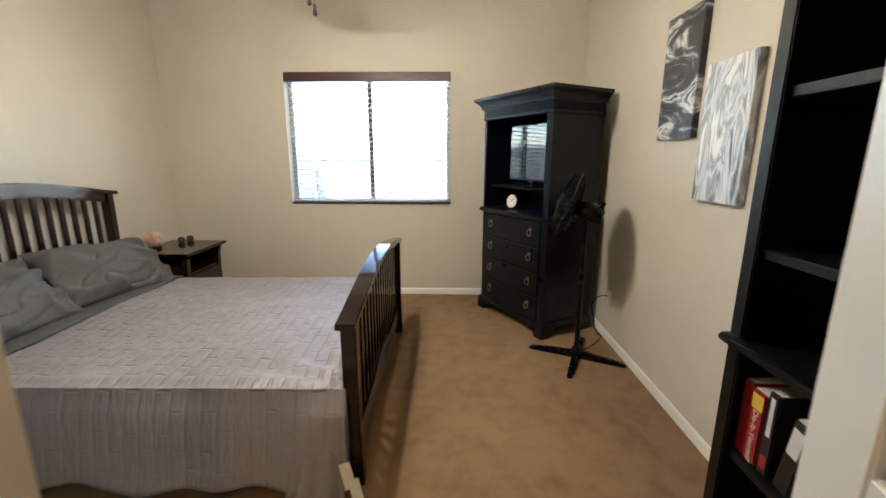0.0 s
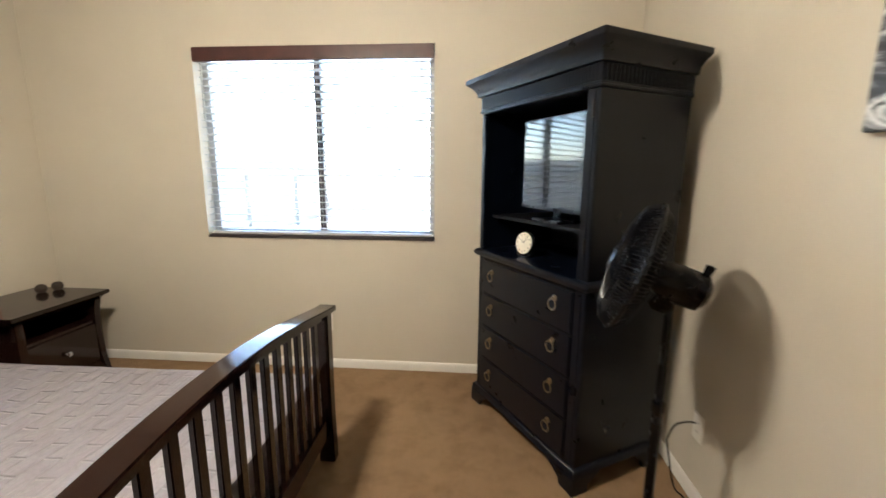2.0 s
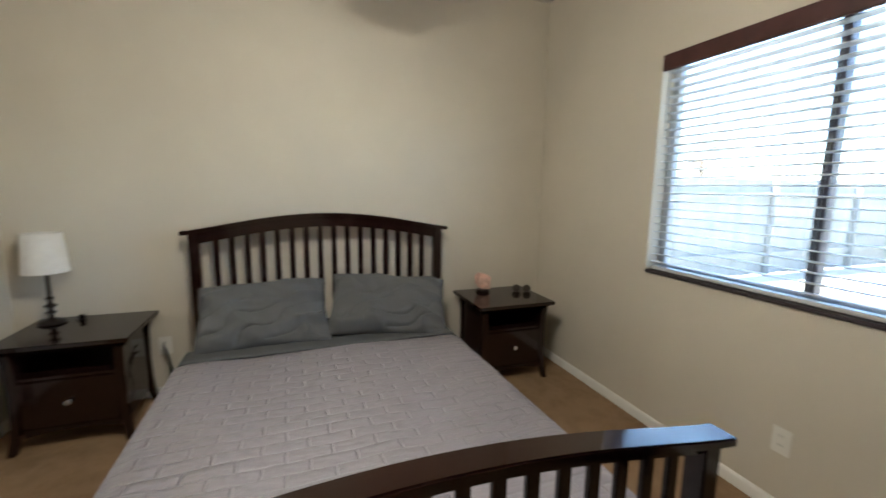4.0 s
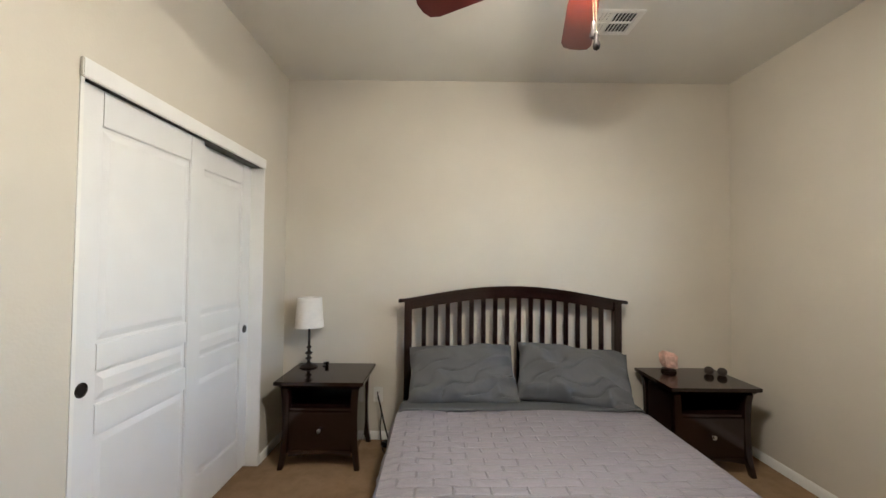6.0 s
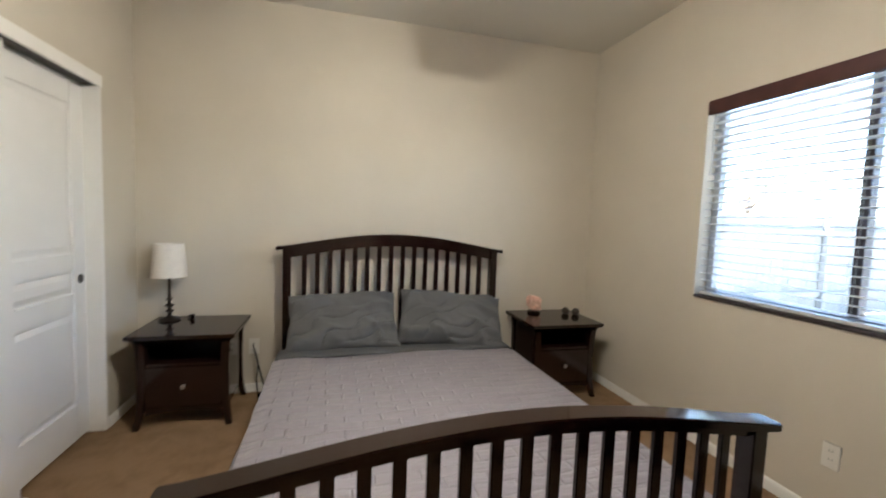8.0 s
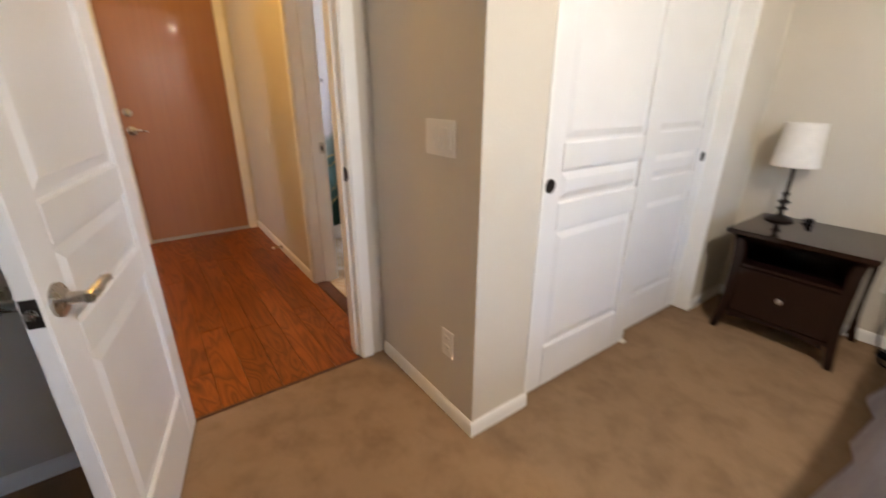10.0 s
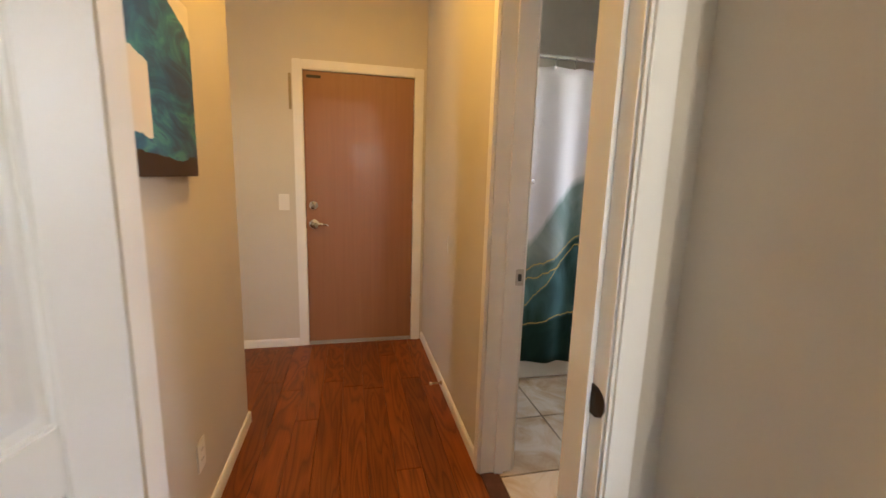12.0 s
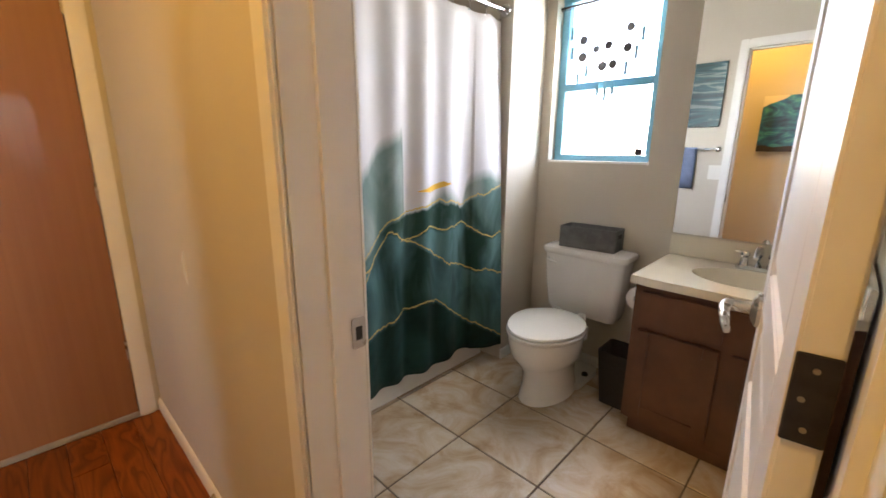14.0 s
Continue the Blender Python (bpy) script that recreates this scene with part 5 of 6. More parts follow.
# plinth with bracket feet
slab_loft([(0.018, 0.075), (0.018, 0.10), (0.008, 0.112), (0.0, 0.115)], "plinth", arm)
for x0, x1, sgn in ((-0.02, 0.15, 1), (AW + 0.02, AW - 0.15, -1)):
    bm = bmesh.new()
    out = [(x0, 0.0), (x0 + sgn * 0.085, 0.0), (x0 + sgn * 0.09, 0.03), (x0 + sgn * 0.13, 0.055), (x1, 0.078), (x0, 0.078)]
    prism(bm, out, "y", -0.02, 0.005)
    bevel(bm, 0.004)
    part("bracket_foot", bm, BLACKW, arm, smooth=True)
    for y0, s2 in ((-0.02, 1), (AD, -1)):
        bm = bmesh.new()
        out = [(y0, 0.0), (y0 + s2 * 0.085, 0.0), (y0 + s2 * 0.09, 0.03), (y0 + s2 * 0.15, 0.078), (y0, 0.078)]
        prism(bm, out, "x", *sorted((x0, x0 + sgn * 0.022)))
        part("side_foot", bm, BLACKW, arm)
for i in range(4):
    z0 = 0.118 + i * 0.1865
    dr = bx("drawer", (0.064, AW - 0.064, -0.008, 0.02, z0, z0 + 0.177), BLACKW, arm, 0.005)
    bx("drawer_lip", (0.058, AW - 0.058, -0.002, 0.018, z0 + 0.1775, z0 + 0.186), BLACKIN, arm, 0.001)
    for x in (0.145, AW - 0.165):
        bm = bmesh.new()
        lathe(bm, [(0.0005, -0.008), (0.014, -0.008), (0.012, -0.014), (0.006, -0.016), (0.006, -0.026), (0.0005, -0.028)], (x, 0, z0 + 0.123), 14, "y")
        tube(bm, [(x + 0.023 * math.sin(a), -0.022, z0 + 0.098 + 0.023 * math.cos(a)) for a in [radians(20 * q) for q in range(19)]], 0.0035, 6)
        part("ring_pull", bm, BRASS, dr, "antique brass ring pull", smooth=True)
for x in (0.022, AW - 0.034):
    for z in (1.04, 1.54):
        bx("door_hinge", (x, x + 0.012, -0.006, 0.002, z - 0.03, z + 0.03), DARKM, arm, 0.002)
tv = thing("television", arm.matrix_basis @ pose(0.212, 0.11, 1.094, 0, 0, -4.0), "small flat black television on the armoire shelf", "television")
bx("bezel", (0.0, 0.535, 0.0, 0.035, 0.05, 0.462), BPLAST, tv, 0.004)
bx("screen", (0.008, 0.527, -0.0015, 0.001, 0.066, 0.454), SCREEN, tv, 0, "glossy dark screen")
bx("stand", (0.14, 0.34, -0.03, 0.1, 0.0, 0.012), BPLAST, tv, 0.004)
bx("neck", (0.22, 0.26, 0.036, 0.06, 0.011, 0.2), BPLAST, tv, 0.003)
ck = thing("desk_clock", arm.matrix_basis @ pose(0.285, 0.075, 0.908, -10, 0, 8), "small round cream clock in a dark stand", "clock")
bx("stand", (-0.05, 0.05, 0.004, 0.03, 0.0, 0.022), BPLAST, ck, 0.004)
bm = bmesh.new()
lathe(bm, [(0.0005, 0.022), (0.056, 0.022), (0.06, 0.014), (0.06, 0.002), (0.055, -0.002), (0.0005, -0.002)], (0, 0, 0.064), 32, "y")
part("case", bm, BPLAST, ck, smooth=True)
bm = bmesh.new()
cyl(bm, (0, -0.0015, 0.064), 0.053, -0.003, 32, "y")
dial = part("dial", bm, DIAL, ck, "cream dial")
for i in range(12):
    a = radians(30 * i)
    mk = bx("hour_mark", (-0.0015, 0.0015, -0.0055, -0.0044, 0.038, 0.047), INK, dial, 0)
    mk.matrix_basis = pose(0, 0, 0.064, 0, 30 * i, 0)
for a, l in ((-48, 0.026), (35, 0.038)):
    hdn = bx("clock_pointer", (-0.0015, 0.0015, -0.0066, -0.0058, 0.0, l), INK, dial, 0)
    hdn.matrix_basis = pose(0, 0, 0.064, 0, a, 0)

# ---- standing fan ----
fan = thing("pedestal_fan", pose(1.449, 2.797, 0), "black pedestal fan with crossed feet and a round caged head", "fan")
for a in (-27, 63, 156, 247):
    bm = bmesh.new()
    loft(bm, [[(x, -w_, 0.0), (x, w_, 0.0), (x, w_ * 0.8, h_), (x, -w_ * 0.8, h_)] for x, w_, h_ in ((0.02, 0.024, 0.045), (0.2, 0.022, 0.034), (0.29, 0.02, 0.024), (0.315, 0.014, 0.014))])
    bevel(bm, 0.004)
    lg = part("leg", bm, BPLAST, fan, smooth=True)
    lg.matrix_basis = pose(0, 0, 0, 0, 0, a)
bm = bmesh.new()
lathe(bm, [(0.0005, 0.03), (0.036, 0.03), (0.034, 0.06), (0.02, 0.08), (0.016, 0.1), (0.016, 0.55), (0.02, 0.555), (0.02, 0.585), (0.012, 0.59), (0.012, 0.92), (0.0005, 0.921)], n=18)
part("pole", bm, BPLAST, fan, smooth=True)
head = thing("fan_head", pose(-0.033, 0.01, 1.0, 0, 0, 163) @ pose(0, 0, 0, 0, -19, 0), "", "")
head.parent = fan
bm = bmesh.new()
lathe(bm, [(0.0005, -0.135), (0.04, -0.135), (0.058, -0.12), (0.062, -0.065), (0.055, -0.005), (0.03, 0.05), (0.0005, 0.05)], n=20, axis="x")
part("motor_housing", bm, BPLAST, head, smooth=True)
bm = bmesh.new()
box(bm, -0.065, -0.005, -0.025, 0.025, -0.1, -0.02)
bevel(bm, 0.01)
part("tilt_neck", bm, BPLAST, head, smooth=True)
bm = bmesh.new()
lathe(bm, [(0.0005, 0.055), (0.012, 0.055), (0.014, 0.085), (0.0005, 0.088)], (-0.11, 0, 0.0), 10)
part("oscillation_knob", bm, BPLAST, head, smooth=True)
bx("speed_label", (-0.095, -0.055, -0.0, 0.012, 0.0595, 0.0625), PLATE, head, 0.001, "small white speed label")
FR = 0.205
for k_, x0, x1 in (("rear_grille", 0.025, 0.075), ("front_grille", 0.085, 0.145)):
    bm = bmesh.new()
    for i in range(96):
        a = 2 * math.pi * i / 96
        c_, s_ = math.cos(a), math.sin(a)
        r0, tip = 0.035, (x0 if k_ == "rear_grille" else x1)
        base_ = x1 if k_ == "rear_grille" else x0
        tube(bm, [(tip, r0 * c_, r0 * s_), (tip + (base_ - tip) * 0.12, FR * 0.6 * c_, FR * 0.6 * s_), (tip + (base_ - tip) * 0.45, FR * 0.9 * c_, FR * 0.9 * s_), (base_, FR * c_, FR * s_)], 0.0024, 4)
    for rr, xx in ((FR * 0.45, 0.07), (FR * 0.75, 0.22)):
        xr = tip + (base_ - tip) * xx
        tube(bm, [(xr, rr * math.cos(radians(10 * q)), rr * math.sin(radians(10 * q))) for q in range(37)], 0.0016, 5)
    part(k_, bm, BPLAST, head)
bm = bmesh.new()
tube(bm, [(0.08, FR * math.cos(radians(6 * q)), FR * math.sin(radians(6 * q))) for q in range(61)], 0.0085, 10)
part("rim", bm, BPLAST, head, smooth=True)
bm = bmesh.new()
lathe(bm, [(0.0005, 0.158), (0.03, 0.156), (0.042, 0.148), (0.042, 0.143), (0.0005, 0.143)], n=22, axis="x")
part("front_badge", bm, BPLAST, head, smooth=True)
for i in range(3):
    bm = bmesh.new()
    rows = []
    for r in (0.03, 0.08, 0.13, 0.18):
        wd = 0.7 + 2.6 * (r - 0.03) ** 0.6
        rows.append(ring(bm, [(0.092 + 0.022 * (q / 5 - 0.5), r * math.cos(wd * (q / 5 - 0.5) * 1.3), r * math.sin(wd * (q / 5 - 0.5) * 1.3)) for q in range(6)]))
    for a, b in zip(rows, rows[1:]):
        skin(bm, a, b, False)
    bl = part("blade", bm, BPLAST, head, smooth=True)
    bl.matrix_basis = pose(0, 0, 0, 120 * i + 20, 0, 0)
    bl.modifiers.new("thickness", "SOLIDIFY").thickness = 0.002
bm = bmesh.new()
cyl(bm, (0.05, 0, 0), 0.03, 0.06, 18, "x")
part("blade_hub", bm, BPLAST, head)
cable("fan_cable", [(1.745, 3.10, 0.33), (1.71, 3.10, 0.332), (1.66, 3.09, 0.32), (1.62, 3.06, 0.28)], 0.004, "short black plug cable at the outlet by the fan")
cable("fan_flex", [(1.62, 3.06, 0.28), (1.65, 3.03, 0.1), (1.69, 3.02, 0.05), (1.64, 2.97, 0.02), (1.55, 2.9, 0.01), (1.48, 2.84, 0.03)], 0.0035, "black fan flex lying loose over the carpet")


# ---- bookcase by the door ----
BKY0, BKY1, BKX, BKH = 0.62, 1.385, 1.448, 1.775
bk = thing("bookcase", pose(0, 0, 0), "tall black painted bookcase with mostly empty shelves", "bookcase")
for y0, y1 in ((BKY0, BKY0 + 0.028), (BKY1 - 0.028, BKY1)):
    bx("side_panel", (BKX + 0.004, 1.744, y0, y1, 0, 1.715), BOOKW, bk, 0.002)
for y0, y1 in ((BKY0, BKY0 + 0.05), (BKY1 - 0.05, BKY1)):
    bx("stile", (BKX - 0.012, BKX + 0.0035, y0, y1, 0, 0.776), BOOKW, bk, 0.004)
    bx("stile", (BKX - 0.012, BKX + 0.0035, y0, y1, 0.804, 1.715), BOOKW, bk, 0.004)
bx("back_panel", (1.734, 1.742, BKY0 + 0.028, BKY1 - 0.028, 0.05, 1.71), BOOKW, bk, 0)
bx("ledge", (BKX - 0.035, 1.733, BKY0 - 0.018, BKY1 + 0.018, 0.777, 0.803), BOOKW, bk, 0.007)
for z in (1.045, 1.465, 0.42, 0.21, 0.055):
    bx("shelf", (BKX + 0.008, 1.733, BKY0 + 0.029, BKY1 - 0.029, z, z + 0.027), BOOKW, bk, 0.003)
bm = bmesh.new()
loft(bm, [[(BKX - 0.012 - o, BKY0 - o, z), (1.744, BKY0 - o, z), (1.744, BKY1 + o, z), (BKX - 0.012 - o, BKY1 + o, z)] for o, z in ((0.0, 1.715), (0.008, 1.725), (0.02, 1.745), (0.03, 1.755), (0.03, BKH))])
bevel(bm, 0.004)
part("cap_moulding", bm, BOOKW, bk, smooth=True)


def book(y, th, depth, h, cover, label, lean=0, z=0.447, x=BKX + 0.025):
    b = thing("book", pose(x, y, z, lean, 0, 0), label, "book", "books on the lower shelf")
    bx("cover", (0.0, depth, 0.0, th, 0, h), cover, b, 0.004)
    bx("pages", (0.006, depth + 0.001, 0.003, th - 0.003, 0.004, h + 0.0015), PAGES, b, 0)
    return b


bky = BKY1 - 0.075
b1 = book(bky, 0.032, 0.20, 0.235, RED, "thick red hardback book with dark spine head")
b2 = book(bky - 0.055, 0.05, 0.2, 0.225, RED, "thick red do-it-yourself manual with white lettering")
bx("spine_band", (-0.001, 0.001, 0.004, 0.046, 0.17, 0.215), YELL, b2, 0)
letters("Do-It-Yourself", 0.028, PALE, b2, pose(-0.0012, 0.025, 0.085, 0, -90, 0) @ pose(0, 0, 0, 0, 0, 90) @ pose(0, 0, 0, 0, 0, 90))
b3 = book(bky - 0.10, 0.038, 0.19, 0.25, BLKBK, "black book with pale spine lettering")
bx("spine_bar", (-0.001, 0.001, 0.012, 0.026, 0.12, 0.235), PALE, b3, 0)
bx("spine_bar", (-0.001, 0.001, 0.008, 0.03, 0.02, 0.06), RED, b3, 0)
b4 = book(bky - 0.17, 0.05, 0.18, 0.22, BLKBK, "black-and-white picture book leaning on the shelf", 8)
bx("spine_bar", (-0.001, 0.001, 0.008, 0.042, 0.12, 0.2), PALE, b4, 0)
bm = bmesh.new()
for c_, r_2, sc in (((0, 0, 0.055), 0.055, (1, 1.3, 1)), ((0.02, 0.06, 0.05), 0.045, (1, 1.2, 0.9)), ((0.0, -0.07, 0.045), 0.042, (1, 1, 1))):
    q = bmesh.ops.create_icosphere(bm, subdivisions=3, radius=r_2)["verts"]
    for v in q:
        w_ = 1 + 0.25 * noise.noise(v.co * 22)
        v.co = Vector((v.co.x * sc[0] * w_ + c_[0], v.co.y * sc[1] * w_ + c_[1], max(v.co.z * sc[2] * w_ + c_[2], 0.0)))
solid("soft_toy", bm, TAG, "white fuzzy bundle lying on the lower shelf", "soft bundle", True, pose(1.53, 1.02, 0.447))
bm = bmesh.new()
bmesh.ops.create_icosphere(bm, subdivisions=3, radius=0.05)
for v in bm.verts:
    v.co = Vector((v.co.x, v.co.y * 1.2, max(v.co.z * (1 + 0.2 * noise.noise(v.co * 30)) + 0.04, 0.0)))
solid("folded_cloth", bm, TEALBK, "crumpled blue cloth on the lower shelf", "cloth", True, pose(1.60, 1.12, 0.447))
bkl = thing("stacked_book", pose(BKX + 0.01, 1.08, 0.237), "pale books stacked flat on the bottom shelf", "book")
bx("cover", (0, 0.2, -0.07, 0.09, 0, 0.035), PALE, bkl, 0.004)
bx("pages", (-0.001, 0.198, -0.066, 0.086, 0.005, 0.030), PAGES, bkl, 0)


# ---- canvases ----
def canvas(name, m, w, h, material, label):
    """In the y-z plane: origin at the lower corner, depth towards -x."""
    bm = bmesh.new()
    box(bm, -0.032, 0.0, 0.0, w, 0.0, h)
    bevel(bm, 0.003)
    ob = solid(name, bm, material, label, "wall art", True, m)
    return ob


canvas("wall_canvas", pose(WX1, 2.255, 1.408), 0.33, 0.60, CANV_DARK, "black canvas with white poured-paint waves")
canvas("wall_canvas", pose(WX1, 1.868, 1.128), 0.315, 0.585, CANV_PALE, "pale grey and white poured-paint canvas")
canvas("wall_canvas", pose(HX1, -0.955, 1.258), 0.42, 0.52, CANV_TEAL, "teal and blue poured-paint canvas in the hall")
canvas("wall_canvas", pose(BX1, -1.30, 1.45), 0.24, 0.49, CANV_SEA, "dark sea-green striped canvas in the bathroom")

# ---- ceiling fan and vent ----
cf = thing("ceiling_fan", pose(-0.05, 2.31, 0), "ceiling fan with cherry blades and three lit glass shades", "ceiling fan")
bm = bmesh.new()
lathe(bm, [(0.0005, CZ), (0.065, CZ), (0.065, CZ - 0.02), (0.03, CZ - 0.06), (0.012, CZ - 0.065), (0.012, 2.44), (0.0005, 2.43)], n=22)
part("downrod", bm, DARKM, cf, smooth=True)
bm = bmesh.new()
lathe(bm, [(0.0005, 2.45), (0.03, 2.45), (0.06, 2.42), (0.11, 2.39), (0.12, 2.34), (0.115, 2.30), (0.08, 2.275), (0.05, 2.27), (0.05, 2.245), (0.065, 2.24), (0.065, 2.22), (0.03, 2.205), (0.018, 2.17), (0.022, 2.155), (0.012, 2.135), (0.0005, 2.128)], n=28)
part("motor_housing", bm, DARKM, cf, "dark bronze motor and light fitter", smooth=True)
for i in range(5):
    a = 167 + 72 * i
    bm = bmesh.new()
    outline = [(0.19, -0.042), (0.19, 0.042), (0.3, 0.055), (0.56, 0.062), (0.595, 0.05), (0.607, 0.02), (0.607, -0.02), (0.595, -0.05), (0.56, -0.062), (0.3, -0.055)]
    prism(bm, outline, "z", -0.003, 0.003)
    bl = part("blade", bm, BLADE, cf, "cherry-stained blade")
    bl.matrix_basis = pose(0, 0, 2.275, 0, 0, a) @ pose(0, 0, 0, 11, 0, 0)
    bm = bmesh.new()
    tube(bm, [(0.10, 0, 0.02), (0.15, 0.02, 0.0), (0.2, 0.028, -0.006), (0.25, 0.0, -0.007)], [0.008, 0.007, 0.006, 0.006], 8)
    tube(bm, [(0.10, 0, 0.02), (0.15, -0.02, 0.0), (0.2, -0.028, -0.006), (0.25, 0.0, -0.007)], [0.008, 0.007, 0.006, 0.006], 8)
    ir = part("blade_iron", bm, DARKM, cf, "dark bronze blade iron", smooth=True)
    ir.matrix_basis = pose(0, 0, 2.28, 0, 0, a)
for i in range(3):
    a = 178 + 120 * i
    tilt = pose(0, 0, 2.265, 0, 0, a) @ pose(0.046, 0, 0.0, 0, -40, 0)
    bm = bmesh.new()
    lathe(bm, [(0.0005, 0.02), (0.02, 0.02), (0.022, -0.01), (0.018, -0.03), (0.0005, -0.031)], n=16)
    so = part("socket", bm, DARKM, cf, smooth=True)
    so.matrix_basis = tilt
    bm = bmesh.new()
    prof = [(0.019, -0.012), (0.024, -0.022), (0.030, -0.038), (0.031, -0.05), (0.035, -0.062), (0.04, -0.068)]
    r1 = [ring(bm, circle((0, 0, z), r, 28)) for r, z in prof]
    for q, w in zip(r1, r1[1:]):
        skin(bm, q, w)
    gs = part("glass_shade", bm, FROST, cf, "lit frosted glass shade", smooth=True)
    gs.matrix_basis = tilt
    gs.modifiers.new("thickness", "SOLIDIFY").thickness = 0.002
    at = cf.matrix_basis @ tilt @ Vector((0, 0, -0.052))
    point_lamp("bulb", at, FAN_WATTS, (1.0, 0.87, 0.66), 0.02)
for dx, z_end in ((0.012, 1.955), (-0.012, 2.0)):
    bm = bmesh.new()
    tube(bm, [(dx, 0, 2.14), (dx, 0.002, z_end + 0.05)], 0.0015, 6)
    part("pull_chain", bm, BRASS, cf)
    bm = bmesh.new()
    lathe(bm, [(0.0005, 0.0), (0.009, 0.006), (0.011, 0.016), (0.006, 0.03), (0.008, 0.04), (0.003, 0.055), (0.0005, 0.056)], (dx, 0.002, z_end), 12)
    part("chain_pull", bm, DARKM, cf, "dark bronze pull", smooth=True)
vt = thing("ceiling_vent", pose(-1.215, 2.85, CZ), "white square ceiling air vent with louvres", "air vent")
vt.scale = (0.84, 0.96, 1)
for d in ((-0.145, 0.145, -0.145, -0.115), (-0.145, 0.145, 0.115, 0.145), (-0.145, -0.115, -0.115, 0.115), (0.115, 0.145, -0.115, 0.115), (-0.008, 0.008, -0.115, 0.115), (-0.115, -0.008, -0.04, -0.024), (0.008, 0.115, -0.04, -0.024)):
    bx("frame", (*d, -0.012, -0.0005), VENTM, vt, 0.002)
# dark sheet that stands in for the shade of the duct behind the louvres
bx("duct_shade", (-0.114, 0.114, -0.114, 0.114, -0.0025, -0.0008), DARKSLOT, vt, 0)
for i in range(11):
    y = -0.105 + i * 0.021
    bm = bmesh.new()
    box(bm, -0.114, 0.114, -0.008, 0.008, -0.0007, 0.0007)
    ls = part("louvre", bm, VENTM, vt)
    ls.matrix_basis = pose(0, y, -0.0085, 30 if y > -0.03 else -30, 0, 0)

# ---- bathroom window ----
bw = thing("window_2", pose(BX0, 0, 0), "bathroom sash window with pale vinyl frame", "window")
bw["kind"] = "structure"
FX = -0.115
for d in ((FX, FX + 0.05, BWY0, BWY1, BWZ0, BWZ0 + 0.045), (FX, FX + 0.05, BWY0, BWY1, BWZ1 - 0.04, BWZ1), (FX, FX + 0.05, BWY0, BWY0 + 0.045, BWZ0 + 0.045, BWZ1 - 0.04), (FX, FX + 0.05, BWY1 - 0.045, BWY1, BWZ0 + 0.045, BWZ1 - 0.04), (FX - 0.005, FX + 0.055, BWY0 + 0.045, BWY1 - 0.045, 1.588, 1.628)):
    bx("window_frame", d, FRAMEW, bw, 0.003)
for z0, z1 in ((BWZ0 + 0.045, 1.588), (1.628, BWZ1 - 0.04)):
    p_ = bx("pane", (FX + 0.02, FX + 0.024, BWY0 + 0.045, BWY1 - 0.045, z0, z1), GLASS, bw, 0)
    p_.visible_shadow = False
bx("window_sill", (-0.064, 0.012, BWY0 + 0.001, BWY1 - 0.001, BWZ0, BWZ0 + 0.012), WHITE, bw, 0.004)
bx("sash_lock", (-0.06, -0.04, BWY1 - 0.09, BWY1 - 0.055, BWZ0 + 0.046, BWZ0 + 0.08), DARKM, bw, 0.004)

sc_ = thing("sun_catcher", pose(BX0 - 0.02, 0, -0.018), "hanging grey disc sun catcher across the bathroom window", "sun catcher")
bx("hanger_rod", (-0.004, 0.004, BWY0 + 0.01, BWY1 - 0.01, 2.03, 2.04), DARKM, sc_, 0.001)
rng = random.Random(5)
discs = ((-1.402, 1.855, 0.022), (-1.402, 1.77, 0.024), (-1.327, 1.80, 0.018), (-1.262, 1.81, 0.02), (-1.232, 1.715, 0.022), (-1.287, 1.712, 0.024), (-1.162, 1.785, 0.022), (-1.157, 1.88, 0.02))
for y, z, r in discs:
    bm = bmesh.new()
    cyl(bm, (-0.003, y, z), r, 0.004, 22, "x")
    part("disc", bm, CRATE, sc_)
for i, (y, z) in enumerate(((-1.422, 1.66), (-1.302, 1.60), (-1.262, 1.57), (-1.222, 1.60), (-1.162, 1.69), (-1.117, 1.76), (-1.372, 1.70), (-1.092, 1.84), (-1.462, 1.8), (-1.472, 1.9))):
    bx("glass_drop", (-0.003, 0.003, y - 0.009, y + 0.009, z - 0.035, z + 0.03), FRAMEW, sc_, 0.002)
    bm = bmesh.new()
    tube(bm, [(0, y, z + 0.03), (0, y, 2.03)], 0.0009, 5)
    part("string", bm, CORD, sc_)
for i in range(34):
    y = BWY0 + 0.02 + i * 0.016
    bm = bmesh.new()
    lathe(bm, [(0.0005, 0), (0.005, 0.005), (0.0005, 0.012)], (0, y, 2.018), 8)
    part("bead", bm, DARKM, sc_)

# ---- tub, rod and curtain ----
tub = thing("bathtub", pose(0, 0, 0), "white bathtub behind the shower curtain", "bathtub")
bm = bmesh.new()
o = rounded(-1.53, BX1, BY0, -1.75, 0.03)
i_ = rounded(-1.45, BX1 - 0.08, BY0 + 0.07, -1.83, 0.12)
rs = [ring(bm, [(x, y, z) for x, y in q]) for q, z in ((o, 0.0), (o, 0.37), (rounded(-1.525, BX1 - 0.005, BY0 + 0.005, -1.755, 0.03), 0.38), (i_, 0.38), (rounded(-1.39, BX1 - 0.16, BY0 + 0.13, -1.89, 0.12), 0.08))]
for a, b in zip(rs, rs[1:]):
    skin(bm, a, b)
bm.faces.new(rs[-1])
part("basin", bm, TUB, tub, smooth=True)
rod = thing("curtain_rod", pose(0, -1.66, 1.955), "chrome shower curtain rod between the walls", "curtain rod")
bm = bmesh.new()
cyl(bm, (-1.528, 0, 0), 0.0125, 1.446, 16, "x")
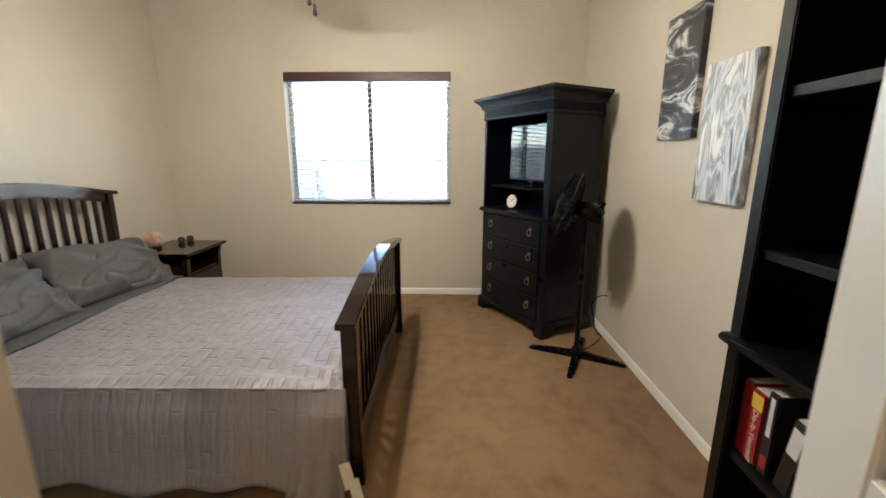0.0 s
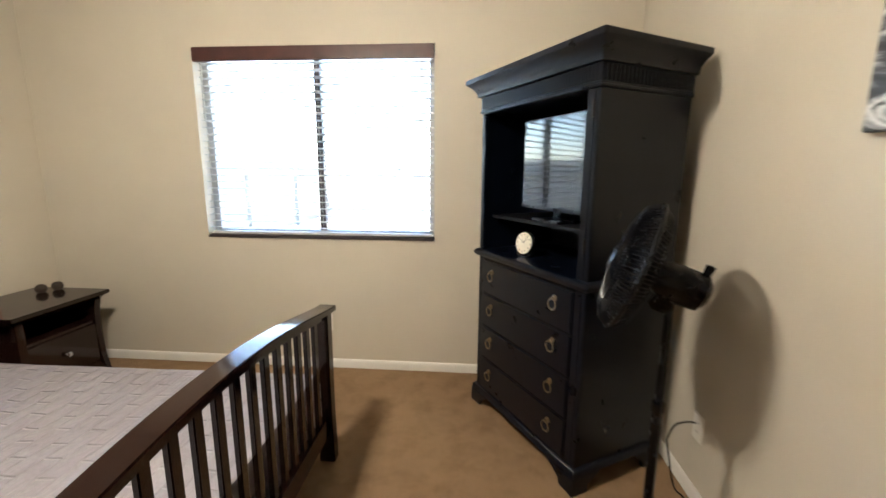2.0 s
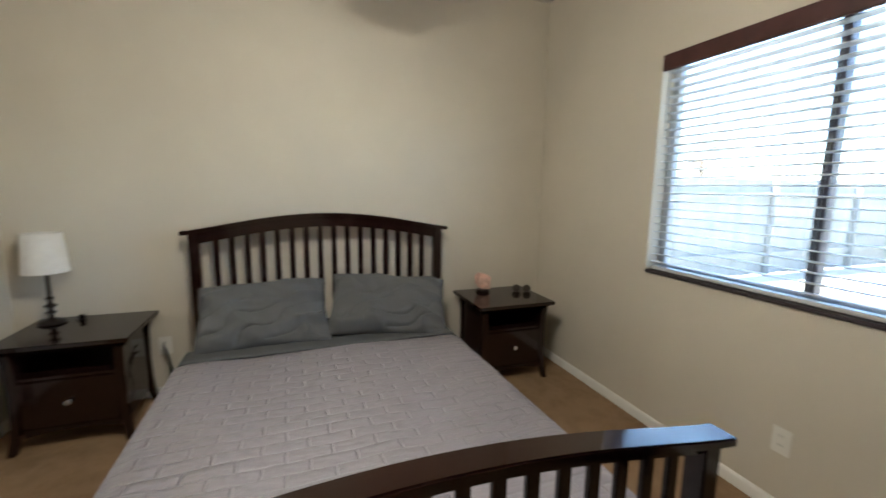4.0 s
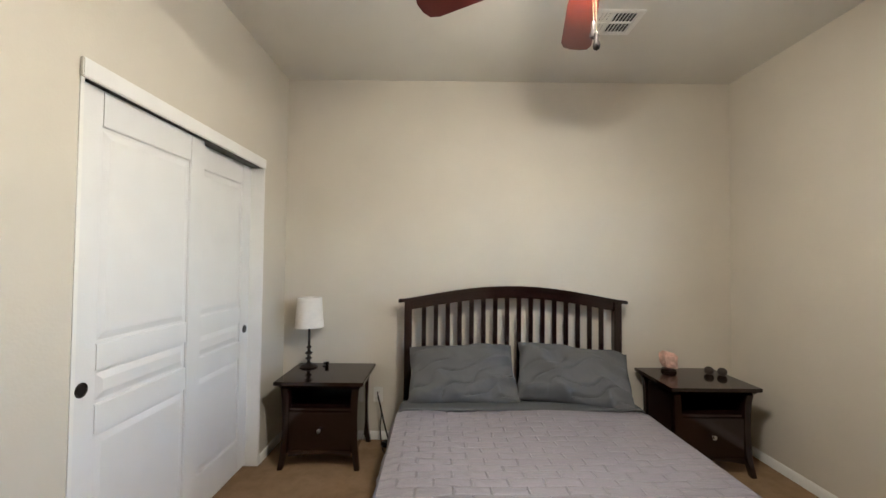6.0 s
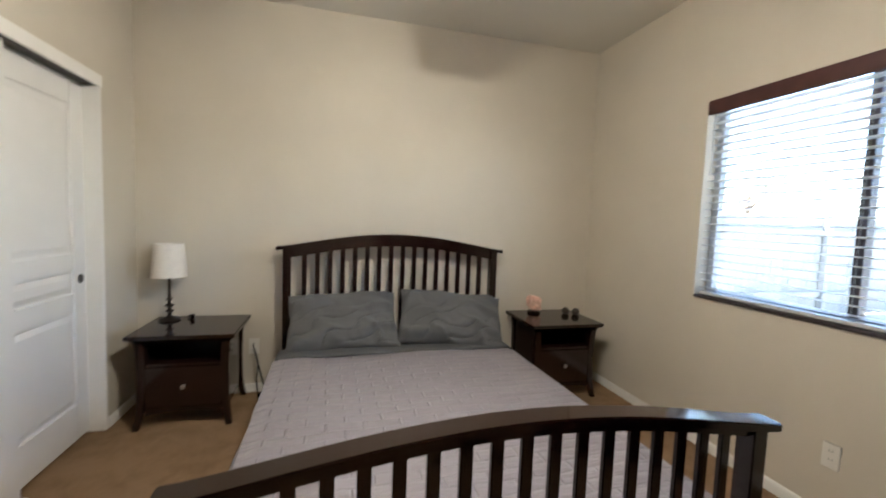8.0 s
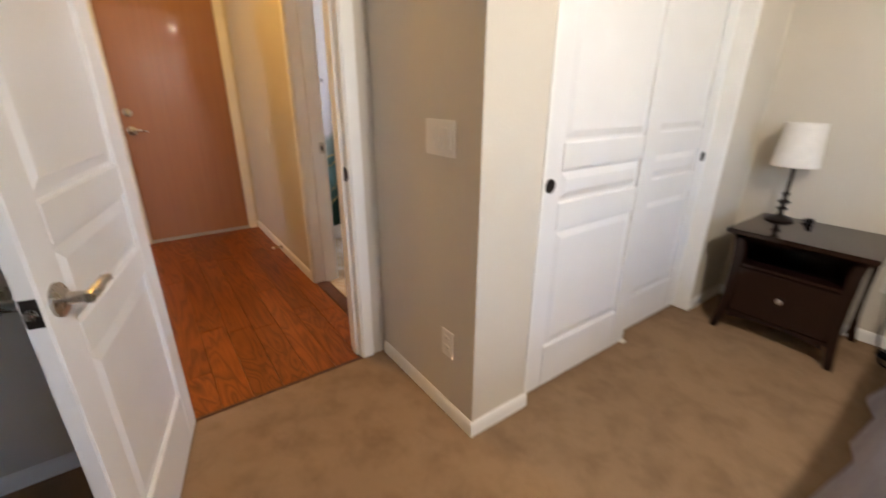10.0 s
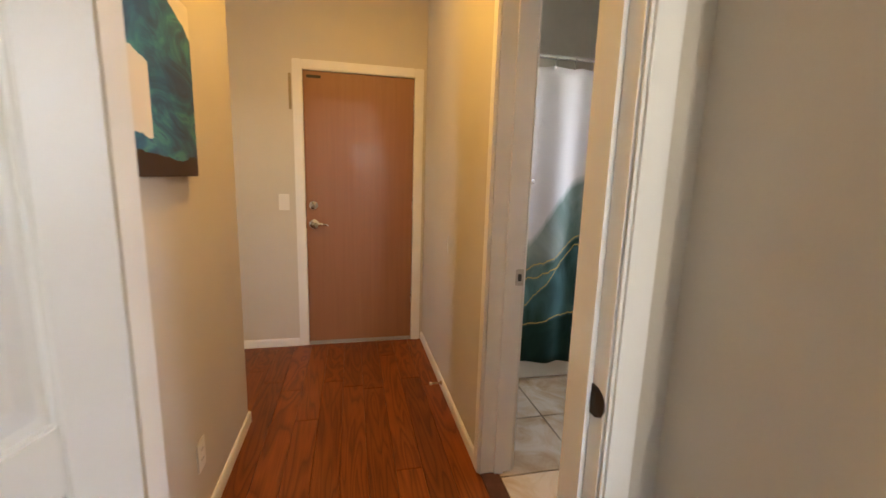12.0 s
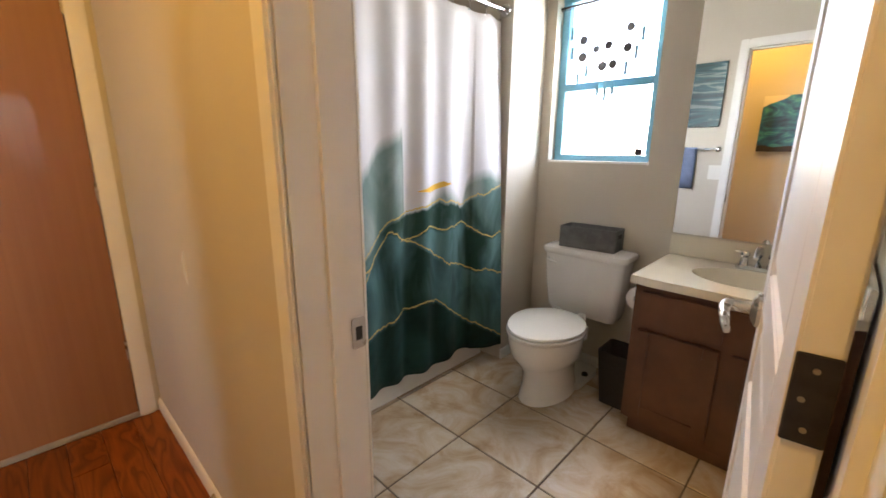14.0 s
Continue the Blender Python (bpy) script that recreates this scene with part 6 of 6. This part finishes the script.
part("tube", bm, CHROME, rod, smooth=True)
for x in (-1.528, BX1 - 0.017):
    bm = bmesh.new()
    cyl(bm, (x, 0, 0), 0.03, 0.016, 20, "x")
    part("flange", bm, CHROME, rod, smooth=True)


def curtain_y(x, z):
    """Folds, gathered at the top and looser below."""
    d = (1.92 - z) / 1.85
    f = math.sin(x * 31 + 1.1 * math.sin(x * 7)) * (0.007 + 0.010 * d) + 0.020 * math.sin(x * 13 + 2 + d) * d
    return -1.675 + f - 0.025 * d * (1 if x > -1.3 else 0.3) + 0.09 * d * max(0, (-1.15 - x) / 0.35)


bm = bmesh.new()
uvl = bm.loops.layers.uv.new("UVMap")
nx, nz = 240, 40
g, uvs = [], {}
for i in range(nx + 1):
    x = -0.10 - 1.405 * i / nx
    row = []
    for j in range(nz + 1):
        zt = 1.915 - 0.012 * abs(math.sin(x * 18))
        zb = 0.125 + 0.012 * math.sin(x * 9)
        z = zb + (zt - zb) * j / nz
        v = bm.verts.new((x, curtain_y(x, z), z))
        uvs[v] = (-x * 1.18, z)
        row.append(v)
    g.append(row)
for i in range(nx):
    for j in range(nz):
        f = bm.faces.new((g[i][j], g[i + 1][j], g[i + 1][j + 1], g[i][j + 1]))
        for lp in f.loops:
            lp[uvl].uv = uvs[lp.vert]
cur = solid("shower_curtain", bm, CURT, "white shower curtain printed with green hills edged in gold", "shower curtain", True)
cur.modifiers.new("thickness", "SOLIDIFY").thickness = 0.0015
bm = bmesh.new()
tube(bm, [(0, 0.019 * math.sin(radians(20 * q)), 0.0 + 0.019 * math.cos(radians(20 * q))) for q in range(17)] + [(0, 0.0, -0.055)], 0.0022, 6)
cyl(bm, (-0.004, -0.01, -0.05), 0.005, 0.008, 8, "x")
ring_mesh = mesh_of("curtain_ring", bm, CHROME, True)
for i in range(12):
    x = -0.16 - i * 0.12
    rg = new("curtain_ring", ring_mesh)
    rg.matrix_basis = pose(x, -1.66, 1.955)
    tagged(rg, "chrome shower curtain ring on the rod", "curtain ring", "curtain rings")

# ---- toilet ----
to = thing("toilet", pose(BX0, -1.235, 0), "white toilet with closed lid", "toilet")


def egg(cx, a0, a1, b, z, n=32):
    """An egg outline: half-lengths a0 to the back and a1 to the front, half-width b."""
    return [(cx + (a1 if math.cos(t) > 0 else a0) * math.cos(t), b * math.sin(t) * (1 if math.cos(t) < 0 else 1 - 0.06 * math.cos(t)), z) for t in [2 * math.pi * i / n for i in range(n)]]


bm = bmesh.new()
loft(bm, [egg(0.410, 0.22, 0.215, 0.125, 0.000), egg(0.410, 0.215, 0.21, 0.122, 0.019), egg(0.410, 0.20, 0.19, 0.113, 0.085), egg(0.420, 0.2, 0.185, 0.115, 0.160), egg(0.440, 0.2, 0.20, 0.14, 0.207), egg(0.460, 0.21, 0.222, 0.175, 0.263), egg(0.470, 0.215, 0.23, 0.182, 0.338), egg(0.470, 0.215, 0.23, 0.184, 0.362)])
part("bowl", bm, CERAM, to, smooth=True)
bx("bowl_neck", (0.16, 0.34, -0.10, 0.10, 0.22, 0.352), CERAM, to, 0.03)
bm = bmesh.new()
loft(bm, [[(x, y, z) for x, y in rounded(0.05, 0.34, -0.13, 0.13, 0.05)] for z in (0.0, 0.012, 0.03)])
part("foot_flange", bm, CERAM, to, smooth=True)
for s in (-1, 1):
    bm = bmesh.new()
    lathe(bm, [(0.0005, 0.028), (0.018, 0.028), (0.017, 0.04), (0.008, 0.045), (0.0005, 0.045)], (0.19, s * 0.105, 0.003), 12)
    part("bolt", bm, DARKSLOT, to, smooth=True)
bm = bmesh.new()
loft(bm, [egg(0.470, 0.215, 0.235, 0.187, 0.365), egg(0.470, 0.22, 0.24, 0.192, 0.372), egg(0.470, 0.22, 0.24, 0.192, 0.381), egg(0.470, 0.215, 0.235, 0.187, 0.386)])
part("seat", bm, CERAM, to, smooth=True)
bm = bmesh.new()
loft(bm, [egg(0.465, 0.21, 0.235, 0.184, 0.389), egg(0.465, 0.215, 0.24, 0.189, 0.395), egg(0.465, 0.212, 0.236, 0.186, 0.404), egg(0.460, 0.17, 0.19, 0.15, 0.411), egg(0.460, 0.08, 0.08, 0.07, 0.414)])
part("lid", bm, CERAM, to, smooth=True)
for s in (-1, 1):
    bx("lid_hinge", (0.215, 0.25, *sorted((s * 0.055, s * 0.095)), 0.362, 0.402), CERAM, to, 0.006)
bm = bmesh.new()
loft(bm, [[(x, y, z) for x, y in rounded(0.02, 0.02 + d, 0.03 - w, 0.03 + w, 0.035)] for d, w, z in ((0.15, 0.185, 0.36), (0.165, 0.2, 0.40), (0.18, 0.215, 0.55), (0.185, 0.222, 0.70))])
tk = part("tank", bm, CERAM, to, smooth=True)
bm = bmesh.new()
loft(bm, [[(x, y, z) for x, y in rounded(0.012 - o, 0.21 + o, -0.202 - o, 0.262 + o, 0.045)] for o, z in ((0.0, 0.698), (0.006, 0.706), (0.008, 0.722), (0.004, 0.734), (-0.012, 0.741), (-0.05, 0.744))])
part("tank_lid", bm, CERAM, tk, smooth=True)
bm = bmesh.new()
tube(bm, [(0.2, -0.155, 0.665), (0.225, -0.155, 0.665), (0.232, -0.135, 0.662), (0.232, -0.095, 0.655)], [0.008, 0.008, 0.007, 0.005], 8)
part("flush_lever", bm, CERAM, tk, smooth=True)
cr = thing("wooden_crate", pose(BX0 + 0.115, -1.20, 0.745, 0, 0, 4), "small grey weathered wooden box on the toilet tank", "crate")
CW, CD, CH = 0.30, 0.14, 0.115
bx("bottom", (-CD / 2, CD / 2, -CW / 2, CW / 2, 0, 0.01), CRATE, cr, 0.001)
for x in (-CD / 2, CD / 2 - 0.01):
    bx("side", (x, x + 0.01, -CW / 2, CW / 2, 0.011, CH), CRATE, cr, 0.002)
for y in (-CW / 2, CW / 2 - 0.01):
    bx("end", (-CD / 2 + 0.011, CD / 2 - 0.011, y, y + 0.01, 0.011, CH), CRATE, cr, 0.002)
# no hole is cut: a thin dark plate gives the shade inside the grip
bx("grip_hole_shade", (-0.03, 0.03, CW / 2 - 0.001, CW / 2 + 0.001, 0.07, 0.09), DARKSLOT, cr, 0)

# ---- vanity ----
VX, VY0, VY1, VZ = -1.355, -0.815, BY1, 0.728
va = thing("vanity_cabinet", pose(0, 0, 0), "brown stained vanity cabinet with flat panel doors", "vanity")
bx("carcass", (BX0 + 0.002, VX - 0.02, VY0, VY1 - 0.002, 0.10, 0.57), VANW, va, 0.002)
bx("side_panel", (BX0 + 0.002, VX - 0.02, VY0, VY0 + 0.018, 0.5705, VZ), VANW, va, 0.001)
bx("toe_kick", (BX0 + 0.002, VX - 0.075, VY0 + 0.01, VY1 - 0.002, 0.0, 0.0995), VANW, va, 0)
bx("face_frame", (VX - 0.0195, VX, VY0, VY1 - 0.002, 0.10, VZ), VANW, va, 0.002)
W_ = (VY1 - VY0) / 2


def cab_front(name, y0, y1, z0, z1):
    f = bx(name, (VX, VX + 0.010, y0, y1, z0, z1), VANW, va, 0.002)
    s = 0.05 if name == "door" else 0.0
    if s:
        for d in ((y0, y0 + s, z0, z1), (y1 - s, y1, z0, z1), (y0 + s, y1 - s, z0, z0 + s), (y0 + s, y1 - s, z1 - s, z1)):
            bx("door_frame", (VX + 0.0101, VX + 0.019, *d), VANW, f, 0.003)
    else:
        bx("drawer_face", (VX + 0.0101, VX + 0.019, y0, y1, z0, z1), VANW, f, 0.004)
    return f


for q in range(2):
    y0 = VY0 + 0.03 + q * (W_ - 0.008)
    cab_front("drawer_front", y0, y0 + W_ - 0.045, 0.555, 0.70)
    cab_front("door", y0, y0 + W_ - 0.045, 0.135, 0.53)
ct = thing("countertop", pose(0, 0, 0), "cream cultured marble top with an oval basin and backsplash", "countertop")
bm = bmesh.new()
sxc, syc = -1.60, -0.47
N = 40
outer_ = []
for i in range(N):
    a = 2 * math.pi * i / N
    dx, dy = math.cos(a), math.sin(a)
    tx = ((VX + 0.035 - sxc) / dx) if dx > 1e-6 else ((BX0 + 0.002 - sxc) / dx if dx < -1e-6 else 9)
    ty = ((VY1 - 0.002 - syc) / dy) if dy > 1e-6 else ((VY0 - 0.02 - syc) / dy if dy < -1e-6 else 9)
    t = min(tx, ty)
    outer_.append((sxc + dx * t, syc + dy * t))
el = [(sxc + 0.15 * math.cos(2 * math.pi * i / N), syc + 0.2 * math.sin(2 * math.pi * i / N)) for i in range(N)]
rs = [ring(bm, [(x, y, VZ) for x, y in outer_]), ring(bm, [(x, y, VZ + 0.028) for x, y in outer_]), ring(bm, [(sxc + (x - sxc) * 0.99, syc + (y - syc) * 0.99, VZ + 0.033) for x, y in outer_]), ring(bm, [(x, y, VZ + 0.033) for x, y in el])]
for s, dz in ((0.93, 0.02), (0.8, -0.04), (0.5, -0.085), (0.1, -0.095)):
    rs.append(ring(bm, [(sxc + (x - sxc) * s, syc + (y - syc) * s, VZ + dz) for x, y in el]))
for a, b in zip(rs, rs[1:]):
    skin(bm, a, b)
bm.faces.new(rs[-1])
part("slab", bm, COUNTER, ct, smooth=True)
bx("backsplash", (BX0 + 0.002, BX0 + 0.02, VY0 - 0.02, VY1 - 0.002, VZ + 0.0335, VZ + 0.135), COUNTER, ct, 0.004)
bx("side_splash", (BX0 + 0.021, VX + 0.02, VY1 - 0.02, VY1 - 0.002, VZ + 0.0335, VZ + 0.135), COUNTER, ct, 0.004)
fa = thing("faucet", pose(-1.79, syc, VZ + 0.033), "chrome basin faucet with two handles", "faucet")
bm = bmesh.new()
prism(bm, rounded(-0.028, 0.028, -0.08, 0.08, 0.027), "z", 0.0, 0.016)
part("base_plate", bm, CHROME, fa, smooth=True)
bm = bmesh.new()
tube(bm, [(0, 0, 0.012), (0, 0, 0.07), (0.03, 0, 0.098), (0.08, 0, 0.09), (0.105, 0, 0.07)], [0.016, 0.014, 0.013, 0.011, 0.009], 12)
part("spout", bm, CHROME, fa, smooth=True)
for s in (-1, 1):
    bm = bmesh.new()
    lathe(bm, [(0.0005, 0.015), (0.02, 0.016), (0.016, 0.035), (0.013, 0.05), (0.02, 0.06), (0.018, 0.072), (0.0005, 0.075)], (0, s * 0.05, 0), 14)
    tube(bm, [(0, s * 0.05, 0.066), (0.012, s * 0.085, 0.074)], 0.005, 8)
    part("handle", bm, CHROME, fa, smooth=True)
bm = bmesh.new()
outl = rounded(VY0 - 0.02, VY1 - 0.01, VZ + 0.14, 2.02, 0.006, 3)
prism(bm, outl, "x", BX0 + 0.001, BX0 + 0.006)
mi = solid("wall_mirror", bm, MIRROR, "wide frameless wall mirror resting on the vanity backsplash", "mirror")
tp = thing("paper_holder", pose(-1.66, VY0 - 0.0, 0.565), "toilet roll on a chrome holder at the vanity side", "toilet roll")
bm = bmesh.new()
rs = [ring(bm, circle((x, -0.065, 0), r, 28, "x")) for x, r in ((-0.055, 0.02), (-0.055, 0.056), (0.055, 0.056), (0.055, 0.02))]
for i in range(4):
    skin(bm, rs[i], rs[(i + 1) % 4])
part("roll", bm, PAPER, tp, smooth=True)
bm = bmesh.new()
tube(bm, [(-0.07, 0.0, 0.0), (-0.07, -0.065, 0.0), (0.07, -0.065, 0.0), (0.07, 0.0, 0.0)], 0.007, 8)
part("holder", bm, CHROME, tp, smooth=True)
wb = thing("waste_bin", pose(-1.60, -0.92, 0), "dark brown square waste bin beside the vanity", "waste bin")
bm = bmesh.new()
rs = [ring(bm, [(x, y, z) for x, y in rounded(-s, s, -s, s, 0.02)]) for s, z in ((0.07, 0.0), (0.092, 0.29), (0.086, 0.29), (0.066, 0.012))]
for a, b in zip(rs, rs[1:]):
    skin(bm, a, b)
bm.faces.new(rs[0][::-1]), bm.faces.new(rs[-1])
part("body", bm, BIN, wb, smooth=True)
tb = thing("towel_bar", pose(BX1, -1.32, 1.275), "chrome towel bar on the bathroom wall", "towel bar")
for y in (-0.17, 0.28):
    bm = bmesh.new()
    lathe(bm, [(0.0005, 0), (0.022, 0), (0.022, -0.008), (0.01, -0.014), (0.01, -0.065), (0.0005, -0.066)], (0, y, 0), 14, "x")
    part("bracket", bm, CHROME, tb, smooth=True)
bm = bmesh.new()
cyl(bm, (-0.055, -0.17, 0), 0.008, 0.45, 12, "y")
part("bar", bm, CHROME, tb, smooth=True)
bm = bmesh.new()
rows = []
for q in range(11):
    y = -1.40 + 0.22 * q / 10
    wv = 0.004 * math.sin(q * 1.7)
    rows.append(ring(bm, [(-0.122 + wv, y, 0.95), (-0.124 + wv, y, 1.1), (-0.124, y, 1.25), (-0.146 + 0.022, y, 1.278), (-0.137, y, 1.289), (-0.147, y, 1.278), (-0.147, y, 1.25), (-0.15 - wv, y, 1.1), (-0.152 - wv, y, 0.965)]))
for a, b in zip(rows, rows[1:]):
    skin(bm, a, b, False)
tw = solid("hand_towel", bm, TOWEL, "blue-grey towel folded over the bar", "towel", True)
tw.modifiers.new("thickness", "SOLIDIFY").thickness = 0.005

# ---- floor pieces: hall planks and bathroom tiles ----
hall_floor = bpy.data.objects["floor_hall"]
bm = bmesh.new()
box(bm, -0.0595, 0.0595, -0.599, 0.599, -0.012, 0.0)
bevel(bm, 0.0012, 1)
plank_mesh = mesh_of("plank", bm, PLANK)
rng = random.Random(11)
x = HX0 + 0.06
while x < 2.2:
    y = -2.51 - rng.uniform(0, 1.0)
    while y < -0.1:
        y0, y1 = max(y, HY0), min(y + 1.2, -0.12 if not (DX0 < x < DX1) else -0.005)
        if y1 - y0 > 0.02:
            p_ = new("plank", plank_mesh)
            p_.parent = hall_floor
            p_.location, p_.scale = (x, (y0 + y1) / 2, 0.0), (1, (y1 - y0) / 1.2, 1)
        y += 1.2
    x += 0.12
bm = bmesh.new()
box(bm, 2.23, 4.05, HY0, -0.12, -0.012, -0.001)
far = part("planks", bm, PLANK, hall_floor)
far["kind"] = "stuff"
bath_floor = bpy.data.objects["floor_bathroom"]
P_ = 0.408
bm = bmesh.new()
box(bm, -P_ / 2 + 0.0035, P_ / 2 - 0.0035, -P_ / 2 + 0.0035, P_ / 2 - 0.0035, -0.006, 0.0)
bevel(bm, 0.002, 1)
tile_mesh = mesh_of("tile", bm, TILE)
for i in range(-3, 3):
    for j in range(-3, 3):
        x0, y0 = -0.823 + i * P_, -0.912 + j * P_
        x1, y1 = x0 + P_, y0 + P_
        cx0, cx1, cy0, cy1 = max(x0, BX0), min(x1, -0.02), max(y0, -1.76), min(y1, BY1)
        if cx1 - cx0 > 0.02 and cy1 - cy0 > 0.02:
            p_ = new("tile", tile_mesh)
            p_.parent = bath_floor
            p_.location, p_.scale = ((cx0 + cx1) / 2, (cy0 + cy1) / 2, 0.0), ((cx1 - cx0) / P_, (cy1 - cy0) / P_, 1)
bm = bmesh.new()
box(bm, -0.02, HX0, BDY0, BDY1, -0.012, 0.004)
bevel(bm, 0.003)
structure("threshold", bm, THRESH, "dark wooden threshold strip of the bathroom", "threshold")
bm = bmesh.new()
box(bm, DX0, DX1, -0.012, 0.006, -0.01, 0.004)
bevel(bm, 0.003)
structure("threshold", bm, THRESH, "thin dark strip between carpet and planks", "threshold")

# recessed warm ceiling light in the hall
hl = thing("ceiling_light", pose(0.6, -1.0, CZ), "round white recessed ceiling light, lit warm, in the hall", "ceiling light")
bm = bmesh.new()
lathe(bm, [(0.075, -0.0005), (0.095, -0.0005), (0.095, -0.006), (0.09, -0.010), (0.078, -0.010), (0.075, -0.004)], n=32)
part("trim", bm, WHITE, hl, smooth=True)
bm = bmesh.new()
cyl(bm, (0, 0, -0.0045), 0.0745, 0.003, 32)
part("lens", bm, PLATE, hl, "pale round lens")
